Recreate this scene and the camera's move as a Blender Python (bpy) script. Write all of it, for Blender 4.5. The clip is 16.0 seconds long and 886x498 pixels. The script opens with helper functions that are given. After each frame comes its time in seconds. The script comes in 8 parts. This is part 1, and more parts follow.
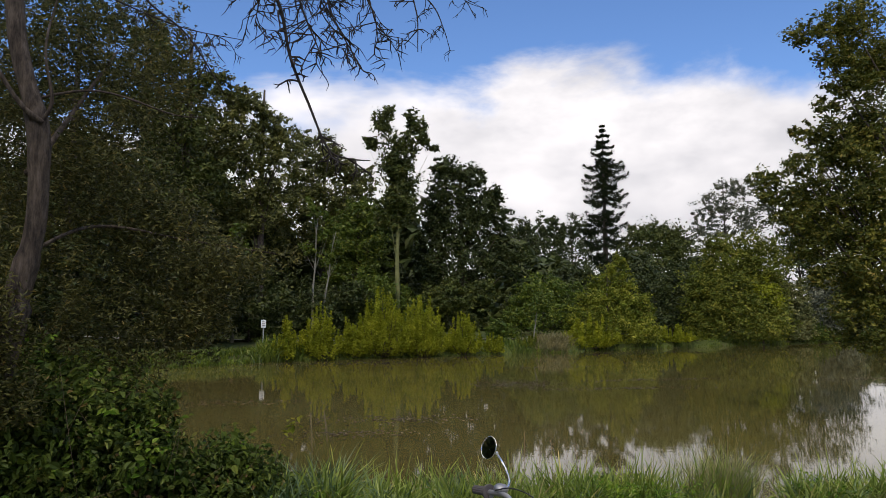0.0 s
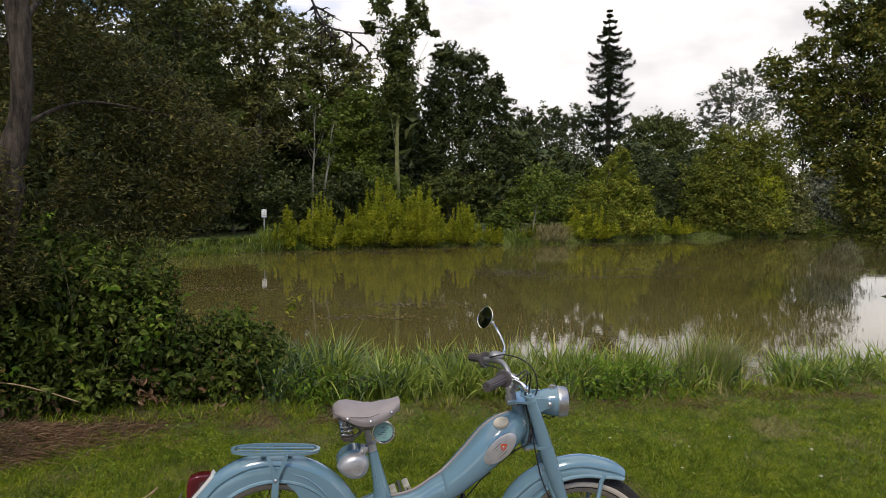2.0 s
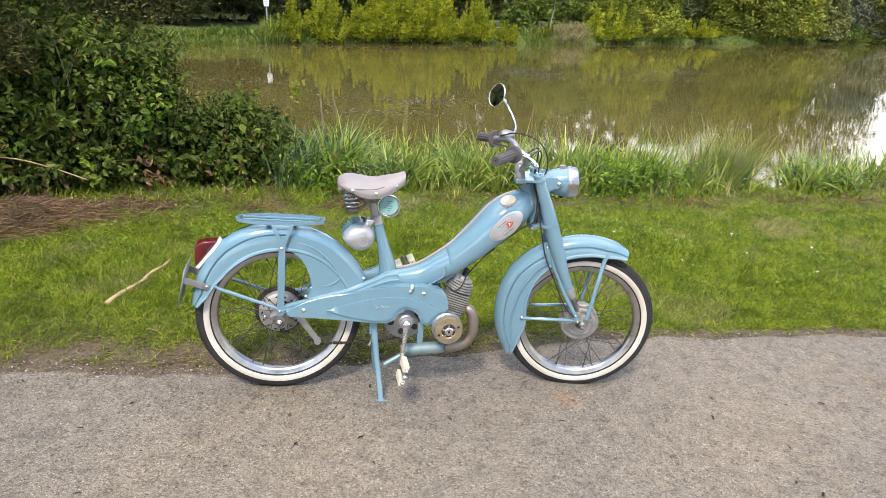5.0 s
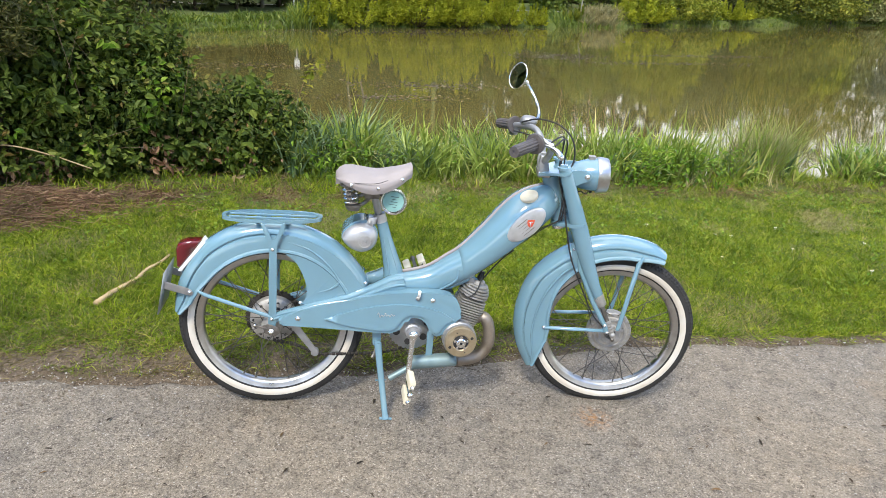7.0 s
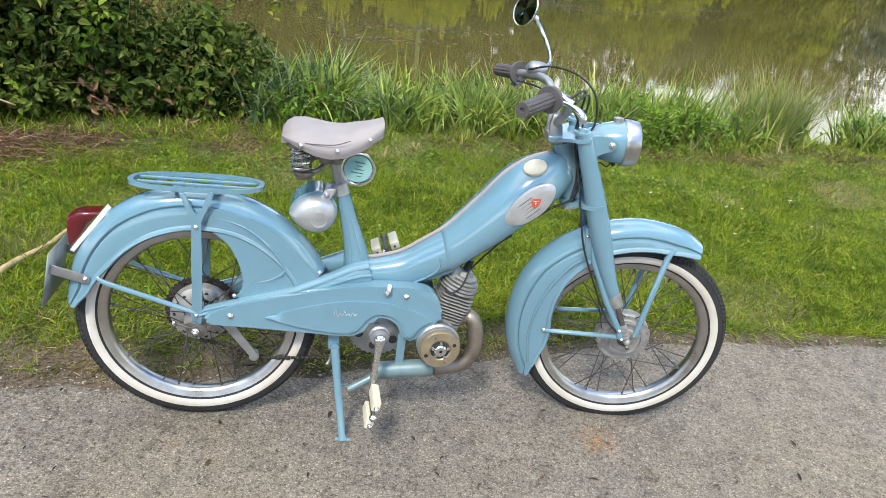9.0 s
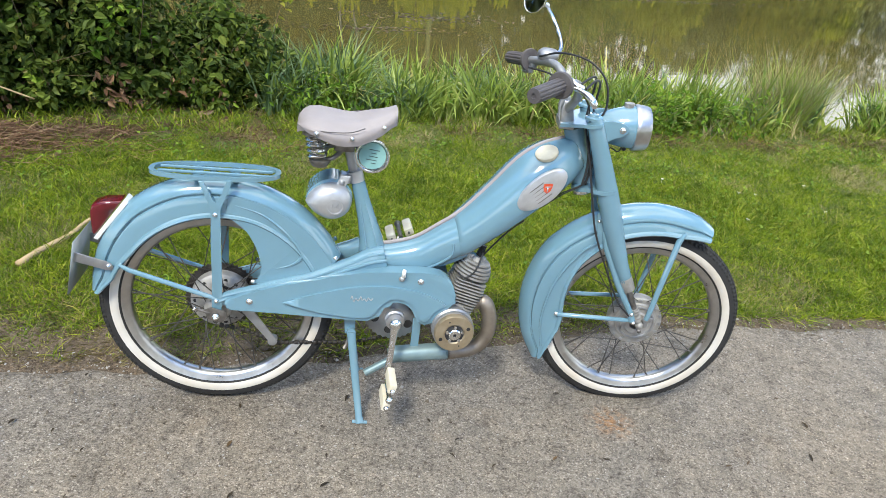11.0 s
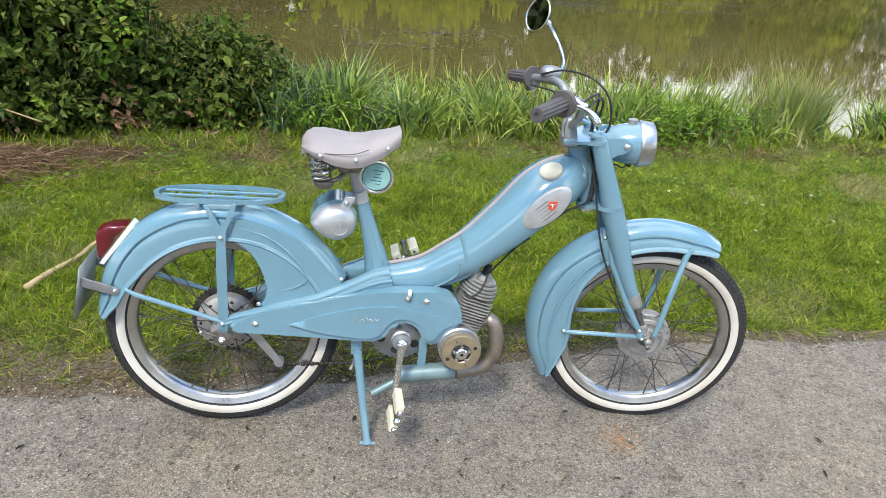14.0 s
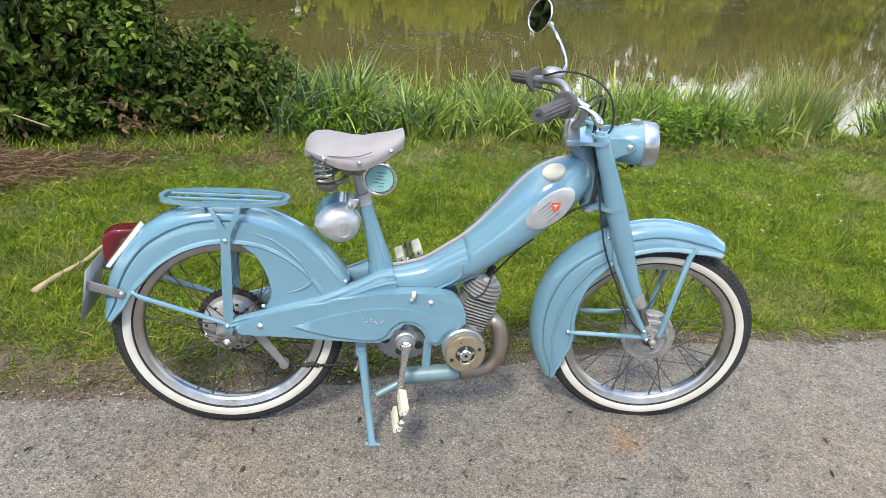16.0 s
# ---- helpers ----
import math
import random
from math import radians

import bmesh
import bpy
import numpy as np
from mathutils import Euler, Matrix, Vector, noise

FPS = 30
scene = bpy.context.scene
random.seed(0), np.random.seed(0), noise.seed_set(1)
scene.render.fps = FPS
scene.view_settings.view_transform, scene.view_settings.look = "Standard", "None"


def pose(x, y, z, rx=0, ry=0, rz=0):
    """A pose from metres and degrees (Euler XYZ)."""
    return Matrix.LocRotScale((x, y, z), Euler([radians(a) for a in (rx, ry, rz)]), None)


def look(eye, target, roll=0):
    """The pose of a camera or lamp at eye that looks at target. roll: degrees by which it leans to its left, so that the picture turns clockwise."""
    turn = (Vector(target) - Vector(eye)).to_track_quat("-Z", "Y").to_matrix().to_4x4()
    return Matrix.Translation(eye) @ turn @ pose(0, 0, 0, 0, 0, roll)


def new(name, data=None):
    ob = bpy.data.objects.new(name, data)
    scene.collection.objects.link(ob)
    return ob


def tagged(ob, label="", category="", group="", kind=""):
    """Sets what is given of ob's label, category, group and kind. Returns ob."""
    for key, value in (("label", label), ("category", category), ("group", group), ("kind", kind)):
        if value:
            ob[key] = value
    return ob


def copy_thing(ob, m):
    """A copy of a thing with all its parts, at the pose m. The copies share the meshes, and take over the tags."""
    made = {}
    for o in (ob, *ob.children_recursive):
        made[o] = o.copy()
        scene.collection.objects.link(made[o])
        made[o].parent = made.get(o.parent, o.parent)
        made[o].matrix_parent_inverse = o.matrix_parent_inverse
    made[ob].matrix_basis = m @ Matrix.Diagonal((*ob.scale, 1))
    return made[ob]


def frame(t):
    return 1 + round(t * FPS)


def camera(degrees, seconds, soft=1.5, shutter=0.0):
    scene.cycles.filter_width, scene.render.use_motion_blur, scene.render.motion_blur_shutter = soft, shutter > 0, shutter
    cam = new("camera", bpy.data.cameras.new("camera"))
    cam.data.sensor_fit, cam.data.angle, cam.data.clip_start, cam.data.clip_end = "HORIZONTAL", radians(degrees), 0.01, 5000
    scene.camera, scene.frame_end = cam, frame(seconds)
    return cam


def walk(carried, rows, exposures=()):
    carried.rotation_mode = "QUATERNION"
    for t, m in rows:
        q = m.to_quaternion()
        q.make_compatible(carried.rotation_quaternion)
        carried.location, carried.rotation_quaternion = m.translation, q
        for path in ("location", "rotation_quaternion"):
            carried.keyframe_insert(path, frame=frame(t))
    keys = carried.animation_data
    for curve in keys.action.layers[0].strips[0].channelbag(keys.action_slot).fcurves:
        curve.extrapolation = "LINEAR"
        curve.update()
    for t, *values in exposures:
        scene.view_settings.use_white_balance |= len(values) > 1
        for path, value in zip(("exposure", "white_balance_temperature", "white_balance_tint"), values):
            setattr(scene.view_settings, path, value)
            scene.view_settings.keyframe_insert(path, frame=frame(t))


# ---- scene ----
cam = camera(66.0, 16.0, soft=0.8)
PATH = [
    (0, (0.222, -2.536, 1.569), (0.523, -0.571, 1.785), -0.1),
    (0.5, (0.225, -2.542, 1.561), (0.52, -0.574, 1.754), -0.6),
    (1, (0.235, -2.518, 1.544), (0.521, -0.544, 1.689), -0.5),
    (1.5, (0.24, -2.504, 1.508), (0.539, -0.527, 1.504), 0.1),
    (2, (0.242, -2.483, 1.482), (0.544, -0.508, 1.383), 0.2),
    (2.5, (0.243, -2.479, 1.457), (0.546, -0.512, 1.257), 0.4),
    (3, (0.25, -2.436, 1.425), (0.542, -0.483, 1.104), 0.8),
    (3.5, (0.254, -2.427, 1.404), (0.55, -0.498, 0.967), 1.3),
    (4, (0.253, -2.418, 1.385), (0.539, -0.507, 0.868), 1.6),
    (4.5, (0.252, -2.41, 1.367), (0.531, -0.522, 0.769), 1.9),
    (5, (0.256, -2.405, 1.359), (0.528, -0.536, 0.701), 1.8),
    (5.2, (0.252, -2.399, 1.359), (0.522, -0.533, 0.691), 1.8),
    (7.3, (0.366, -2.038, 1.298), (0.55, -0.179, 0.585), 1.4),
    (7.5, (0.376, -1.968, 1.289), (0.574, -0.126, 0.535), 2.0),
    (7.8, (0.386, -1.819, 1.269), (0.586, -0.022, 0.446), 1.8),
    (8, (0.351, -1.747, 1.236), (0.593, 0.075, 0.447), 0.4),
    (8.3, (0.338, -1.616, 1.233), (0.637, 0.141, 0.408), 1.9),
    (8.5, (0.339, -1.605, 1.212), (0.67, 0.175, 0.361), 3.0),
    (8.7, (0.386, -1.600, 1.225), (0.673, 0.182, 0.380), 3.4),
    (9, (0.398, -1.617, 1.216), (0.651, 0.184, 0.383), 4.1),
    (9.5, (0.4, -1.623, 1.212), (0.633, 0.153, 0.323), 2.7),
    (10, (0.388, -1.634, 1.216), (0.609, 0.149, 0.337), 3.4),
    (12.3, (0.397, -1.653, 1.218), (0.608, 0.144, 0.364), 2.9),
    (12.5, (0.396, -1.65, 1.222), (0.603, 0.146, 0.366), 3.5),
    (13, (0.406, -1.648, 1.226), (0.586, 0.161, 0.393), 2.5),
    (13.5, (0.4, -1.642, 1.226), (0.563, 0.164, 0.383), 1.7),
    (14, (0.397, -1.638, 1.231), (0.593, 0.172, 0.403), 2.0),
    (14.5, (0.403, -1.636, 1.227), (0.6, 0.183, 0.42), 1.9),
    (15, (0.405, -1.646, 1.237), (0.594, 0.185, 0.454), 1.9),
    (15.5, (0.409, -1.644, 1.233), (0.585, 0.177, 0.426), 1.5),
    (16, (0.406, -1.644, 1.232), (0.581, 0.17, 0.409), 1.4),
]
EXPOSE = [(0.0, -1.0, 6550, 15), (1.0, -1.05, 6600, 15), (1.5, -1.1, 6700, 15), (2.0, -0.8, 6800, 14), (2.5, -0.48, 6850, 14), (3.0, 0.05, 6850, 14), (3.5, 0.4, 6750, 13), (5.0, 0.45, 6600, 11), (7.5, 0.4, 6350, 8), (10.0, 0.35, 6250, 6), (16.0, 0.35, 6200, 7)]
walk(cam, [(t, look(eye, target, roll)) for t, eye, target, roll in PATH], EXPOSE)

# ---- sky and sun ----
SUN_ELEV, SUN_TURN = 50.0, 200.0
world = bpy.data.worlds.new("sky")
scene.world = world
world.use_nodes = True
wt = world.node_tree
wt.nodes.clear()


def wnode(kind, **vals):
    n = wt.nodes.new(kind)
    for k, v in vals.items():
        n.inputs[k].default_value = v
    return n


w_out = wnode("ShaderNodeOutputWorld")
w_bg = wnode("ShaderNodeBackground", Strength=0.12)
w_sky = wnode("ShaderNodeTexSky")
w_sky.sky_type = "NISHITA"
w_sky.sun_disc = False
w_sky.sun_elevation = radians(SUN_ELEV)
w_sky.sun_rotation = radians(SUN_TURN)
w_sky.ozone_density, w_sky.dust_density = 4.0, 0.4
w_gain = wnode("ShaderNodeMix")
w_gain.data_type, w_gain.blend_type = "RGBA", "MULTIPLY"
w_gain.inputs[0].default_value = 1.0
w_gain.inputs[7].default_value = (2.0, 2.45, 2.9, 1)
w_co = wnode("ShaderNodeTexCoord")
w_sep = wnode("ShaderNodeSeparateXYZ")
# clouds: a broken white bank low in the sky, wisps above it
w_map = wnode("ShaderNodeMapping")
w_map.inputs["Scale"].default_value = (1.0, 1.0, 2.1)
w_n1 = wnode("ShaderNodeTexNoise", Scale=2.3, Detail=9.0, Roughness=0.55, Distortion=0.25)
w_n2 = wnode("ShaderNodeTexNoise", Scale=5.0, Detail=5.0, Roughness=0.6)
w_band = wnode("ShaderNodeMapRange")
w_band.inputs["From Min"].default_value = 0.17
w_band.inputs["From Max"].default_value = 0.42
w_band.inputs["To Min"].default_value = 0.34
w_band.inputs["To Max"].default_value = -0.32
w_high = wnode("ShaderNodeMapRange")
w_high.inputs["From Min"].default_value = 0.58
w_high.inputs["From Max"].default_value = 0.78
w_high.inputs["To Min"].default_value = 0.0
w_high.inputs["To Max"].default_value = 0.5
w_add = wnode("ShaderNodeMath")
w_add.operation = "ADD"
w_add2 = wnode("ShaderNodeMath")
w_add2.operation = "ADD"
w_cov = wnode("ShaderNodeMapRange")
w_cov.interpolation_type = "SMOOTHSTEP"
w_cov.inputs["From Min"].default_value = 0.46
w_cov.inputs["From Max"].default_value = 0.62
w_grey = wnode("ShaderNodeMapRange")
w_grey.inputs["From Min"].default_value = 0.35
w_grey.inputs["From Max"].default_value = 0.7
w_tone = wnode("ShaderNodeMix")
w_tone.data_type = "RGBA"
w_tone.inputs[6].default_value = (12.0, 12.2, 12.6, 1)
w_tone.inputs[7].default_value = (18.5, 18.4, 18.2, 1)
w_mix = wnode("ShaderNodeMix")
w_mix.data_type = "RGBA"
wl = wt.links.new
wl(w_co.outputs["Generated"], w_sep.inputs[0])
wl(w_co.outputs["Generated"], w_map.inputs[0])
wl(w_map.outputs[0], w_n1.inputs["Vector"])
wl(w_map.outputs[0], w_n2.inputs["Vector"])
w_lean = wnode("ShaderNodeMath")
w_lean.operation = "MULTIPLY_ADD"
w_lean.inputs[1].default_value = -0.15
wl(w_sep.outputs[0], w_lean.inputs[0])
wl(w_sep.outputs[2], w_lean.inputs[2])
wl(w_lean.outputs[0], w_band.inputs["Value"])
wl(w_n1.outputs["Fac"], w_add.inputs[0])
wl(w_band.outputs[0], w_add.inputs[1])
wl(w_sep.outputs[2], w_high.inputs["Value"])
wl(w_add.outputs[0], w_add2.inputs[0])
wl(w_high.outputs[0], w_add2.inputs[1])
wl(w_add2.outputs[0], w_cov.inputs["Value"])
wl(w_n2.outputs["Fac"], w_grey.inputs["Value"])
wl(w_grey.outputs[0], w_tone.inputs[0])
wl(w_cov.outputs[0], w_mix.inputs[0])
wl(w_sky.outputs[0], w_gain.inputs[6])
wl(w_gain.outputs[2], w_mix.inputs[6])
wl(w_tone.outputs[2], w_mix.inputs[7])
wl(w_mix.outputs[2], w_bg.inputs["Color"])
wl(w_bg.outputs[0], w_out.inputs["Surface"])

sun_data = bpy.data.lights.new("sun", "SUN")
sun_data.energy, sun_data.angle, sun_data.color = 3.3, radians(11), (1.0, 0.93, 0.8)
sun = new("sun", sun_data)
sun.matrix_world = pose(0, 0, 30, 90 - SUN_ELEV, 0, 180 - SUN_TURN)

# ---- materials ----
def nmat(name):
    m = bpy.data.materials.new(name)
    m.use_nodes = True
    t = m.node_tree
    return m, t, t.nodes["Principled BSDF"]


def node(t, kind, **vals):
    n = t.nodes.new(kind)
    for k, v in vals.items():
        n.inputs[k].default_value = v
    return n


def ramp(t, fac, stops):
    r = t.nodes.new("ShaderNodeValToRGB")
    e = r.color_ramp.elements
    while len(e) < len(stops):
        e.new(0.5)
    for el, (p, c) in zip(e, stops):
        el.position, el.color = p, (*c, 1)
    t.links.new(fac, r.inputs[0])
    return r.outputs[0]


def mixc(t, fac, a, b, mode="MIX"):
    m = t.nodes.new("ShaderNodeMix")
    m.data_type, m.blend_type = "RGBA", mode
    for sock, v in ((m.inputs[0], fac), (m.inputs[6], a), (m.inputs[7], b)):
        if isinstance(v, (int, float)):
            sock.default_value = v
        elif isinstance(v, tuple):
            sock.default_value = (*v, 1)
        else:
            t.links.new(v, sock)
    return m.outputs[2]


def noise_fac(t, scale, detail=4.0, rough=0.6, coords="Object", stretch=(1, 1, 1)):
    co = t.nodes.new("ShaderNodeTexCoord")
    mp = t.nodes.new("ShaderNodeMapping")
    mp.inputs["Scale"].default_value = stretch
    n = node(t, "ShaderNodeTexNoise", Scale=scale, Detail=detail, Roughness=rough)
    t.links.new(co.outputs[coords], mp.inputs[0])
    t.links.new(mp.outputs[0], n.inputs["Vector"])
    return n.outputs["Fac"]


def bump(t, bsdf, fac, strength, distance):
    b = node(t, "ShaderNodeBump", Strength=strength, Distance=distance)
    t.links.new(fac, b.inputs["Height"])
    t.links.new(b.outputs[0], bsdf.inputs["Normal"])
    return b


def solid(name, a, b, rough=0.5, metal=0.0, scale=20.0, coat=0.0, bumpy=0.0, rough_b=None, fine=300.0):
    """A surface of two close tones, with uneven gloss and fine relief."""
    m, t, p = nmat(name)
    f1 = noise_fac(t, scale, 5)
    f2 = noise_fac(t, fine, 2)
    c = ramp(t, f1, [(0.3, a), (0.7, b)])
    t.links.new(c, p.inputs["Base Color"])
    r = node(t, "ShaderNodeMapRange")
    r.inputs["From Min"].default_value, r.inputs["From Max"].default_value = 0.3, 0.7
    r.inputs["To Min"].default_value, r.inputs["To Max"].default_value = rough, rough_b if rough_b is not None else min(1.0, rough * 1.35)
    t.links.new(f1, r.inputs["Value"])
    t.links.new(r.outputs[0], p.inputs["Roughness"])
    p.inputs["Metallic"].default_value = metal
    p.inputs["Coat Weight"].default_value = coat
    p.inputs["Coat Roughness"].default_value = 0.08
    if bumpy:
        bump(t, p, f2, bumpy, 0.002)
    return m


def leaf_mat(name, stops, gloss=0.5, through_light=0.3, patch=2.0, sheen=0.22):
    """Foliage: each leaf has a tone of its own, patches of the plant another."""
    m, t, p = nmat(name)
    g = t.nodes.new("ShaderNodeNewGeometry")
    c = ramp(t, g.outputs["Random Per Island"], stops)
    f1 = noise_fac(t, patch, 3)
    dark = ramp(t, f1, [(0.32, (0.5, 0.55, 0.5)), (0.5, (0.9, 0.9, 0.88)), (0.68, (1.22, 1.14, 1.0))])
    c2 = mixc(t, 1.0, c, dark, "MULTIPLY")
    t.links.new(c2, p.inputs["Base Color"])
    p.inputs["Roughness"].default_value = gloss
    p.inputs["Specular IOR Level"].default_value = sheen
    tr = t.nodes.new("ShaderNodeBsdfTranslucent")
    t.links.new(c2, tr.inputs["Color"])
    mx = t.nodes.new("ShaderNodeMixShader")
    mx.inputs[0].default_value = through_light
    t.links.new(p.outputs[0], mx.inputs[1])
    t.links.new(tr.outputs[0], mx.inputs[2])
    t.links.new(mx.outputs[0], t.nodes["Material Output"].inputs["Surface"])
    return m


def ground_mat():
    m, t, p = nmat("soil_and_turf")
    f1, f2, f3 = noise_fac(t, 1.1, 5), noise_fac(t, 9, 6), noise_fac(t, 90, 3)
    turf = ramp(t, f2, [(0.3, (0.042, 0.06, 0.008)), (0.55, (0.078, 0.103, 0.012)), (0.75, (0.13, 0.13, 0.03))])
    soil = ramp(t, f2, [(0.3, (0.055, 0.038, 0.022)), (0.7, (0.13, 0.095, 0.055))])
    patch = ramp(t, f1, [(0.6, (0, 0, 0)), (0.76, (1, 1, 1))])
    t.links.new(mixc(t, patch, turf, soil), p.inputs["Base Color"])
    p.inputs["Roughness"].default_value = 0.95
    bump(t, p, f3, 0.9, 0.01)
    return m


def road_mat(name, tint, stain=None):
    """Bonded grit: pale and dark stones of a few millimetres in a beige-grey binder, worn in broad faint patches."""
    m, t, p = nmat(name)
    co = t.nodes.new("ShaderNodeTexCoord")
    v = node(t, "ShaderNodeTexVoronoi", Scale=260.0)
    v2 = node(t, "ShaderNodeTexVoronoi", Scale=130.0)
    for q in (v, v2):
        t.links.new(co.outputs["Object"], q.inputs["Vector"])
    f1, f2, f3, f4 = noise_fac(t, 0.8, 4), noise_fac(t, 16, 6, 0.7), noise_fac(t, 70, 5, 0.75), noise_fac(t, 2.1, 3)
    sp, sp2 = t.nodes.new("ShaderNodeSeparateColor"), t.nodes.new("ShaderNodeSeparateColor")
    t.links.new(v.outputs["Color"], sp.inputs[0])
    t.links.new(v2.outputs["Color"], sp2.inputs[0])
    grit = ramp(t, sp.outputs[0], [(0.0, (0.13, 0.118, 0.105)), (0.2, (0.2, 0.184, 0.163)), (0.75, (0.255, 0.237, 0.21)), (0.95, (0.31, 0.29, 0.26)), (1.0, (0.42, 0.4, 0.365))])
    stones = ramp(t, sp2.outputs[1], [(0.0, (0.72, 0.7, 0.68)), (0.12, (0.98, 0.98, 0.98)), (0.9, (1.0, 1.0, 1.0)), (1.0, (1.28, 1.26, 1.22))])
    pits = ramp(t, v.outputs["Distance"], [(0.0, (1.05, 1.05, 1.05)), (0.4, (1.0, 1.0, 1.0)), (0.75, (0.72, 0.7, 0.68))])
    rough_c = ramp(t, f3, [(0.36, (0.46, 0.44, 0.42)), (0.45, (0.97, 0.97, 0.97)), (0.68, (1.12, 1.12, 1.12))])
    tone = ramp(t, f1, [(0.32, (0.88, 0.89, 0.91)), (0.5, (0.99, 0.98, 0.97)), (0.66, (1.1, 1.05, 0.98))])
    tone2 = ramp(t, f2, [(0.36, (0.74, 0.735, 0.73)), (0.5, (0.97, 0.965, 0.96)), (0.66, (1.12, 1.105, 1.08))])
    rust = ramp(t, f4, [(0.62, (1, 1, 1)), (0.76, (1.1, 0.99, 0.86))])
    c = grit
    for k in (stones, pits, rough_c, tone, tone2, rust, tint):
        c = mixc(t, 1.0, c, k, "MULTIPLY")
    if stain:
        dist = node(t, "ShaderNodeVectorMath")
        dist.operation = "DISTANCE"
        t.links.new(co.outputs["Object"], dist.inputs[0])
        dist.inputs[1].default_value = stain
        spot = ramp(t, dist.outputs["Value"], [(0.0, (1, 1, 1)), (0.09, (0, 0, 0))])
        blot = ramp(t, noise_fac(t, 60, 4), [(0.42, (0, 0, 0)), (0.6, (1, 1, 1))])
        both = mixc(t, 1.0, spot, blot, "MULTIPLY")
        c = mixc(t, both, c, mixc(t, 1.0, c, (1.55, 0.95, 0.5), "MULTIPLY"))
    t.links.new(c, p.inputs["Base Color"])
    p.inputs["Roughness"].default_value = 0.92
    p.inputs["Specular IOR Level"].default_value = 0.25
    bump(t, p, f3, 1.0, 0.006)
    return m


def water_mat():
    m, t, p = nmat("pond_water")
    f1 = noise_fac(t, 0.12, 4)
    c = ramp(t, f1, [(0.3, (0.102, 0.084, 0.025)), (0.7, (0.124, 0.103, 0.033))])
    t.links.new(c, p.inputs["Base Color"])
    p.inputs["Roughness"].default_value = 0.01
    p.inputs["IOR"].default_value = 1.33
    n1 = noise_fac(t, 3.4, 3, 0.55, stretch=(1, 2.6, 1))
    bump(t, p, n1, 0.009, 0.05)
    return m


def bark_mat():
    m, t, p = nmat("furrowed_bark")
    f1, f2 = noise_fac(t, 24, 7, 0.75, stretch=(1, 1, 0.2)), noise_fac(t, 5, 4)
    c = ramp(t, f1, [(0.36, (0.022, 0.016, 0.012)), (0.5, (0.085, 0.065, 0.05)), (0.66, (0.18, 0.145, 0.118))])
    g = ramp(t, f2, [(0.3, (0.7, 0.68, 0.62)), (0.7, (1.0, 0.98, 0.95))])
    t.links.new(mixc(t, 1.0, c, g, "MULTIPLY"), p.inputs["Base Color"])
    p.inputs["Roughness"].default_value = 0.95
    bump(t, p, f1, 1.0, 0.03)
    return m


M_GROUND, M_ROAD, M_WATER = ground_mat(), road_mat("fine_grit_road", (0.98, 0.945, 0.9), (1.12, -0.08, -0.11)), water_mat()
M_SOIL = road_mat("gritty_soil", (0.58, 0.49, 0.4))
M_GRASS = leaf_mat("lawn_grass", [(0.0, (0.074, 0.12, 0.008)), (0.5, (0.182, 0.262, 0.014)), (0.88, (0.305, 0.38, 0.028)), (1.0, (0.46, 0.41, 0.1))], 0.5, 0.35, 6.0)
M_REED = leaf_mat("reed_blades", [(0.0, (0.14, 0.2, 0.03)), (0.6, (0.28, 0.37, 0.065)), (0.92, (0.42, 0.49, 0.115)), (1.0, (0.55, 0.46, 0.2))], 0.4, 0.3, 2.5, 0.35)
M_BLUEREED = leaf_mat("blue_green_blades", [(0.0, (0.085, 0.145, 0.055)), (0.6, (0.17, 0.26, 0.115)), (1.0, (0.28, 0.37, 0.19))], 0.4, 0.3, 2.5, 0.35)
M_BRAMBLE = leaf_mat("hedge_leaves", [(0.0, (0.038, 0.062, 0.011)), (0.5, (0.078, 0.12, 0.018)), (0.86, (0.135, 0.182, 0.03)), (0.97, (0.2, 0.235, 0.05)), (1.0, (0.25, 0.16, 0.06))], 0.55, 0.22, 3.0, 0.2)
M_SALLOW = leaf_mat("sallow_leaves", [(0.0, (0.042, 0.046, 0.013)), (0.6, (0.1, 0.104, 0.028)), (0.95, (0.2, 0.19, 0.058)), (1.0, (0.28, 0.2, 0.06))], 0.5, 0.22, 1.6, 0.25)
M_YELLOW = leaf_mat("yellow_green_leaves", [(0.0, (0.25, 0.285, 0.02)), (0.6, (0.36, 0.395, 0.03)), (1.0, (0.48, 0.49, 0.055))], 0.6, 0.45, 1.1, 0.08)
M_WILLOW = leaf_mat("olive_green_leaves", [(0.0, (0.085, 0.11, 0.012)), (0.6, (0.17, 0.195, 0.024)), (1.0, (0.32, 0.31, 0.05))], 0.6, 0.3, 0.6, 0.2)
M_OAK = leaf_mat("oak_leaves", [(0.0, (0.05, 0.07, 0.014)), (0.6, (0.095, 0.122, 0.022)), (1.0, (0.17, 0.175, 0.04))], 0.5, 0.22, 0.8, 0.3)
M_OAKN = leaf_mat("hanging_oak_leaves", [(0.0, (0.0554, 0.0762, 0.0106)), (0.6, (0.141, 0.152, 0.0213)), (0.92, (0.262, 0.242, 0.0426)), (1.0, (0.343, 0.26, 0.0532))], 0.5, 0.3, 0.9, 0.25)
M_WOOD = leaf_mat("woodland_leaves", [(0.0, (0.034, 0.05, 0.012)), (0.6, (0.062, 0.084, 0.019)), (1.0, (0.11, 0.125, 0.034))], 0.5, 0.2, 0.8, 0.3)
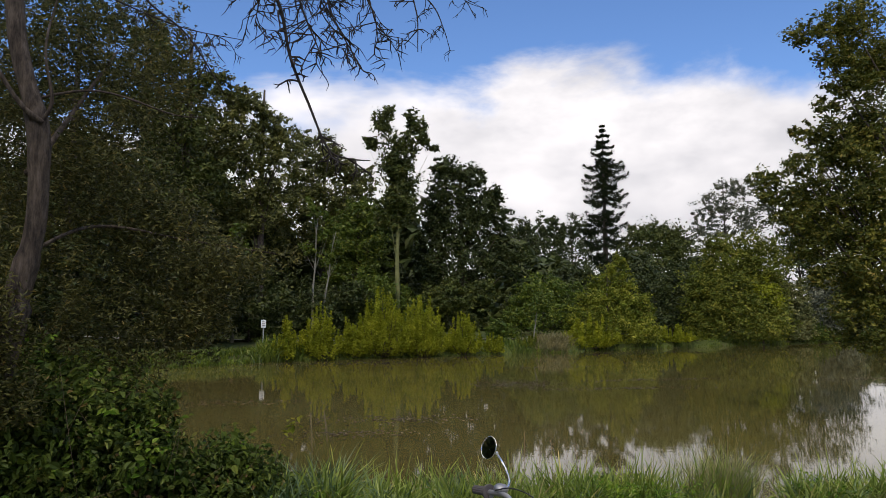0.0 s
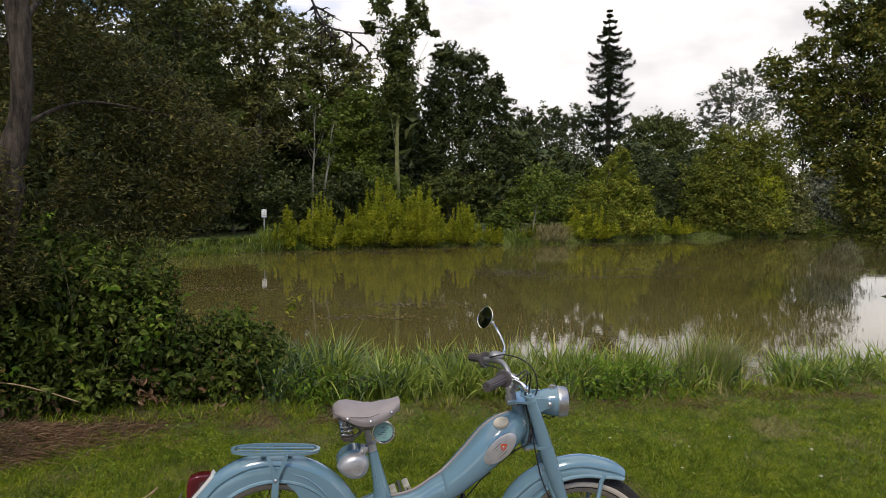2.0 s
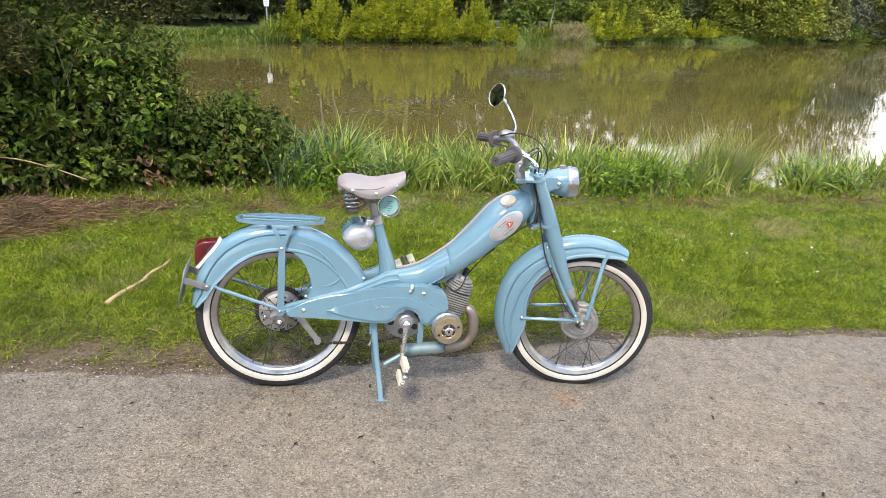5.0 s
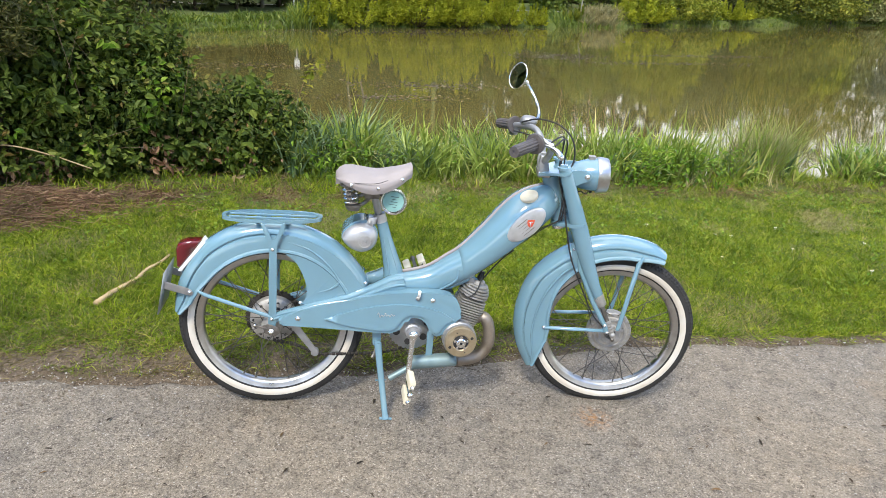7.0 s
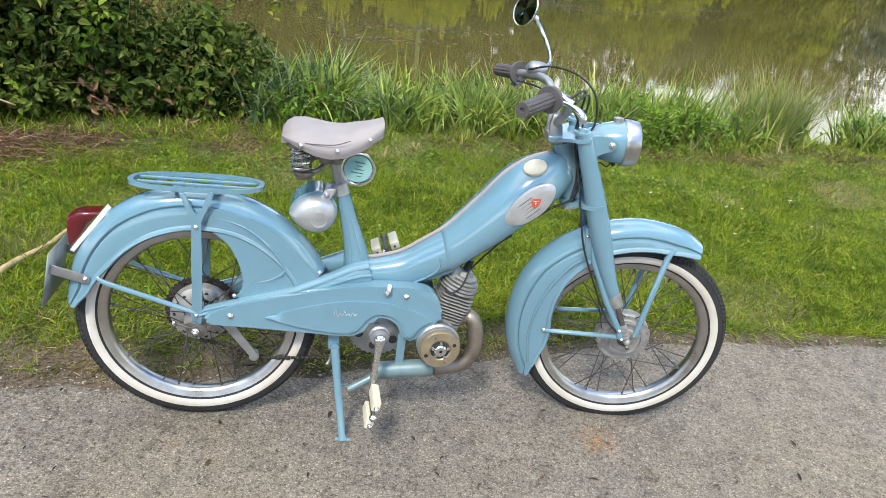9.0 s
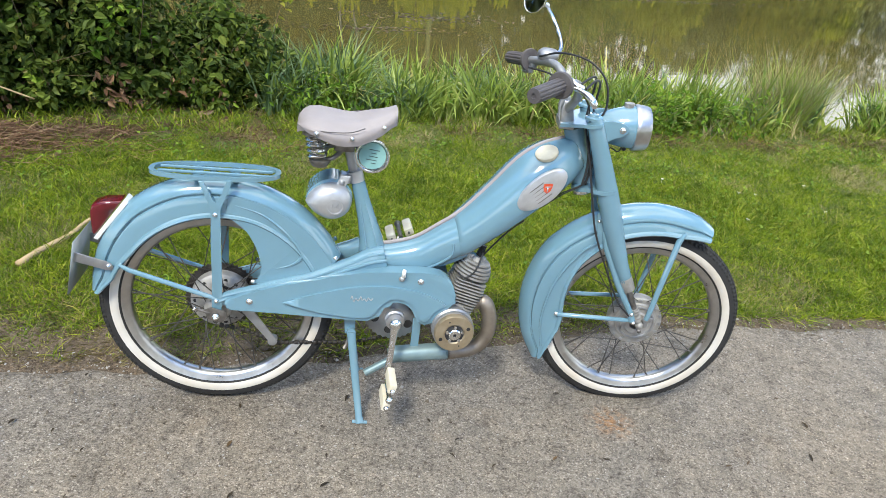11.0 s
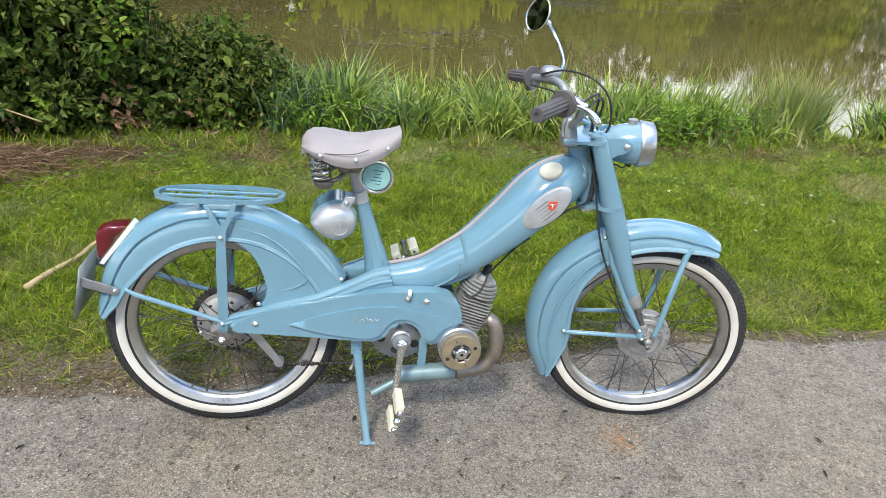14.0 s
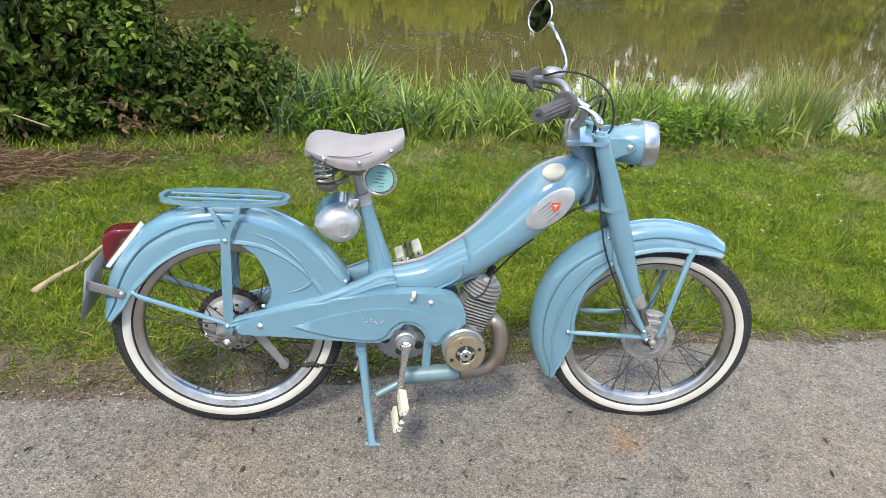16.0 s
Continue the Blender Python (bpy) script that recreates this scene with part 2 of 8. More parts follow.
M_OLIVE = leaf_mat("olive_leaves", [(0.0, (0.0715, 0.0858, 0.0208)), (0.6, (0.156, 0.169, 0.039)), (1.0, (0.312, 0.305, 0.091))], 0.48, 0.25, 0.8, 0.4)
M_FRESH = leaf_mat("green_leaves", [(0.0, (0.069, 0.115, 0.0115)), (0.6, (0.132, 0.19, 0.0207)), (1.0, (0.253, 0.287, 0.0403))], 0.48, 0.28, 0.8, 0.4)
M_MID = leaf_mat("fresh_green_leaves", [(0.0, (0.11, 0.145, 0.012)), (0.6, (0.22, 0.255, 0.026)), (1.0, (0.38, 0.37, 0.055))], 0.6, 0.3, 0.6, 0.2)
M_GREY = leaf_mat("grey_willow_leaves", [(0.0, (0.12, 0.135, 0.045)), (0.6, (0.22, 0.23, 0.085)), (1.0, (0.34, 0.34, 0.15))], 0.65, 0.3, 0.6, 0.15)
M_SILVER = leaf_mat("silver_leaves", [(0.0, (0.1, 0.112, 0.07)), (0.6, (0.18, 0.19, 0.13)), (1.0, (0.32, 0.33, 0.24))], 0.65, 0.3, 0.6, 0.15)
M_CONIFER = leaf_mat("conifer_needles", [(0.0, (0.014, 0.022, 0.008)), (0.6, (0.025, 0.036, 0.012)), (1.0, (0.045, 0.055, 0.02))], 0.7, 0.08, 0.3, 0.1)
M_BARK = bark_mat()
M_MOSS = solid("mossy_bark", (0.1, 0.11, 0.03), (0.2, 0.2, 0.075), 0.9, scale=3, bumpy=0.6, fine=30)
M_PALE = solid("pale_young_bark", (0.16, 0.15, 0.11), (0.3, 0.28, 0.22), 0.9, scale=3, bumpy=0.5, fine=30)
M_TWIG = solid("dead_twig", (0.02, 0.016, 0.014), (0.045, 0.036, 0.03), 0.9, scale=30)

# ---- building helpers ----
def mesh_obj(name, verts, faces, material, smooth=False):
    """One mesh object from arrays; faces is an (n, 3) or (n, 4) array."""
    me = bpy.data.meshes.new(name)
    verts, faces = np.asarray(verts, float), np.asarray(faces, int)
    k = faces.shape[1]
    me.vertices.add(len(verts))
    me.vertices.foreach_set("co", verts.ravel())
    me.loops.add(faces.size)
    me.loops.foreach_set("vertex_index", faces.ravel())
    me.polygons.add(len(faces))
    me.polygons.foreach_set("loop_start", np.arange(0, faces.size, k))
    me.polygons.foreach_set("use_smooth", np.full(len(faces), smooth))
    me.update(calc_edges=True)
    me.validate()
    me.materials.append(material)
    return new(name, me)


rng = np.random.default_rng(7)


def land_z(x):
    return -0.04 - 0.068 * 3.5 * np.tanh(x / 3.5)


WATER = -0.42
FAR_X = np.array([-60, -16, -12, -7.2, -4, 0.3, 3.6, 9.2, 15.5, 20.1, 27.8, 34.7, 42.7, 50.9, 75, 120, 200.0])
FAR_Y = np.array([3, 8, 22, 29.8, 33.7, 36.3, 37.7, 40.3, 42.6, 45.8, 50.4, 53.5, 57, 61.3, 66, 62, 3.0])
NEAR_X = np.array([-60, -3, -1.65, -0.93, -0.4, 0.06, 0.8, 2.24, 3.5, 5.2, 9, 11.5, 13, 16, 20, 60, 200.0])
NEAR_Y = np.array([3.6, 2.9, 2.9, 3.0, 3.1, 3.2, 3.35, 3.5, 3.7, 3.75, 4.5, 6, 11.5, 14, 16, 20, 20.0])


def bank_y(x):
    return np.interp(x, NEAR_X, NEAR_Y)


def shore_y(x):
    return np.interp(x, FAR_X, FAR_Y)


def smooth01(v):
    v = np.clip(v, 0, 1)
    return v * v * (3 - 2 * v)


def wobble(x, y, s):
    return np.sin(x * 1.7 * s + 0.3) * np.cos(y * 1.3 * s + x * 0.6 * s) * 0.6 + np.sin(x * 4.1 * s + y * 3.3 * s + 1.1) * 0.4


def road_edge(x):
    return 0.33 + 0.25 * np.tanh((x - 0.75) / 0.9) + 0.01 * np.sin(x * 5.1) + 0.012 * np.sin(x * 13.7 + 1) + 0.01 * np.sin(x * 31 + 2)


def ground_z(x, y):
    x, y = np.asarray(x, float), np.asarray(y, float)
    near = land_z(x) + 0.012 * wobble(x, y, 1.5) * smooth01((y - 0.5) / 0.6) - 0.05 * smooth01((road_edge(x) + 0.04 - y) / 0.08) * smooth01((y + 4.3) / 0.2)
    far = WATER + 0.42 + 0.02 * np.clip(y - shore_y(x), 0, 60) + 0.1 * wobble(x, y, 0.15)
    d1, d2 = y - bank_y(x), shore_y(x) - y
    bed = WATER - 0.5
    z = near + (bed - near) * smooth01(d1 / 1.5)
    z2 = far + (bed - far) * smooth01((d2 + 0.25) / 0.9)
    return np.where(d1 < d2, z, z2)


def graded(lo, hi, step, far):
    core = np.arange(lo, hi + 1e-6, step)
    out, s, v = [], step, hi
    while v < far:
        s *= 1.16
        v += s
        out.append(v)
    inn, s, v = [], step, lo
    while v > -far:
        s *= 1.16
        v -= s
        inn.append(v)
    return np.array(inn[::-1] + list(core) + out)


def sheet(name, xs, ys, zf, material):
    X, Y = np.meshgrid(xs, ys, indexing="ij")
    Z = zf(X, Y)
    v = np.stack([X, Y, Z], -1).reshape(-1, 3)
    n, m = X.shape
    i = (np.arange(n - 1)[:, None] * m + np.arange(m - 1)[None]).ravel()
    return mesh_obj(name, v, np.stack([i, i + m, i + m + 1, i + 1], -1), material, True)


ground = tagged(sheet("ground", graded(-4, 8, 0.1, 1400), np.unique(np.concatenate([graded(-2, 6, 0.1, 1400), np.arange(27, 63, 0.3)])), ground_z, M_GROUND), "grassy bank and soil round the pond", "ground", kind="structure")


def make_road():
    xs = graded(-3, 5, 0.06, 90)
    u = np.concatenate([np.linspace(0, 0.12, 8), np.linspace(0.2, 4.6, 40)])
    X, U = np.meshgrid(xs, u, indexing="ij")
    Y = road_edge(X) - U
    lift = 0.016 * smooth01(U / 0.06) - 0.016
    Z = land_z(X) + lift + 0.004 * wobble(X, Y, 2)
    v = np.stack([X, Y, Z], -1).reshape(-1, 3)
    n, m = X.shape
    i = (np.arange(n - 1)[:, None] * m + np.arange(m - 1)[None]).ravel()
    ob = mesh_obj("road", v, np.stack([i, i + 1, i + m + 1, i + m], -1), M_ROAD, True)
    return tagged(ob, "grey-beige path of bonded fine grit with worn edge", "road", kind="structure")


road = make_road()
wx, wy = np.linspace(-70, 200, 28), np.linspace(2.5, 75, 20)
water = tagged(sheet("water", wx, wy, lambda x, y: np.full_like(x, WATER), M_WATER), "still murky olive-brown pond water with reflections", "water", kind="structure")

# ---- plants ----
def leaf_cloud(name, centres, sizes, material, width=0.55, up=0.35, fold=0.25, droop=None, face=None):
    """Many small folded leaves, each an island of its own, at the given places."""
    n = len(centres)
    d = rng.normal(size=(n, 3))
    d[:, 2] = d[:, 2] * 0.6 + (up if droop is None else droop)
    d /= np.linalg.norm(d, axis=1)[:, None]
    a = rng.normal(size=(n, 3))
    if face is not None:
        a = np.cross(d, face + a * 0.3)
    s = np.cross(d, a) if face is None else a
    s /= np.linalg.norm(s, axis=1)[:, None]
    w = np.cross(s, d)
    L = np.asarray(sizes)[:, None]
    tail, tip = centres - d * L * 0.5, centres + d * L * 0.5
    mid = centres - d * L * 0.06 + w * L * fold * 0.5
    l, r = mid + s * L * width * 0.5, mid - s * L * width * 0.5
    v = np.stack([tail, l, tip, r], 1).reshape(-1, 3)
    i = np.arange(n)[:, None] * 4
    f = np.concatenate([i + [0, 2, 1], i + [0, 3, 2]], 1).reshape(-1, 3)
    return mesh_obj(name, v, f, material)


def shell_points(n, c, r, inner=0.45):
    """Points in an ellipsoid, more of them towards its skin."""
    p = rng.normal(size=(n, 3))
    p /= np.linalg.norm(p, axis=1)[:, None]
    return np.asarray(c) + p * np.asarray(r) * (inner + (1 - inner) * rng.random((n, 1)) ** 0.6)


def tube(bm, pts, radii, sides=6, cap=True):
    """A tapered tube along points, in a bmesh."""
    pts = [Vector(p) for p in pts]
    rings = []
    ref = Vector((0.3, 0.9, 0.2)).normalized()
    for i, p in enumerate(pts):
        d = (pts[min(i + 1, len(pts) - 1)] - pts[max(i - 1, 0)]).normalized()
        if abs(d.dot(ref)) > 0.97:
            ref = Vector((0.9, -0.2, 0.3)).normalized()
        a = d.cross(ref).normalized()
        b = d.cross(a)
        r = radii[i] if hasattr(radii, "__len__") else radii
        rings.append([bm.verts.new(p + (a * math.cos(q) + b * math.sin(q)) * r) for q in (2 * math.pi * k / sides for k in range(sides))])
    for u, v in zip(rings, rings[1:]):
        for k in range(sides):
            bm.faces.new((u[k], u[(k + 1) % sides], v[(k + 1) % sides], v[k]))
    if cap:
        bm.faces.new(rings[0][::-1])
        bm.faces.new(rings[-1])


def bm_obj(name, bm, material, smooth=True):
    bmesh.ops.recalc_face_normals(bm, faces=bm.faces)
    me = bpy.data.meshes.new(name)
    bm.to_mesh(me)
    bm.free()
    if smooth:
        me.polygons.foreach_set("use_smooth", np.ones(len(me.polygons), bool))
    me.materials.append(material)
    return new(name, me)


def child(ob, parent, label=""):
    ob.parent = parent
    if label:
        ob["label"] = label
    return ob


def tree(name, x, y, lobes, leaves, size, material, label, trunk_h=None, trunk_r=0.2, bark=None, droop=None, inner=0.4, lean=(0, 0), clump=0.5, category="tree", limbs=12, knot=40):
    """A tree: tapered trunk with limbs to its lobes, and a crown of leaf sprays gathered in clumps."""
    z0 = float(ground_z(x, y)) - 0.05
    root = new(name)
    root.location = (x, y, z0)
    tagged(root, label, category)
    lob = np.array(lobes, float)
    vol = lob[:, 3] * lob[:, 4] * lob[:, 5]
    share = (vol ** 0.6) / (vol ** 0.6).sum()
    pts, out = [], []
    for (cx, cy, cz, rx, ry, rz), s in zip(lob, share):
        m = int(1.8 * leaves * s)
        k = max(14, m // knot)
        knots = shell_points(k, (cx, cy, cz), (rx, ry, rz), inner)
        grow = rng.uniform(0.55, 1.25, k)
        pick = rng.integers(0, k, m)
        spray = rng.normal(size=(k, 3)) * 0.7 + (knots - [cx, cy, cz]) / [rx, ry, rz]
        spray[:, 2] += 0.25
        spray /= np.linalg.norm(spray, axis=1)[:, None]
        o = rng.normal(size=(m, 3)) * np.array([0.22, 0.22, 0.14]) + spray[pick] * rng.uniform(-0.75, 0.75, (m, 1))
        pts.append(knots[pick] + o * clump * min(rx, rz) * grow[pick][:, None])
        away = (knots[pick] - [cx, cy, cz]) / [rx, ry, rz]
        out.append(o * 1.6 + away * 0.5 + [0, 0, 0.55])
    p, out = np.concatenate(pts), np.concatenate(out)
    keep = p[:, 2] > 0.02
    p, out = p[keep], out[keep]
    crown = leaf_cloud("crown", p, 1.18 * size * rng.uniform(0.5, 1.3, len(p)), material, droop=droop, face=out)
    child(crown, root)
    bm = bmesh.new()
    top = trunk_h or lob[:, 2].max()
    n = 7
    path = [(lean[0] * (i / n) ** 1.5 + 0.04 * math.sin(i * 2.1 + x), lean[1] * (i / n) ** 1.5 + 0.04 * math.cos(i * 1.7 + y), top * i / n) for i in range(n + 1)]
    tube(bm, path, [trunk_r * (1.25 if i == 0 else 1 - 0.8 * i / n) for i in range(n + 1)], 9)
    for i in range(limbs):
        cx, cy, cz, rx, ry, rz = lob[i % len(lob)]
        e = np.array([cx, cy, cz]) + rng.normal(size=3) * np.array([rx, ry, rz]) * 0.4
        rise = e[2] - 0.9 * math.hypot(e[0], e[1]) - 0.08 * top
        k = min(n - 1, max(1, int(n * max(0.22, rise / top))))
        a = np.array(path[k])
        if e[2] < a[2] * 0.6:
            continue
        m1 = a * 0.5 + e * 0.5 + np.array([0, 0, -0.04 * np.linalg.norm(e - a)])
        r = trunk_r * 0.24
        tube(bm, [a, (a + m1) / 2 + rng.normal(size=3) * 0.04, m1, e], [r, r * 0.7, r * 0.45, r * 0.12], 5)
    trunk = bm_obj("trunk", bm, bark or M_BARK)
    child(trunk, root)
    return root


def dome(cx, cz, rx, rz, n, seed, ry=None):
    """Lobes that make up one broad, uneven crown."""
    g = np.random.default_rng(seed)
    out = [(cx, 0, cz, rx * 0.72, (ry or rx) * 0.72, rz * 0.75)]
    for i in range(n):
        a, e = g.uniform(0, 2 * math.pi), g.uniform(-0.5, 1.2)
        out.append((cx + rx * 0.66 * math.cos(a) * math.cos(e), (ry or rx) * 0.6 * math.sin(a) * math.cos(e), cz + rz * 0.68 * math.sin(e), rx * g.uniform(0.28, 0.44), rx * g.uniform(0.28, 0.44), rz * g.uniform(0.24, 0.38)))
    return out


def bush(x, y, w, h, shoots, leaf, material, label, seed, name="bush"):
    """A shrub of many leafy upright shoots that fan out from its foot."""
    g = np.random.default_rng(seed)
    root = new(name)
    root.location = (x, y, float(np.maximum(ground_z(x, y), WATER)) - 0.05)
    tagged(root, label, "bush")
    bm = bmesh.new()
    pts, away = [], []
    for i in range(shoots):
        a, u = g.uniform(0, 2 * math.pi), g.random() ** 0.55
        ex, ey = 1.15 * w * u * math.cos(a), w * 0.9 * u * math.sin(a)
        top = h * (1.0 - 0.66 * u ** 2) * g.uniform(0.55, 1.15)
        foot = np.array([ex * 0.3, ey * 0.3, 0.0])
        tip = np.array([ex, ey, top])
        m = int(55 + 95 * top / h)
        s = 0.16 + 0.84 * g.random(m) ** 0.75
        bend = foot[None] * (1 - s[:, None]) + tip[None] * s[:, None]
        bend[:, :2] += (tip - foot)[None, :2] * (0.35 * np.sin(s * math.pi))[:, None]
        o = g.normal(size=(m, 3)) * (0.03 + 0.13 * (1 - s[:, None])) * np.array([1, 1, 0.9]) * h * 0.32
        pts.append(bend + o)
        away.append(o * 2 + [ex * 0.25, ey * 0.25, 0.5])
        if i % 4 == 0:
            q = (foot + tip) / 2 + (tip - foot) * [0.17, 0.17, 0]
            tube(bm, [foot, q, tip], [0.03, 0.018, 0.004], 4, cap=False)
    p, out = np.concatenate(pts), np.concatenate(away)
    keep = p[:, 2] > 0.05
    child(leaf_cloud("crown", p[keep], leaf * rng.uniform(0.55, 1.2, keep.sum()), material, face=out[keep]), root)
    child(bm_obj("stem", bm, M_BARK), root)


def farther(k, x, y, lobes):
    """The place and lobes of a tree that looks the same from the road, k times as far away."""
    return 0.24 + (x - 0.24) * k, -2.5 + (y + 2.5) * k, [(k * a, k * b, k * c - 1.3 * (k - 1), k * d, k * e, k * f) for a, b, c, d, e, f in lobes]


# far shore, from the water's edge back
for i, (x, w, h, k) in enumerate([(-2.5, 0.7, 2.2, 30), (-0.75, 1.2, 2.75, 80), (1.05, 0.95, 2.3, 50), (2.65, 1.7, 3.45, 170), (5.1, 1.7, 3.3, 170), (7.9, 1.35, 2.35, 90), (10.1, 0.85, 1.2, 34)]):
    bush(x, float(shore_y(x)) - 0.12, 0.86 * w, h + 0.12, k, 0.135, M_YELLOW, "bright yellow-green bush at the water's edge", 10 + i)
bush(17.9, 44.2, 1.9, 2.6, 60, 0.2, M_YELLOW, "yellow-green bush spilling over the far bank", 30)
bush(19.0, 45.0, 1.5, 3.6, 50, 0.2, M_MID, "light green bush spilling over the far bank", 36)
bush(27.2, 50.2, 1.7, 1.6, 60, 0.2, M_YELLOW, "low light green scrub on the far bank", 31)
bush(29.6, 51.5, 1.2, 1.1, 40, 0.2, M_MID, "low light green scrub on the far bank", 32)
for bx2, bh in ((44.5, 1.5), (47.5, 1.9), (50.5, 1.4), (54.0, 1.8)):
    bush(bx2, float(shore_y(bx2)) - 0.1, 1.7, bh, 36, 0.22, M_FRESH, "low green scrub along the far shore", int(bx2))
bush(12.9, 42.2, 0.9, 1.0, 26, 0.17, M_MID, "low green scrub on the far bank", 33)
tree("alder_tree", 21.1, 48.6, [(-0.0, -1.2, 0.7, 3.4, 2.7, 1.6), (-0.2, 0.0, 2.9, 2.5, 2.0, 1.6), (0.7, 0.7, 4.7, 1.9, 1.5, 1.3), (0.9, -0.2, 5.8, 1.0, 0.8, 1.0), (2.6, 0.3, 2.7, 1.4, 1.2, 1.6), (3.0, -0.4, 0.7, 1.2, 1.0, 1.2), (-1.6, 0.0, 2.0, 1.6, 1.3, 1.4), (1.6, 0.7, 2.0, 1.9, 1.5, 1.6)], 13000, 0.2, M_MID, "leafy light green tree hanging over the water", trunk_r=0.14)
tree("round_tree", 17.2, 53.0, [(0.2, -0.9, 2.1, 2.5, 2.0, 2.0), (0.0, 0.0, 4.2, 2.0, 1.6, 1.6), (-1.7, 0.6, 3.0, 1.6, 1.3, 1.6), (2.0, -0.3, 3.7, 1.4, 1.2, 1.4), (-2.7, 0.3, 1.3, 1.4, 1.2, 1.3), (2.5, -0.4, 1.6, 1.2, 1.0, 1.6)], 6500, 0.23, M_FRESH, "round green tree behind the shore bushes", trunk_r=0.12)
tree("willow_tree", 36.4, 56.0, [(-0.4, -1.9, 1.4, 4.5, 4.0, 2.7), (-0.4, 0.0, 4.2, 4.7, 3.7, 3.0), (0.3, 1.1, 7.1, 3.1, 2.5, 2.4), (1.4, -0.3, 8.6, 1.8, 1.4, 1.6), (-2.7, 0.5, 3.2, 2.1, 1.9, 2.8), (2.8, -0.9, 6.9, 2.4, 1.9, 2.2), (2.9, 0.0, 3.2, 2.2, 1.7, 3.0), (-3.0, 0.9, 0.8, 1.9, 1.7, 1.6), (-1.7, -0.2, 8.4, 1.3, 1.1, 1.3)], 21000, 0.24, M_WILLOW, "tall olive-green tree at the far shore", trunk_r=0.2)
tree("sallow_bush", 38.3, 54.6, [(-0.1, -0.6, 5.0, 1.8, 1.4, 1.6), (1.0, 0.0, 3.7, 1.3, 1.1, 1.4), (-1.0, 0.4, 3.2, 1.2, 1.0, 1.4)], 2200, 0.22, M_YELLOW, "yellowing branch of leaves at the far shore", trunk_r=0.06)
tree("willow_tree", 42.9, 57.5, [(0.0, -0.6, 1.6, 1.8, 1.4, 2.6), (1.0, 0.0, 3.3, 1.3, 1.1, 2.6), (-0.5, 0.5, 3.8, 1.4, 1.2, 2.4), (1.4, -0.2, 1.1, 1.1, 0.9, 1.8)], 7500, 0.24, M_GREY, "pale olive willow at the far shore", trunk_r=0.13, droop=-0.5)
tree("weeping_willow", 50.6, 62.0, [(0.1, -0.9, 3.1, 2.4, 1.9, 2.4), (-0.7, 0.0, 5.2, 1.7, 1.3, 1.6), (1.8, 0.7, 4.6, 2.0, 1.6, 2.0), (0.3, -0.5, 0.8, 2.6, 2.1, 1.8)], 8500, 0.26, M_SILVER, "grey-green weeping willow on the far shore", trunk_r=0.2, droop=-0.9)
tree("poplar_tree", *farther(1.45, 44.4, 70.0, [(-1.9, -0.8, 14.8, 2.1, 1.7, 1.8), (0.4, 0.0, 16.4, 2.1, 1.7, 1.5), (2.8, 0.7, 17.2, 1.8, 1.5, 1.4), (0.6, -0.5, 13.8, 2.8, 2.2, 1.8), (-2.6, 0.4, 12.7, 2.0, 1.6, 1.4), (3.9, -0.9, 14.8, 2.4, 1.9, 2.4), (1.9, 0.0, 12.1, 3.5, 2.8, 1.8), (-1.3, 1.1, 11.1, 3.1, 2.5, 1.4), (4.4, -0.3, 17.5, 1.4, 1.1, 1.3)]), 6500, 0.34, M_SILVER, "tall silvery grey-leaved tree behind the shore", trunk_r=0.3, inner=0.25, clump=0.42)
tree("round_tree", *farther(1.45, 36.1, 72.0, [(0.3, -1.4, 9.5, 3.9, 3.1, 2.9), (-0.0, 0.0, 11.5, 2.8, 2.2, 1.3), (2.4, 0.9, 10.6, 2.5, 2.0, 1.7), (-2.5, -0.4, 9.8, 2.2, 1.8, 1.8), (3.8, 0.5, 8.9, 2.5, 2.0, 2.5), (0.5, -1.8, 5.6, 4.9, 3.9, 3.5), (1.8, 0.0, 2.3, 4.2, 3.4, 3.1)]), 15000, 0.42, M_OAK, "broad rounded dark green tree", trunk_r=0.35)
tree("tall_tree", 4.7, 50.0, [(-1.3, -0.3, 17.0, 1.0, 0.8, 1.0), (-0.7, 0.0, 18.1, 0.6, 0.5, 0.6), (1.3, 0.3, 17.0, 1.0, 0.8, 0.9), (1.9, -0.2, 16.1, 0.9, 0.7, 0.7), (1.0, 0.1, 17.9, 0.6, 0.4, 0.5), (-0.0, -0.5, 15.2, 1.4, 1.1, 1.0), (-1.9, 0.0, 15.4, 0.7, 0.6, 0.6), (2.7, 0.2, 15.3, 0.5, 0.4, 0.4), (-0.2, -0.2, 13.5, 1.2, 1.0, 1.0), (0.4, 0.2, 11.9, 1.0, 0.8, 1.0), (-0.7, -0.4, 10.8, 1.1, 0.9, 0.9), (-2.3, 0.0, 15.6, 0.4, 0.3, 0.6), (0.3, 0.4, 12.2, 1.5, 1.2, 1.2), (0.5, -0.3, 10.7, 1.3, 1.1, 1.2), (-0.4, 0.2, 9.6, 1.3, 1.1, 1.0), (0.1, 0, 13.8, 1.7, 1.3, 1.2)], 8500, 0.25, M_OAK, "tall tree with pale mossy trunk and open crown", trunk_r=0.25, bark=M_MOSS, limbs=16, clump=0.75, inner=0.0, trunk_h=14.5)
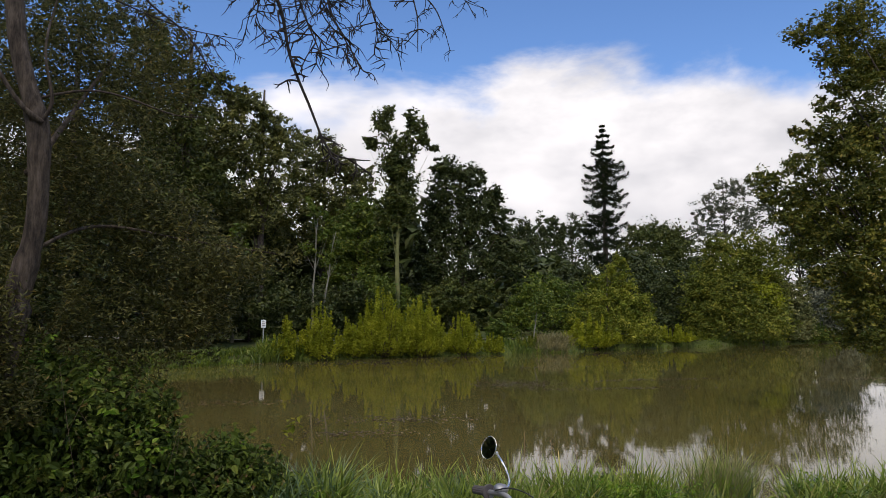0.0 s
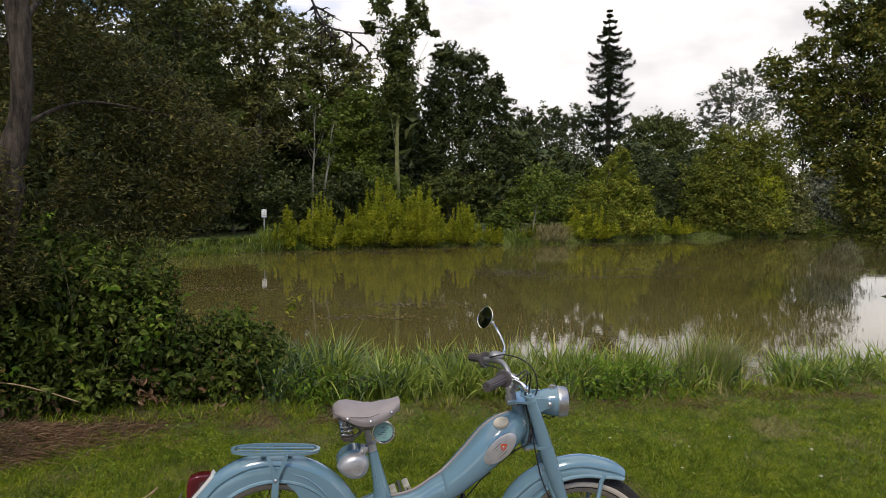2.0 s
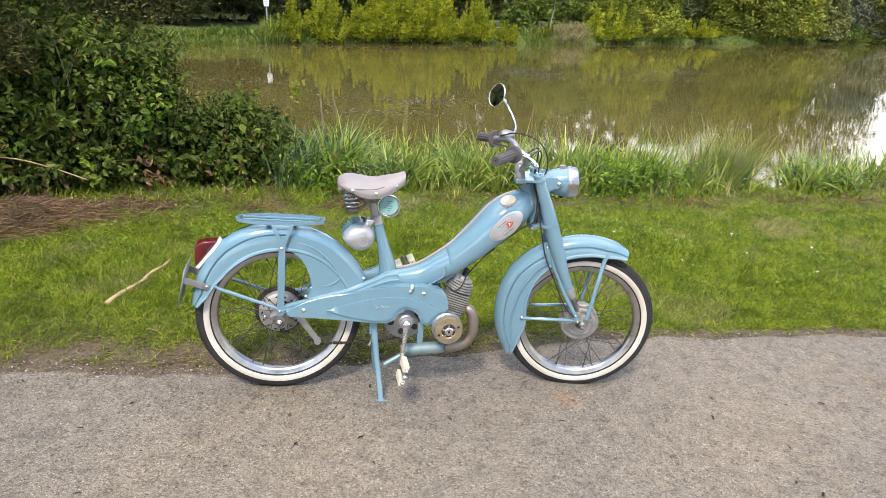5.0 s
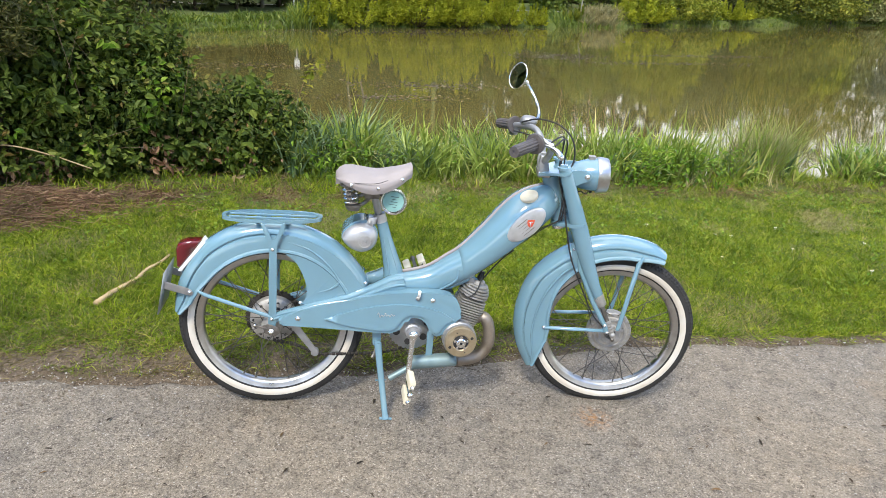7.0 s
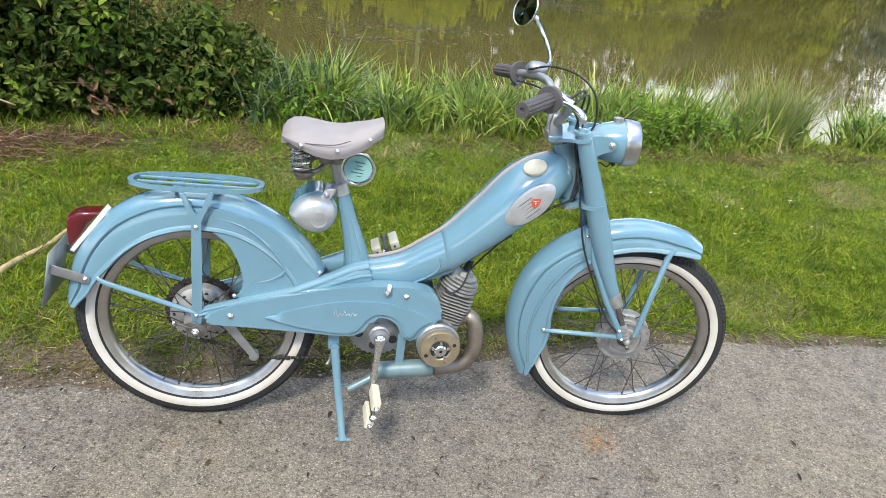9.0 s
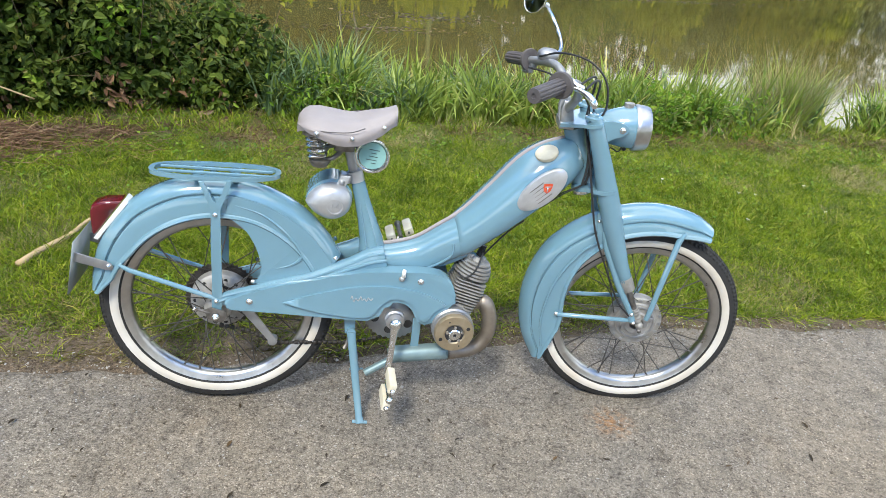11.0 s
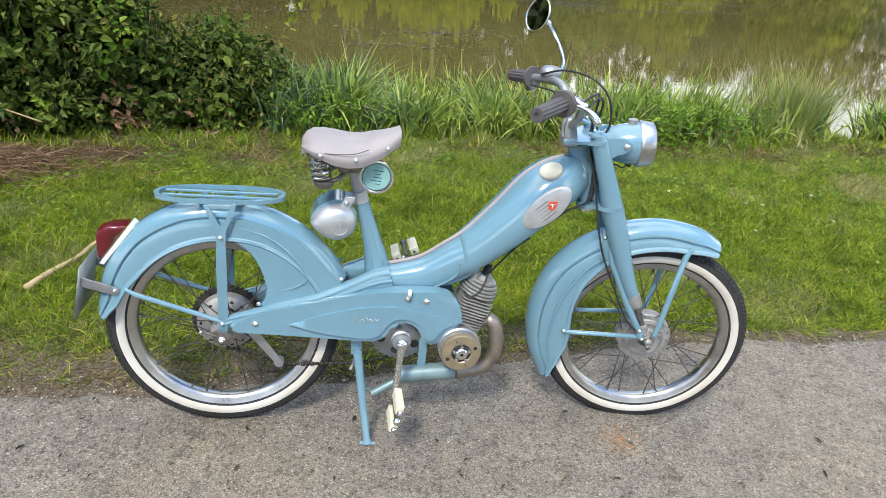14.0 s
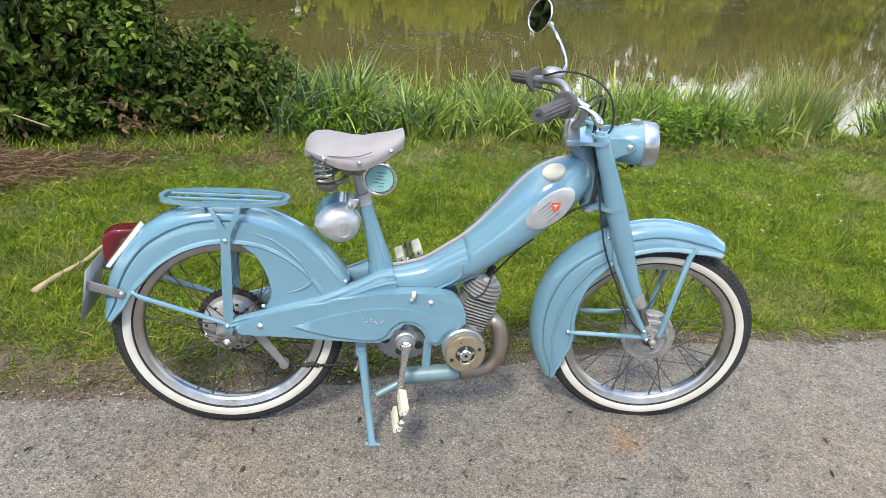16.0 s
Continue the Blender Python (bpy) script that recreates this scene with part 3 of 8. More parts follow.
tree("broad_tree", 10.6, 55.0, [(-0.7, -0.7, 13.3, 2.1, 1.7, 1.8), (-1.2, 0.0, 14.8, 1.4, 1.2, 1.0), (1.3, 0.4, 14.1, 1.1, 0.9, 0.8), (2.7, -0.2, 12.6, 1.0, 0.8, 1.0), (1.8, 0.3, 11.4, 1.8, 1.5, 1.8), (3.5, -0.4, 10.2, 1.0, 0.8, 1.1), (-0.7, 0.0, 9.8, 2.8, 2.2, 2.4), (3.2, 0.6, 7.9, 1.8, 1.4, 1.8), (-2.2, -0.3, 11.3, 1.5, 1.2, 2.4), (0.2, 0.6, 6.4, 3.2, 2.6, 2.4), (4.5, -0.5, 6.5, 1.4, 1.1, 1.8), (-2.7, 0.0, 7.3, 1.6, 1.3, 2.4)], 19000, 0.26, M_WOOD, "broad dark green tree with a rounded top", trunk_r=0.45)
tree("broad_tree", 1.8, 57.0, [(-0.1, -0.9, 8.9, 2.5, 2.0, 2.0), (1.1, 0.0, 7.0, 2.0, 1.6, 2.0), (-1.6, 0.7, 7.4, 2.0, 1.6, 2.5), (0.4, -0.3, 10.7, 1.8, 1.4, 1.5), (-0.5, 0.5, 5.4, 2.8, 2.2, 2.0), (1.8, -0.5, 10.2, 1.5, 1.2, 2.0)], 8500, 0.25, M_FRESH, "mid green woodland tree", trunk_r=0.3)
tree("broad_tree", -1.2, 60.0, [(-0.8, -0.9, 16.5, 2.4, 1.9, 2.0), (1.2, 0.0, 15.6, 2.2, 1.8, 1.5), (2.8, 0.6, 15.1, 1.7, 1.4, 1.3), (3.4, -0.3, 13.2, 1.7, 1.4, 1.8), (0.8, 0.5, 12.9, 3.0, 2.4, 2.5), (-1.5, -0.8, 13.4, 2.3, 1.8, 2.5), (-2.4, 0.0, 17.8, 1.8, 1.4, 1.5), (-2.7, 1.1, 10.2, 3.0, 2.4, 3.0), (0.1, -0.5, 9.8, 3.0, 2.4, 2.5)], 12500, 0.27, M_OLIVE, "tall thinly leaved woodland tree", trunk_r=0.32, inner=0.25, clump=0.4, limbs=16)
tree("broad_tree", -5.9, 52.0, [(-1.2, -0.6, 18.1, 1.6, 1.3, 1.6), (0.6, 0.0, 17.0, 1.6, 1.3, 1.4), (-2.1, 0.5, 19.4, 1.4, 1.1, 1.0), (-3.2, -0.2, 19.8, 1.2, 1.0, 1.2), (1.5, 0.3, 15.4, 1.6, 1.3, 1.6), (-1.1, -0.9, 14.4, 2.4, 1.9, 2.4), (-3.7, 0.0, 15.7, 2.4, 1.9, 3.2), (1.6, 0.7, 12.2, 2.0, 1.6, 2.0), (-1.4, -0.5, 10.3, 2.8, 2.2, 2.4)], 15000, 0.26, M_OLIVE, "tall thinly leaved woodland tree", trunk_r=0.4, inner=0.3, clump=0.4, limbs=16)
tree("broad_tree", -10.3, 46.0, [(-1.5, -0.5, 19.6, 1.5, 1.2, 1.2), (0.1, 0.0, 18.1, 1.5, 1.2, 1.5), (-3.1, 0.5, 21.6, 1.5, 1.2, 1.5), (-0.6, -0.4, 14.8, 2.4, 1.9, 2.4), (-4.0, 0.4, 17.5, 2.4, 1.9, 3.0), (-1.8, -1.1, 10.0, 3.0, 2.4, 2.7), (1.1, 0.0, 10.9, 1.8, 1.4, 2.1)], 11000, 0.28, M_OAK, "tall dark woodland tree", trunk_r=0.45, inner=0.3)
tree("broad_tree", -15.5, 40.0, [(0.6, -1.0, 18.9, 2.7, 2.2, 2.7), (-2.6, 0.0, 19.4, 3.0, 2.4, 3.3), (-1.0, 1.2, 13.9, 3.3, 2.6, 3.0), (-4.0, -0.5, 12.0, 3.0, 2.4, 3.6), (1.7, 0.6, 9.2, 3.6, 2.9, 3.3), (-2.5, -1.2, 7.0, 3.3, 2.6, 3.3)], 7000, 0.3, M_WOOD, "tall dark woodland tree", trunk_r=0.45)
tree("woodland_tree", *farther(1.45, 24.5, 76.0, [(0.2, -0.6, 12.5, 1.7, 1.3, 1.3), (-0.9, 0.0, 11.1, 1.8, 1.5, 1.4), (1.6, 0.6, 11.5, 1.7, 1.3, 1.4), (-0.2, -0.6, 8.7, 3.1, 2.5, 2.5)]), 4200, 0.39, M_WOOD, "dark woodland tree in the distance", trunk_r=0.3)
tree("woodland_tree", *farther(1.45, 29.4, 80.0, [(0.0, -0.6, 13.2, 1.8, 1.4, 1.3), (1.3, 0.0, 12.0, 2.1, 1.7, 1.4), (-0.9, 0.6, 11.6, 1.6, 1.3, 1.6), (0.5, -0.7, 9.1, 3.7, 2.9, 2.9), (2.4, 0.2, 11.0, 1.3, 1.0, 1.6)]), 4200, 0.39, M_WOOD, "dark woodland tree in the distance", trunk_r=0.3)
tree("woodland_tree", *farther(1.45, 20.7, 72.0, [(-0.4, -0.6, 10.8, 1.5, 1.2, 1.8), (0.4, 0.0, 8.9, 2.1, 1.7, 2.5), (-1.2, 0.9, 8.0, 2.4, 1.9, 2.8)]), 4200, 0.39, M_WOOD, "dark woodland tree in the distance", trunk_r=0.3)
tree("woodland_tree", 63.9, 84.0, [(-1.1, -1.6, 12.8, 4.5, 3.6, 4.5), (3.3, 0.0, 12.0, 5.4, 4.3, 4.5), (0.3, -1.3, 6.4, 7.2, 5.8, 5.4)], 6000, 0.36, M_WOOD, "dark woodland tree in the distance", trunk_r=0.3)
tree("thicket", -1.3, 49.0, [(-0.0, -0.7, 2.0, 2.0, 1.6, 1.6), (-1.7, 0.0, 2.8, 1.8, 1.4, 2.0), (1.6, 0.6, 2.0, 1.8, 1.4, 1.4), (2.5, -0.3, 3.2, 1.6, 1.3, 1.2)], 5200, 0.24, M_WOOD, "dense shaded woodland undergrowth", trunk_r=0.08)
tree("thicket", 2.9, 51.0, [(-0.0, -0.8, 3.8, 2.2, 1.8, 1.4), (1.3, 0.0, 2.9, 2.0, 1.6, 1.8), (-0.9, 0.7, 2.6, 2.0, 1.6, 1.5), (2.6, -0.4, 2.0, 2.0, 1.6, 1.5)], 5200, 0.24, M_FRESH, "leafy green undergrowth behind the shore bushes", trunk_r=0.08)
tree("thicket", 9.2, 51.0, [(-0.5, -0.7, 3.4, 2.0, 1.6, 1.4), (1.8, 0.0, 2.2, 1.8, 1.5, 1.4), (-1.8, 0.6, 2.0, 1.6, 1.3, 1.4), (2.3, -0.2, 3.8, 1.2, 1.0, 1.2)], 5200, 0.24, M_OAK, "dense shaded woodland undergrowth", trunk_r=0.08)
tree("thicket", -5.7, 45.0, [(-0.0, -1.0, 2.7, 2.8, 2.2, 2.0), (-1.8, 0.0, 1.9, 2.0, 1.6, 1.8), (1.1, 0.7, 1.5, 2.0, 1.6, 1.6), (-1.2, -0.4, 4.2, 2.4, 1.9, 2.0)], 6000, 0.24, M_WOOD, "dense shaded woodland undergrowth", trunk_r=0.08)
tree("thicket", 32.4, 60.0, [(0.0, -0.9, 2.2, 2.4, 1.9, 2.4), (-0.6, 0.0, 0.5, 3.0, 2.4, 1.6), (0.7, 0.8, 4.4, 2.2, 1.7, 2.4)], 3600, 0.26, M_WOOD, "dense shaded woodland undergrowth", trunk_r=0.08)
tree("bush", 11.8, 45.6, [(-0.0, -0.3, 1.3, 0.9, 0.7, 0.6), (-0.4, 0.0, 0.8, 0.8, 0.6, 0.6)], 1500, 0.2, M_FRESH, "rounded green bush beside the far path", trunk_r=0.05, category='bush')
# slim young trees at the edge of the wood
for x, y, h, dx in ((-1.65, 47.6, 9.5, 0.3), (-0.95, 47.9, 8.6, 0.9), (14.4, 46.2, 3.6, 0.5), (-6.7, 44.5, 7.0, 0.3)):
    tree("young_tree", x, y, [(dx, 0, h, 0.9, 0.8, 1.1), (dx + 0.5, 0.2, h * 0.82, 0.7, 0.7, 0.7), (dx - 0.6, -0.2, h * 0.72, 0.7, 0.7, 0.6)], 700, 0.22, M_FRESH, "slim young tree with a pale stem", trunk_h=h * 0.95, trunk_r=0.11 if h > 5 else 0.06, bark=M_PALE, lean=(dx, 0), limbs=6)
# dense edge of the wood behind all of them
n = 60000
bx = rng.uniform(-75, 125, n)
by = np.interp(bx, [-75, -30, -10, 10, 40, 60, 125], [20, 42, 64, 74, 92, 94, 92]) + rng.normal(size=n) * 2.0
bz = rng.random(n) ** 0.8 * (8.0 + 2.5 * np.sin(bx * 0.33) + 1.5 * np.sin(bx * 0.9 + 1) + 4.0 * smooth01((14 - bx) / 8) + 3.0 * smooth01((-2 - bx) / 8)) * (1 - 0.38 * smooth01((bx - 50) / 8))
tagged(leaf_cloud("woodland_edge", np.stack([bx, by, bz + 0.3], 1), rng.uniform(1.0, 2.2, n), M_WOOD), "dense dark edge of the wood", "wood", kind="stuff")
# undergrowth that closes the wood
for i, (x, y, h, w, m) in enumerate([(-20, 36, 6, 6, M_WOOD), (-30, 28, 9, 8, M_WOOD), (4, 58, 7, 4.5, M_WOOD), (24, 67, 8, 5, M_WOOD), (29, 69, 8, 5, M_WOOD), (33, 65, 8, 5.5, M_WOOD), (40, 68, 9.0, 5, M_WOOD), (45, 70, 8.0, 5, M_WOOD), (36, 78, 10.5, 5, M_WOOD), (47, 78, 12, 5, M_WOOD), (53, 80, 10, 6, M_WOOD), (62, 74, 2.6, 4, M_WOOD), (74, 76, 2.6, 5, M_WOOD), (27.5, 66, 6, 5, M_WOOD), (21, 64, 6, 5, M_WOOD), (8, 60, 5, 5, M_WOOD), (-1, 56, 5, 5, M_WOOD), (-11, 38, 9, 4.6, M_WOOD), (-8.0, 43, 8, 4.0, M_WOOD), (-9.5, 39, 4.5, 3.6, M_WOOD), (-13, 31, 6, 4, M_WOOD), (-16, 23, 8, 5, M_OAK), (-20, 12, 9, 6, M_OAK)]):
    tree("thicket", x, y, dome(0, h * 0.45, w, h * 0.55, 9, 90 + i), 5200, 0.32, m, "dense shaded woodland undergrowth", h * 0.5, 0.1, category="thicket", limbs=5, inner=0.2)


def conifer(x, y, h):
    root = new("conifer")
    root.location = (x, y, float(ground_z(x, y)) - 0.05)
    tagged(root, "tall dark spruce with drooping tiers of branches", "tree")
    bm = bmesh.new()
    tube(bm, [(0, 0, 0), (0.05, 0, h * 0.5), (-0.05, 0, h * 0.85), (0, 0, h)], [0.42, 0.3, 0.12, 0.02], 8)
    pts = []
    z, i = h - 0.25, 0
    while z > h * 0.3:
        tier = float(np.interp(h - z, [0, 1.2, 4, 6.5, 9.5, 12, 20], [0.18, 0.75, 2.0, 2.8, 3.6, 3.2, 3.4]))
        for b in range(6):
            i += 1
            reach = tier * rng.uniform(0.45, 1.25)
            a = i * 2.4 + rng.uniform(-0.4, 0.4)
            n = int(26 + 46 * reach)
            s = rng.random(n) ** 0.75
            fall = -0.3 * reach * np.sin(s * 2.2) + 0.12 * reach * s ** 3
            w = rng.normal(size=n) * (0.05 + 0.1 * reach * (1 - 0.6 * s))
            hang = -np.abs(rng.normal(size=n)) * (0.14 + 0.4 * s * (1.2 - s)) * min(1.0, 0.35 * tier)
            pts.append(np.stack([np.cos(a) * reach * s - np.sin(a) * w, np.sin(a) * reach * s + np.cos(a) * w, z + fall + hang], 1))
            e = (math.cos(a) * reach, math.sin(a) * reach, z - 0.13 * reach)
            tube(bm, [(0, 0, z), (e[0] * 0.5, e[1] * 0.5, z - 0.27 * reach), e], [0.05, 0.035, 0.01], 4)
        z -= rng.uniform(0.6, 1.3) * (0.55 + 0.16 * tier)
    child(bm_obj("trunk", bm, M_BARK), root)
    p = np.concatenate(pts)
    child(leaf_cloud("crown", p, rng.uniform(0.28, 0.58, len(p)), M_CONIFER, width=0.24, droop=-0.7), root)


conifer(35.9, 85.0, 28.3)


# oak whose low boughs hang in from the side of the near bank
OAK_UPPER = [(-2.47, -0.2, 8.02, 0.6, 0.48, 0.34), (-3.27, 0.0, 7.94, 0.38, 0.3, 0.24), (-1.89, 0.2, 8.57, 0.6, 0.48, 0.34), (-2.58, -0.1, 7.39, 0.46, 0.37, 0.3), (-1.64, 0.1, 7.45, 0.6, 0.48, 0.5), (-2.29, -0.2, 6.79, 0.5, 0.4, 0.3), (-2.84, 0.0, 6.39, 0.28, 0.22, 0.22), (-1.94, 0.2, 6.07, 0.6, 0.48, 0.44), (-3.14, -0.1, 5.83, 0.4, 0.32, 0.22), (-3.53, 0.0, 5.81, 0.18, 0.14, 0.12), (-2.52, -0.2, 5.37, 0.6, 0.48, 0.3), (-3.44, 0.0, 5.16, 0.46, 0.37, 0.26), (-4.16, 0.1, 4.84, 0.34, 0.27, 0.26), (-4.31, -0.0, 4.42, 0.26, 0.21, 0.18)]
OAK_LOWER = [(-3.22, 0.1, 4.51, 0.6, 0.48, 0.34), (-2.05, -0.2, 4.61, 0.6, 0.48, 0.5), (-3.77, 0.0, 3.97, 0.44, 0.35, 0.26), (-2.89, 0.2, 3.76, 0.6, 0.48, 0.36), (-1.86, -0.1, 3.54, 0.6, 0.48, 0.5), (-3.42, 0.1, 3.4, 0.4, 0.32, 0.24), (-2.55, -0.2, 2.95, 0.56, 0.45, 0.36), (-3.2, 0.0, 2.82, 0.36, 0.29, 0.22), (-2.01, 0.2, 2.37, 0.5, 0.4, 0.44), (-2.67, -0.1, 2.19, 0.44, 0.35, 0.34), (-2.51, 0.1, 1.68, 0.34, 0.27, 0.24), (-2.01, -0.1, 1.57, 0.4, 0.32, 0.3), (-0.39, 0.0, 5.15, 1.2, 0.96, 2.6), (-0.79, 0.3, 2.03, 0.7, 0.56, 0.7)]
OAK_INNER = [(-1.2, 0.5, 7.6, 0.9, 0.7, 0.9), (-1.1, 0.4, 5.9, 1.1, 0.8, 0.9), (-1.6, 0.5, 4.6, 1.2, 0.8, 0.8), (-1.9, 0.5, 3.6, 1.2, 0.8, 0.7), (-1.6, 0.4, 2.7, 0.9, 0.7, 0.6), (-2.9, 0.4, 4.4, 0.8, 0.6, 0.6), (-2.2, 0.4, 5.6, 0.8, 0.6, 0.5)]
tree("oak_tree", 13.1, 10.0, [(x, y, z, 1.12 * rx, 1.12 * ry, 1.15 * rz) for x, y, z, rx, ry, rz in OAK_UPPER + OAK_LOWER] + OAK_INNER, 36000, 0.08, M_OAKN, "oak with low boughs hanging over the water", trunk_r=0.26, limbs=16, clump=0.7, inner=0.1, knot=26)
# unseen trees added round the clearing, to darken mirror, chrome and light from behind
for i, (x, y, h, w) in enumerate([(-11, -2, 9, 4.5), (-9, -10, 10, 5), (-1, -19, 11, 6), (11, -18, 11, 6), (22, -9, 10, 5), (-15, 4.5, 11, 5.5), (-17, 9, 11, 5.5), (-13, 1, 9, 4)]):
    tree("woodland_tree", x, y, dome(0, h * 0.55, w, h * 0.5, 9, 160 + i), 2200, 0.6, M_WOOD, "unseen leafy tree, added for reflections and shade", h * 0.6, 0.25)

# ---- moped ----
M_PAINT = solid("sky_blue_enamel", (0.138, 0.25, 0.315), (0.155, 0.275, 0.342), 0.13, scale=6, coat=1.0, bumpy=0.012, fine=40)
M_PAINT.node_tree.nodes["Principled BSDF"].inputs["Coat Roughness"].default_value = 0.035
M_CHROME = solid("chrome", (0.7, 0.7, 0.7), (0.8, 0.8, 0.8), 0.16, 1.0, scale=30, rough_b=0.3)
M_ALU = solid("dull_aluminium", (0.3, 0.3, 0.31), (0.44, 0.44, 0.45), 0.4, 0.8, scale=25, bumpy=0.15)
M_RIM = solid("tarnished_chrome", (0.4, 0.39, 0.38), (0.6, 0.59, 0.58), 0.26, 1.0, scale=18, rough_b=0.4, bumpy=0.05)
M_SILVER = solid("silver_paint", (0.44, 0.44, 0.45), (0.56, 0.56, 0.57), 0.32, 0.6, scale=25, bumpy=0.05)
M_STEEL = solid("greasy_steel", (0.1, 0.09, 0.08), (0.26, 0.24, 0.22), 0.45, 0.8, scale=40, bumpy=0.2)
M_SPOKE = solid("tarnished_spoke", (0.05, 0.047, 0.044), (0.12, 0.11, 0.1), 0.5, 0.5, scale=60)
M_GREASE = solid("oily_iron", (0.022, 0.019, 0.017), (0.06, 0.052, 0.045), 0.55, 0.3, scale=60, bumpy=0.3)
M_CASTING = solid("cast_alloy", (0.28, 0.27, 0.255), (0.44, 0.425, 0.4), 0.5, 0.55, scale=35, bumpy=0.3)
M_RUBBER = solid("tyre_rubber", (0.013, 0.012, 0.012), (0.028, 0.027, 0.026), 0.7, scale=15, bumpy=0.2)
M_WALL = solid("white_sidewall", (0.5, 0.44, 0.36), (0.62, 0.59, 0.54), 0.6, scale=7, bumpy=0.1)
M_GRIP = solid("grey_grip_rubber", (0.06, 0.052, 0.052), (0.11, 0.098, 0.098), 0.5, scale=30, bumpy=0.2)
M_SEAT = solid("pale_grey_leather", (0.27, 0.238, 0.232), (0.33, 0.295, 0.29), 0.6, scale=9, bumpy=0.25, fine=160)
M_CREAM = solid("cream_rubber", (0.54, 0.48, 0.35), (0.68, 0.63, 0.5), 0.6, scale=22, bumpy=0.2)
M_TAIL = solid("red_lamp_glass", (0.085, 0.004, 0.008), (0.13, 0.007, 0.012), 0.12, scale=10, coat=0.6)
M_EMBLEM = solid("red_enamel", (0.55, 0.07, 0.03), (0.68, 0.12, 0.05), 0.3, scale=40)
M_BRONZE = solid("bronzed_drum", (0.3, 0.235, 0.15), (0.42, 0.345, 0.235), 0.42, 0.7, scale=30, bumpy=0.15)
M_EXHAUST = solid("heat_browned_steel", (0.2, 0.165, 0.13), (0.36, 0.31, 0.26), 0.4, 0.8, scale=14, bumpy=0.15)
M_SILENCER = solid("faded_blue_silencer", (0.14, 0.21, 0.225), (0.25, 0.33, 0.34), 0.35, 0.3, scale=8, bumpy=0.1)
M_BLACK = solid("black_cable_and_hole_shade", (0.012, 0.012, 0.013), (0.025, 0.025, 0.027), 0.45, scale=30)
M_TEAL = solid("teal_paper", (0.19, 0.36, 0.34), (0.24, 0.43, 0.41), 0.6, scale=30)
M_INK = solid("dark_ink", (0.05, 0.09, 0.09), (0.07, 0.11, 0.11), 0.7, scale=30)
M_WHITE = solid("white_paint", (0.74, 0.73, 0.7), (0.82, 0.81, 0.79), 0.45, scale=30)
M_PLATE = solid("grey_plate_back", (0.2, 0.225, 0.225), (0.29, 0.315, 0.31), 0.45, 0.4, scale=14)
M_MIRROR, _t, _p = nmat("mirror_glass")
_p.inputs["Base Color"].default_value, _p.inputs["Metallic"].default_value, _p.inputs["Roughness"].default_value = (0.8, 0.82, 0.82, 1), 1.0, 0.03
M_LENS, _t, _p = nmat("lamp_lens")
_p.inputs["Base Color"].default_value, _p.inputs["Roughness"].default_value, _p.inputs["Transmission Weight"].default_value = (0.92, 0.94, 0.94, 1), 0.12, 0.8

moped = new("moped")
moped.matrix_world = pose(-0.0293, -0.0082, -0.037, -1.3, 4.45, 3.08)
tagged(moped, "sky-blue vintage moped with whitewall tyres on its stand", "moped")
# the fork, its wheel and the bars are turned towards the rider's right
AXIS = Vector((0.93, 0, 0.75))
TURNED = Matrix.Translation(AXIS) @ pose(0, 0, 0, 0, -23, 0) @ pose(0, 0, 0, 0, 0, -11) @ pose(0, 0, 0, 0, 23, 0) @ Matrix.Translation(-AXIS)


def part(name, bm, material, parent, label="", turn=False, flat=35):
    bmesh.ops.remove_doubles(bm, verts=bm.verts, dist=1e-5)
    bmesh.ops.recalc_face_normals(bm, faces=bm.faces)
    for e in bm.edges:
        if len(e.link_faces) == 2 and e.calc_face_angle(0) > radians(flat):
            e.smooth = False
    ob = bm_obj(name, bm, material)
    ob.parent = parent
    if turn:
        ob.matrix_local = TURNED
    if label:
        ob["label"] = label
    return ob


def revolve(bm, profile, centre, segs=64, axis="Y", closed=True):
    """Turns a profile of (radius, along) round an axis through centre."""
    cx, cy, cz = centre
    rings = []
    for i in range(segs):
        a = 2 * math.pi * i / segs
        ring = []
        for r, s in profile:
            u, v = r * math.cos(a), r * math.sin(a)
            ring.append(bm.verts.new((cx + u, cy + s, cz + v) if axis == "Y" else (cx + s, cy + u, cz + v) if axis == "X" else (cx + u, cy + v, cz + s)))
        rings.append(ring)
    n = len(profile)
    for i in range(segs):
        p, q = rings[i], rings[(i + 1) % segs]
        for k in range(n if closed else n - 1):
            try:
                bm.faces.new((p[k], p[(k + 1) % n], q[(k + 1) % n], q[k]))
            except ValueError:
                pass


def slab(bm, poly, y0, y1, edge=0.0):
    """An upright plate from an (x, z) outline between y0 and y1, its outer rim bevelled."""
    a = [bm.verts.new((x, y0, z)) for x, z in poly]
    b = [bm.verts.new((x, y1, z)) for x, z in poly]
    n = len(poly)
    f = [bm.faces.new(a), bm.faces.new(b[::-1])]
    for i in range(n):
        f.append(bm.faces.new((a[i], b[i], b[(i + 1) % n], a[(i + 1) % n])))
    if edge:
        rim = [e for e in bm.edges if all(v in a for v in e.verts)] + [e for e in bm.edges if all(v in b for v in e.verts)]
        bmesh.ops.bevel(bm, geom=rim, offset=edge, segments=3, profile=0.5, affect="EDGES")


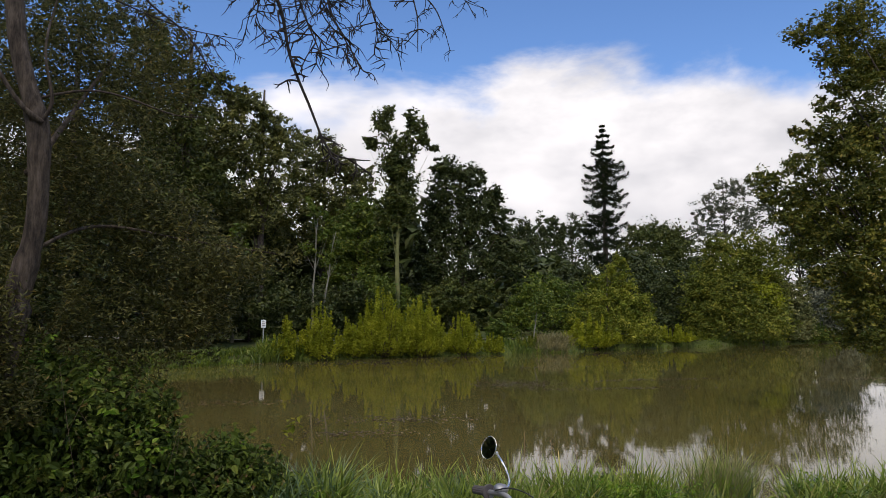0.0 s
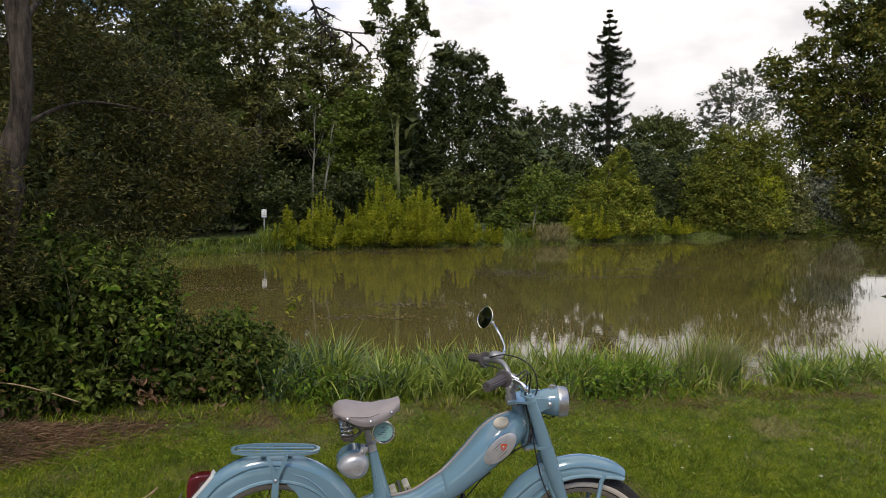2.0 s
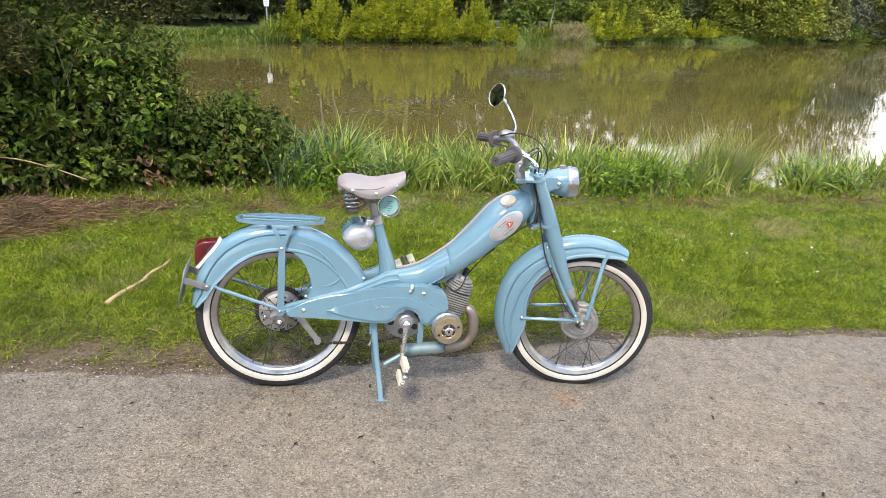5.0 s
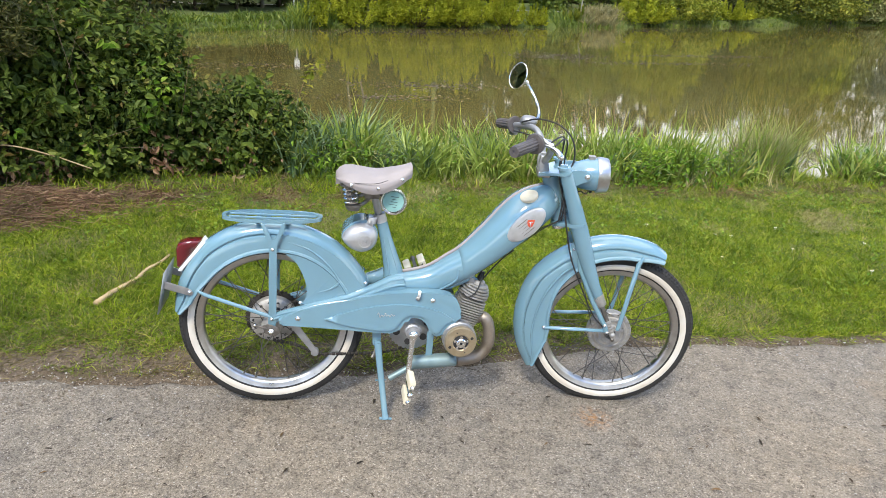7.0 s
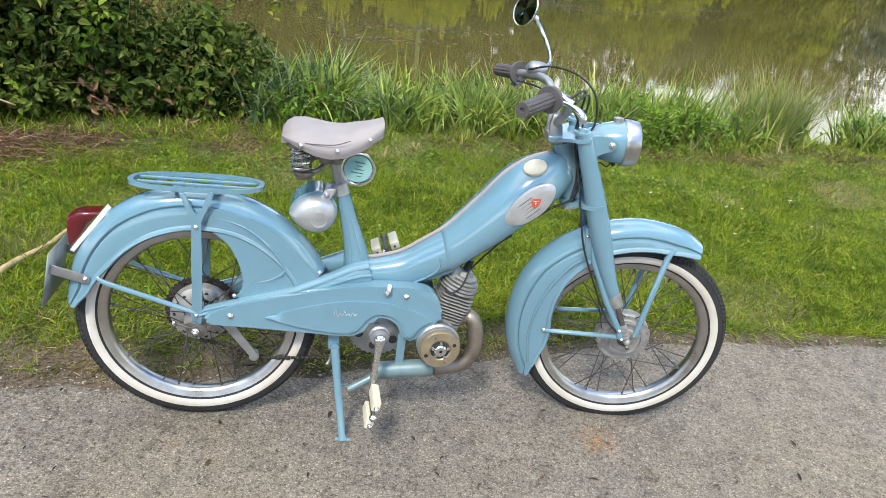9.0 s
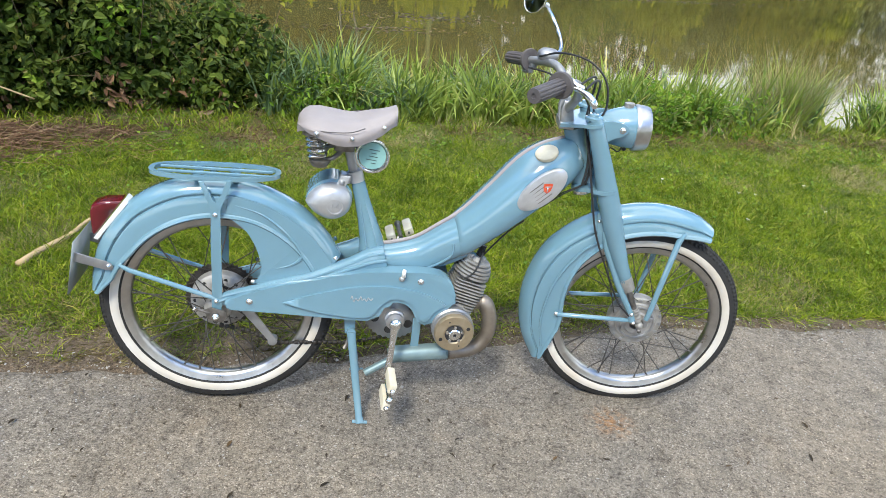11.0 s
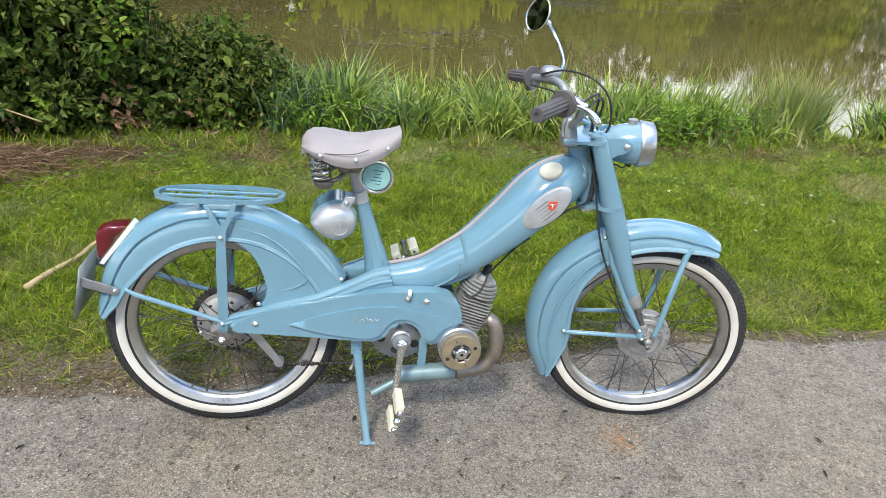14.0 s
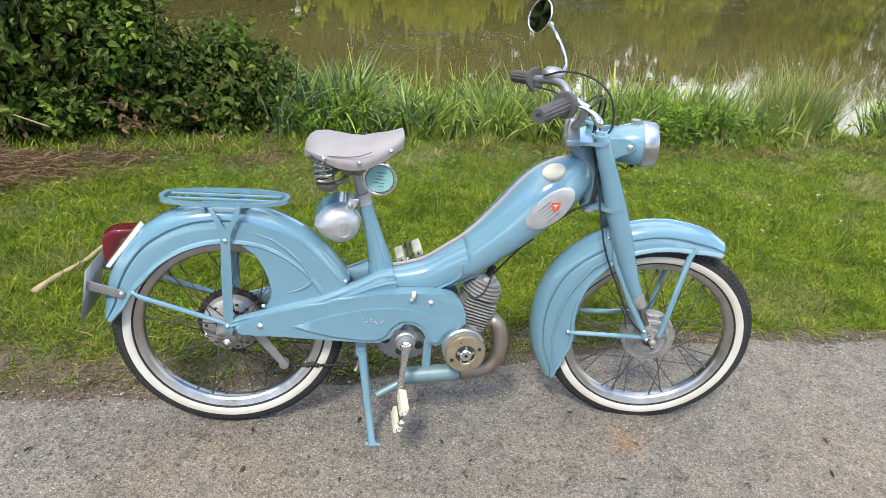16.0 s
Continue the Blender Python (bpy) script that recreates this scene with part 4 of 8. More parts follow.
def spline(pts, n=8):
    """Catmull-Rom through the points."""
    p = [Vector(q) for q in pts]
    p = [p[0] * 2 - p[1]] + p + [p[-1] * 2 - p[-2]]
    out = []
    for i in range(1, len(p) - 2):
        for k in range(n):
            t = k / n
            out.append(0.5 * (2 * p[i] + (p[i + 1] - p[i - 1]) * t + (2 * p[i - 1] - 5 * p[i] + 4 * p[i + 1] - p[i + 2]) * t * t + (3 * p[i] - p[i - 1] - 3 * p[i + 1] + p[i + 2]) * t ** 3))
    return out + [p[-2]]


def outline(pts, n=5):
    return [(q.x, q.z) for q in spline([(x, 0, z) for x, z in pts], n)]


def box(bm, c, s, m=None, edge=0.0):
    r = bmesh.ops.create_cube(bm, size=1.0, matrix=Matrix.Translation(c) @ (m or Matrix()) @ Matrix.Diagonal((*s, 1)))
    if edge:
        es = {e for v in r["verts"] for e in v.link_edges}
        bmesh.ops.bevel(bm, geom=list(es), offset=edge, segments=2, profile=0.5, affect="EDGES")


def ball(bm, c, r, squash=(1, 1, 1), u=16, v=10):
    bmesh.ops.create_uvsphere(bm, u_segments=u, v_segments=v, radius=r, matrix=Matrix.Translation(c) @ Matrix.Diagonal((*squash, 1)))


def bolt(parent, x, y, z, r=0.007, turn=False, name="bolt", material=None):
    bm = bmesh.new()
    s = -1 if y < 0 else 1
    r *= 0.8
    revolve(bm, [(0.0001, 0), (r * 1.25, 0), (r * 1.25, s * 0.0016), (r, s * 0.002), (r * 0.85, s * 0.005), (r * 0.4, s * 0.0068), (0.0001, s * 0.007)], (x, y, z), 12, closed=False)
    return part(name, bm, material or M_CHROME, parent, turn=turn, flat=60)


# wheels
R_OUT = 0.306


def wheel(name, cx, turn, drum, label):
    c = (cx, 0, R_OUT)
    bm = bmesh.new()
    prof = [(0.2425, -0.0195), (0.246, -0.0215), (0.247, -0.0195), (0.24, -0.0165), (0.233, -0.012), (0.2295, -0.005), (0.2295, 0.005), (0.233, 0.012), (0.24, 0.0165), (0.247, 0.0195), (0.246, 0.0215), (0.2425, 0.0195), (0.234, 0.0178), (0.2265, 0.0135), (0.2225, 0.006), (0.2225, -0.006), (0.2265, -0.0135), (0.234, -0.0178)]
    revolve(bm, prof, c, 96)
    rim = part(name, bm, M_RIM, moped, label, turn, 50)
    bm = bmesh.new()
    revolve(bm, [(0.243, -0.018), (0.2475, -0.0225), (0.258, -0.0262), (0.271, -0.027), (0.284, -0.0245), (0.295, -0.018), (0.3015, -0.009), (0.303, 0), (0.3015, 0.009), (0.295, 0.018), (0.284, 0.0245), (0.271, 0.027), (0.258, 0.0262), (0.2475, 0.0225), (0.243, 0.018)], c, 96)
    part("tyre", bm, M_RUBBER, rim, "black rubber tyre")
    bm = bmesh.new()
    n = 124
    for i in range(n):
        a = 2 * math.pi * i / n
        for row, (r, y, tilt) in enumerate(((0.3028, 0, 0), (0.2996, -0.0125, -0.5), (0.2996, 0.0125, 0.5), (0.2908, -0.0208, -0.95), (0.2908, 0.0208, 0.95))):
            b = a + (0.5 * 2 * math.pi / n if row in (1, 2) else 0)
            m = Matrix.Rotation(-b, 4, "Y") @ Matrix.Translation((r, y, 0)) @ Matrix.Rotation(tilt, 4, "Z")
            bmesh.ops.create_cube(bm, size=1.0, matrix=Matrix.Translation(c) @ m @ Matrix.Diagonal((0.0013, 0.0085, 0.0095, 1)))
    part("tread", bm, M_RUBBER, rim)
    for s in (-1, 1):
        bm = bmesh.new()
        revolve(bm, [(0.2515, s * 0.0242), (0.2545, s * 0.0266), (0.263, s * 0.0281), (0.2695, s * 0.0281), (0.2725, s * 0.0272), (0.271, s * 0.0258), (0.263, s * 0.0255), (0.2535, s * 0.0237)], c, 96)
        part("whitewall", bm, M_WALL, rim, "off-white tyre sidewall")
    bm = bmesh.new()
    f = drum
    if f > 0.07:
        revolve(bm, [(0.02, -0.036), (f * 0.45, -0.036), (f * 0.5, -0.03), (f * 0.8, -0.027), (f * 0.84, -0.022), (f, -0.021), (f + 0.003, -0.018), (f + 0.003, 0.012), (f * 0.75, 0.018), (0.03, 0.022), (0.03, 0.034), (0.045, 0.036), (0.045, 0.04), (0.015, 0.042)], c, 48)
    else:
        revolve(bm, [(0.012, -0.052), (0.026, -0.05), (0.034, -0.043), (0.036, -0.038), (0.034, -0.032), (0.022, -0.027), (0.022, -0.012), (0.05, -0.006), (0.07, -0.002), (0.0775, 0.004), (0.079, 0.03), (0.05, 0.036), (0.012, 0.036)], c, 48)
    part("hub", bm, M_CASTING, rim, "dull cast alloy hub and brake drum")
    if f > 0.07:
        bm = bmesh.new()
        revolve(bm, [(f * 0.74, -0.0275), (f * 0.72, -0.0315), (f * 0.66, -0.0315), (f * 0.64, -0.0285)], c, 40)
        box(bm, (cx + 0.03, -0.034, R_OUT + 0.02), (0.03, 0.006, 0.012), edge=0.002)
        box(bm, (cx - 0.035, -0.033, R_OUT - 0.01), (0.012, 0.006, 0.03), edge=0.002)
        for k in range(16):
            a = 2 * math.pi * k / 16
            revolve(bm, [(0.0001, -0.02), (0.0048, -0.02), (0.0048, -0.0235), (0.0001, -0.0245)], (cx + math.cos(a) * (f - 0.004), 0, R_OUT + math.sin(a) * (f - 0.004)), 8, closed=False)
        part("brake_plate", bm, M_ALU, rim)
    bm = bmesh.new()
    tube(bm, [(cx, -0.078, R_OUT), (cx, 0.078, R_OUT)], 0.006, 10)
    part("axle", bm, M_STEEL, rim)
    base = None
    for s in (-1, 1):
        bm = bmesh.new()
        fr = (f + 0.001 if f > 0.07 else 0.034) if s < 0 else (0.043 if f > 0.07 else 0.078)
        a2 = 0.62 if s < 0 else -0.62
        p0 = Vector((fr, s * 0.031, 0))
        p1 = Vector((0.2255 * math.cos(a2), s * 0.004, 0.2255 * math.sin(a2)))
        tube(bm, [p0, p1], 0.0015, 5)
        tube(bm, [p1 + (p0 - p1).normalized() * 0.014, p1], 0.0026, 6)
        for k in range(18):
            if k == 0:
                base = part("spoke", bm, M_SPOKE, rim)
                ob = base
            else:
                ob = new("spoke", base.data)
                ob.parent = rim
            sense = 1 if k % 2 else -1
            ob.matrix_local = Matrix.Translation(c) @ Matrix.Rotation(2 * math.pi * (k + (0.5 if s > 0 else 0)) / 18, 4, "Y") @ (Matrix.Diagonal((1, 1, sense, 1)))
    return rim


rear_wheel = wheel("rear_wheel", 0.0, False, 0.066, "spoked rear wheel with whitewall tyre")
front_wheel = wheel("front_wheel", 1.198, True, 0.076, "spoked front wheel with whitewall tyre")
bm = bmesh.new()
n = 46
teeth = []
for i in range(n * 2):
    a = math.pi * i / n
    teeth.append((math.cos(a) * (0.098 if i % 2 else 0.0925), R_OUT + math.sin(a) * (0.098 if i % 2 else 0.0925)))
slab(bm, teeth, 0.036, 0.04)
revolve(bm, [(0.05, 0.03), (0.088, 0.034), (0.088, 0.042), (0.05, 0.046)], (0, 0, R_OUT), 40)
part("sprocket", bm, M_GREASE, rear_wheel, "dark greasy rear sprocket")
# black discs on the solid drum paint the shade inside its holes
bm = bmesh.new()
for k in range(14):
    a = 2 * math.pi * k / 14
    revolve(bm, [(0.0001, -0.0035), (0.0055, -0.0035), (0.0055, 0.004)], (0.064 * math.cos(a), 0, R_OUT + 0.064 * math.sin(a)), 8, closed=False)
part("drum_hole_shade", bm, M_BLACK, rear_wheel)


def fender(name, cx, th0, th1, r_out, r_in, half, turn, label, steps=44):
    """A deep pressed mudguard: rounded crown, crease, flat sides with a rolled lip."""
    bm = bmesh.new()
    rings = []
    for i in range(steps + 1):
        u = i / steps
        th = radians(th0 + (th1 - th0) * u)
        ro, ri = r_out(u), r_in(u)
        k = min(1.0, (ro - ri) / 0.06)
        side = [(0, 0), (-0.0015, 0.3), (-0.006, 0.58), (-0.014, 0.8), (-0.024, 0.93), (-0.031, 0.985), (-0.033, 0.98), (-0.0345, 0.88), (-0.0375, 0.88), (-0.039, 1.05), (-0.043, 1.09)]
        outer = [(ro + d * k, y * half) for d, y in side] + [(ri + (ro - 0.042 * k - ri) * 0.5, 1.12 * half), (ri + 0.011, 1.13 * half), (ri + 0.007, 1.22 * half), (ri + 0.001, 1.26 * half), (ri - 0.003, 1.18 * half)]
        inner = [(ri + 0.003, 1.08 * half), (ri + (ro - 0.042 * k - ri) * 0.5, 1.06 * half)] + [(ro + d * k - 0.003, max(0.0, y * half - 0.003)) for d, y in side[::-1]]
        left = [(r, -y) for r, y in outer[1:]] + [(r, -y) for r, y in inner]
        ring = [bm.verts.new((cx + r * math.cos(th), y, R_OUT + r * math.sin(th))) for r, y in outer + inner + left[::-1][1:]]
        rings.append(ring)
    m = len(rings[0])
    for p, q in zip(rings, rings[1:]):
        for k in range(m):
            bm.faces.new((p[k], p[(k + 1) % m], q[(k + 1) % m], q[k]))
    bm.faces.new(rings[0])
    bm.faces.new(rings[-1][::-1])
    return part(name, bm, M_PAINT, moped, label, turn, 28)


def table(us, vs):
    return lambda u: float(np.interp(u, us, vs))


rear_fender = fender("rear_fender", 0.0, 172, 27, table([0, 0.12, 0.3, 0.45, 1], [0.316, 0.331, 0.351, 0.357, 0.351]), table([0, 0.06, 0.2, 0.5, 0.7, 1], [0.29, 0.266, 0.255, 0.264, 0.27, 0.27]), 0.05, False, "deep rear mudguard in sky-blue enamel")
for s in (-1, 1):
    bm = bmesh.new()
    inner_edge = outline([(0.02, 0.578), (0.045, 0.561), (0.075, 0.533), (0.1, 0.483), (0.11, 0.435), (0.1, 0.405), (0.088, 0.392)], 5)
    arc = [(0.325 * math.cos(radians(a)), R_OUT + 0.325 * math.sin(radians(a))) for a in range(29, 86, 4)]
    slab(bm, inner_edge + [(0.13, 0.392), (0.2, 0.42), (0.3, 0.455)] + arc, s * 0.0555, s * 0.0585, 0.001)
    part("skirt_panel", bm, M_PAINT, rear_fender)
    bm = bmesh.new()
    tube(bm, spline([(0.045, s * 0.0585, 0.606), (0.11, s * 0.059, 0.585), (0.165, s * 0.059, 0.543), (0.205, s * 0.059, 0.492), (0.208, s * 0.059, 0.47), (0.184, s * 0.059, 0.45), (0.145, s * 0.059, 0.437)], 8), [0.0044 * min(1.0, 0.1 + k / 14, 0.1 + (48 - k) / 14) for k in range(49)], 6)
    part("pressed_bead", bm, M_PAINT, rear_fender)
front_fender = fender("front_fender", 1.198, 210, 67.5, table([0, 0.1, 0.25, 0.45, 0.8, 0.95, 1], [0.333, 0.343, 0.356, 0.376, 0.373, 0.366, 0.357]), table([0, 0.06, 0.14, 0.22, 0.34, 0.5, 0.65, 0.9, 1], [0.3, 0.262, 0.232, 0.226, 0.246, 0.277, 0.299, 0.306, 0.325]), 0.047, True, "deep valanced front mudguard in sky-blue enamel")
bm = bmesh.new()
for s in (-1, 1):
    tube(bm, spline([(0.93, s * 0.056, 0.2), (0.912, s * 0.056, 0.3), (0.927, s * 0.056, 0.42), (0.975, s * 0.056, 0.52), (1.02, s * 0.056, 0.566)], 6), 0.0038, 6)
part("pressed_bead", bm, M_PAINT, front_fender)

# stays and rack
for s in (-1, 1):
    bm = bmesh.new()
    slab(bm, outline([(-0.04, 0.668), (-0.022, 0.625), (-0.012, 0.598), (-0.012, 0.5), (-0.01, 0.4), (-0.011, 0.32), (0.0, 0.305), (0.013, 0.32), (0.014, 0.4), (0.013, 0.5), (0.012, 0.598), (0.022, 0.625), (0.038, 0.67), (0.026, 0.67), (0.012, 0.632), (0.001, 0.612), (-0.01, 0.632), (-0.028, 0.668)], 3), s * 0.0675, s * 0.0745, 0.0018)
    stay = part("rack_stay", bm, M_PAINT, moped)
    bolt(stay, -0.001, s * 0.0745, 0.585, 0.006)
    bolt(stay, 0.0, s * 0.0745, 0.345, 0.006)
    bolt(stay, 0.0, s * 0.079, 0.308, 0.009)
    bm = bmesh.new()
    tube(bm, [(-0.232, s * 0.064, 0.432), (-0.21, s * 0.068, 0.421), (-0.02, s * 0.071, 0.357), (0, s * 0.071, 0.35)], [0.004, 0.0065, 0.0065, 0.005], 10)
    part("fender_stay", bm, M_PAINT, moped)
rack_z = 0.672
bm = bmesh.new()


def racetrack(x0, x1, w, bend, n=24):
    """A long oval loop; a smaller bend makes its ends blunter."""
    pts = []
    for i in range(2 * n):
        a = math.pi * i / n
        c, s = math.cos(a), math.sin(a)
        pts.append(((x0 + x1) / 2 + (x1 - x0) / 2 * math.copysign(abs(c) ** bend, c), w * math.copysign(abs(s) ** bend, s)))
    return pts


def flat_ring(bm, outer, inner, z0, z1):
    rows = []
    for loop, z in ((outer, z0), (outer, z1), (inner, z1), (inner, z0)):
        rows.append([bm.verts.new((x, y, z + 0.02 * x)) for x, y in loop])
    n = len(outer)
    for k in range(4):
        a, b = rows[k], rows[(k + 1) % 4]
        for i in range(n):
            bm.faces.new((a[i], a[(i + 1) % n], b[(i + 1) % n], b[i]))


flat_ring(bm, racetrack(-0.165, 0.15, 0.062, 0.78), racetrack(-0.153, 0.138, 0.052, 0.78), rack_z - 0.005, rack_z + 0.005)
rack = part("luggage_rack", bm, M_PAINT, moped, "sky-blue slatted luggage rack")
for y in (-0.018, 0.018):
    bm = bmesh.new()
    ln = 0.27
    box(bm, (-0.007, y, rack_z), (ln, 0.0095, 0.007), edge=0.002)
    part("slat", bm, M_PAINT, rack)
for x in (-0.05, 0.04):
    bm = bmesh.new()
    box(bm, (x, 0, rack_z - 0.007), (0.02, 0.108, 0.006), edge=0.002)
    part("crossbar", bm, M_PAINT, rack)

# tail lamp, plate, strap
bm = bmesh.new()
slab(bm, [(-0.294, 0.492), (-0.301, 0.5), (-0.302, 0.556), (-0.296, 0.572), (-0.27, 0.583), (-0.228, 0.586), (-0.247, 0.56)], -0.028, 0.028, 0.006)
lamp = part("tail_lamp", bm, M_TAIL, moped, "dark red tail lamp")
bm = bmesh.new()
slab(bm, [(-0.297, 0.486), (-0.287, 0.482), (-0.214, 0.58), (-0.222, 0.589)], -0.031, 0.031, 0.002)
part("white_base", bm, M_WHITE, lamp, "white lamp base")
bm = bmesh.new()
slab(bm, [(-0.331, 0.492), (-0.328, 0.494), (-0.351, 0.35), (-0.354, 0.35)], -0.075, 0.075, 0.0)
plate = part("number_plate", bm, M_PLATE, moped, "small grey metal registration plate")
for s in (-1, 1):
    bm = bmesh.new()
    slab(bm, [(-0.332, 0.462), (-0.262, 0.44), (-0.25, 0.434), (-0.246, 0.425), (-0.25, 0.416), (-0.262, 0.416), (-0.336, 0.437)], s * 0.0615, s * 0.0645, 0.001)
    strap = part("plate_bracket", bm, M_ALU, moped)
    bolt(strap, -0.256, s * 0.0645, 0.428, 0.006)

# pressed-steel beam and rear arms
for s in (-1, 1):
    bm = bmesh.new()
    rings = []
    for (x0, z0), (x1, z1), w in (((-0.002, 0.35), (0.006, 0.322), 0.009), ((0.016, 0.366), (0.024, 0.332), 0.011), ((0.129, 0.402), (0.133, 0.366), 0.014), ((0.243, 0.436), (0.25, 0.398), 0.017), ((0.329, 0.474), (0.345, 0.428), 0.021), ((0.378, 0.5), (0.405, 0.44), 0.024), ((0.42, 0.508), (0.44, 0.436), 0.02)):
        c, up = Vector(((x0 + x1) / 2, s * (0.062 - 0.5 * max(0, x0 - 0.25) * 0.28), (z0 + z1) / 2)), Vector(((x0 - x1) / 2, 0, (z0 - z1) / 2))
        rings.append([bm.verts.new(c + up * math.copysign(abs(math.sin(a)) ** 0.7, math.sin(a)) + Vector((0, w * math.copysign(abs(math.cos(a)) ** 0.7, math.cos(a)), 0))) for a in (2 * math.pi * k / 14 for k in range(14))])
    for p, q in zip(rings, rings[1:]):
        for k in range(14):
            bm.faces.new((p[k], p[(k + 1) % 14], q[(k + 1) % 14], q[k]))
    bm.faces.new(rings[0])
    bm.faces.new(rings[-1][::-1])
    ribs = [[(r[0].co + r[7].co) / 2 + (r[3].co - (r[0].co + r[7].co) / 2) * k + Vector((0, s * 0.97 * (r[0].co - r[7].co).length / 2, 0)) for r in rings] for k in (0.62, 0.05)]
    beam = part("rear_fork_arm", bm, M_PAINT, moped)
    for rib in ribs:
        bm = bmesh.new()
        tube(bm, spline(rib, 4), 0.005, 8)
        part("pressed_rib", bm, M_PAINT, beam)
    bolt(beam, 0.09, s * 0.066, 0.402, 0.006)
    bolt(beam, 0.297, s * 0.064, 0.478, 0.006)

BEAM = [((0.385, 0.49), (0.375, 0.445), 0.034), ((0.41, 0.496), (0.4, 0.432), 0.042), ((0.45, 0.503), (0.435, 0.425), 0.046), ((0.51, 0.522), (0.51, 0.424), 0.05), ((0.568, 0.561), (0.58, 0.452), 0.056), ((0.625, 0.604), (0.655, 0.498), 0.068), ((0.693, 0.681), (0.735, 0.562), 0.083), ((0.759, 0.763), (0.81, 0.628), 0.09), ((0.814, 0.805), (0.872, 0.686), 0.083), ((0.868, 0.826), (0.918, 0.735), 0.058), ((0.9, 0.832), (0.942, 0.765), 0.03)]


def beam_at(u):
    """Upper point, lower point and half width along the spine, u from 0 to 1."""
    k = u * (len(BEAM) - 1)
    flat = [(a[0], w, a[1]) for a, b, w in BEAM], [(b[0], w, b[1]) for a, b, w in BEAM]
    i = min(int(k), len(BEAM) - 2)
    out = []
    for row in flat:
        p = [Vector(row[max(0, min(len(row) - 1, j))]) for j in (i - 1, i, i + 1, i + 2)]
        t = k - i
        out.append(0.5 * (2 * p[1] + (p[2] - p[0]) * t + (2 * p[0] - 5 * p[1] + 4 * p[2] - p[3]) * t * t + (3 * p[1] - p[0] - 3 * p[2] + p[3]) * t ** 3))
    return Vector((out[0].x, 0, out[0].z)), Vector((out[1].x, 0, out[1].z)), out[0].y


def beam_point(u, ang, grow=0.0):
    a, b, w = beam_at(u)
    c, up = (a + b) / 2, (a - b) / 2
    up = up * (1 + grow / up.length)
    return c + up * math.copysign(abs(math.sin(ang)) ** 0.8, math.sin(ang)) + Vector((0, (w + grow) * math.copysign(abs(math.cos(ang)) ** 0.8, math.cos(ang)), 0))


def beam_shell(bm, u0, u1, grow, n=40, sides=28):
    rings = [[bm.verts.new(beam_point(u0 + (u1 - u0) * i / n, 2 * math.pi * k / sides, grow * (1 if 0 < i < n else 0.0))) for k in range(sides)] for i in range(n + 1)]
    for p, q in zip(rings, rings[1:]):
        for k in range(sides):
            bm.faces.new((p[k], p[(k + 1) % sides], q[(k + 1) % sides], q[k]))
    bm.faces.new(rings[0])
    bm.faces.new(rings[-1][::-1])


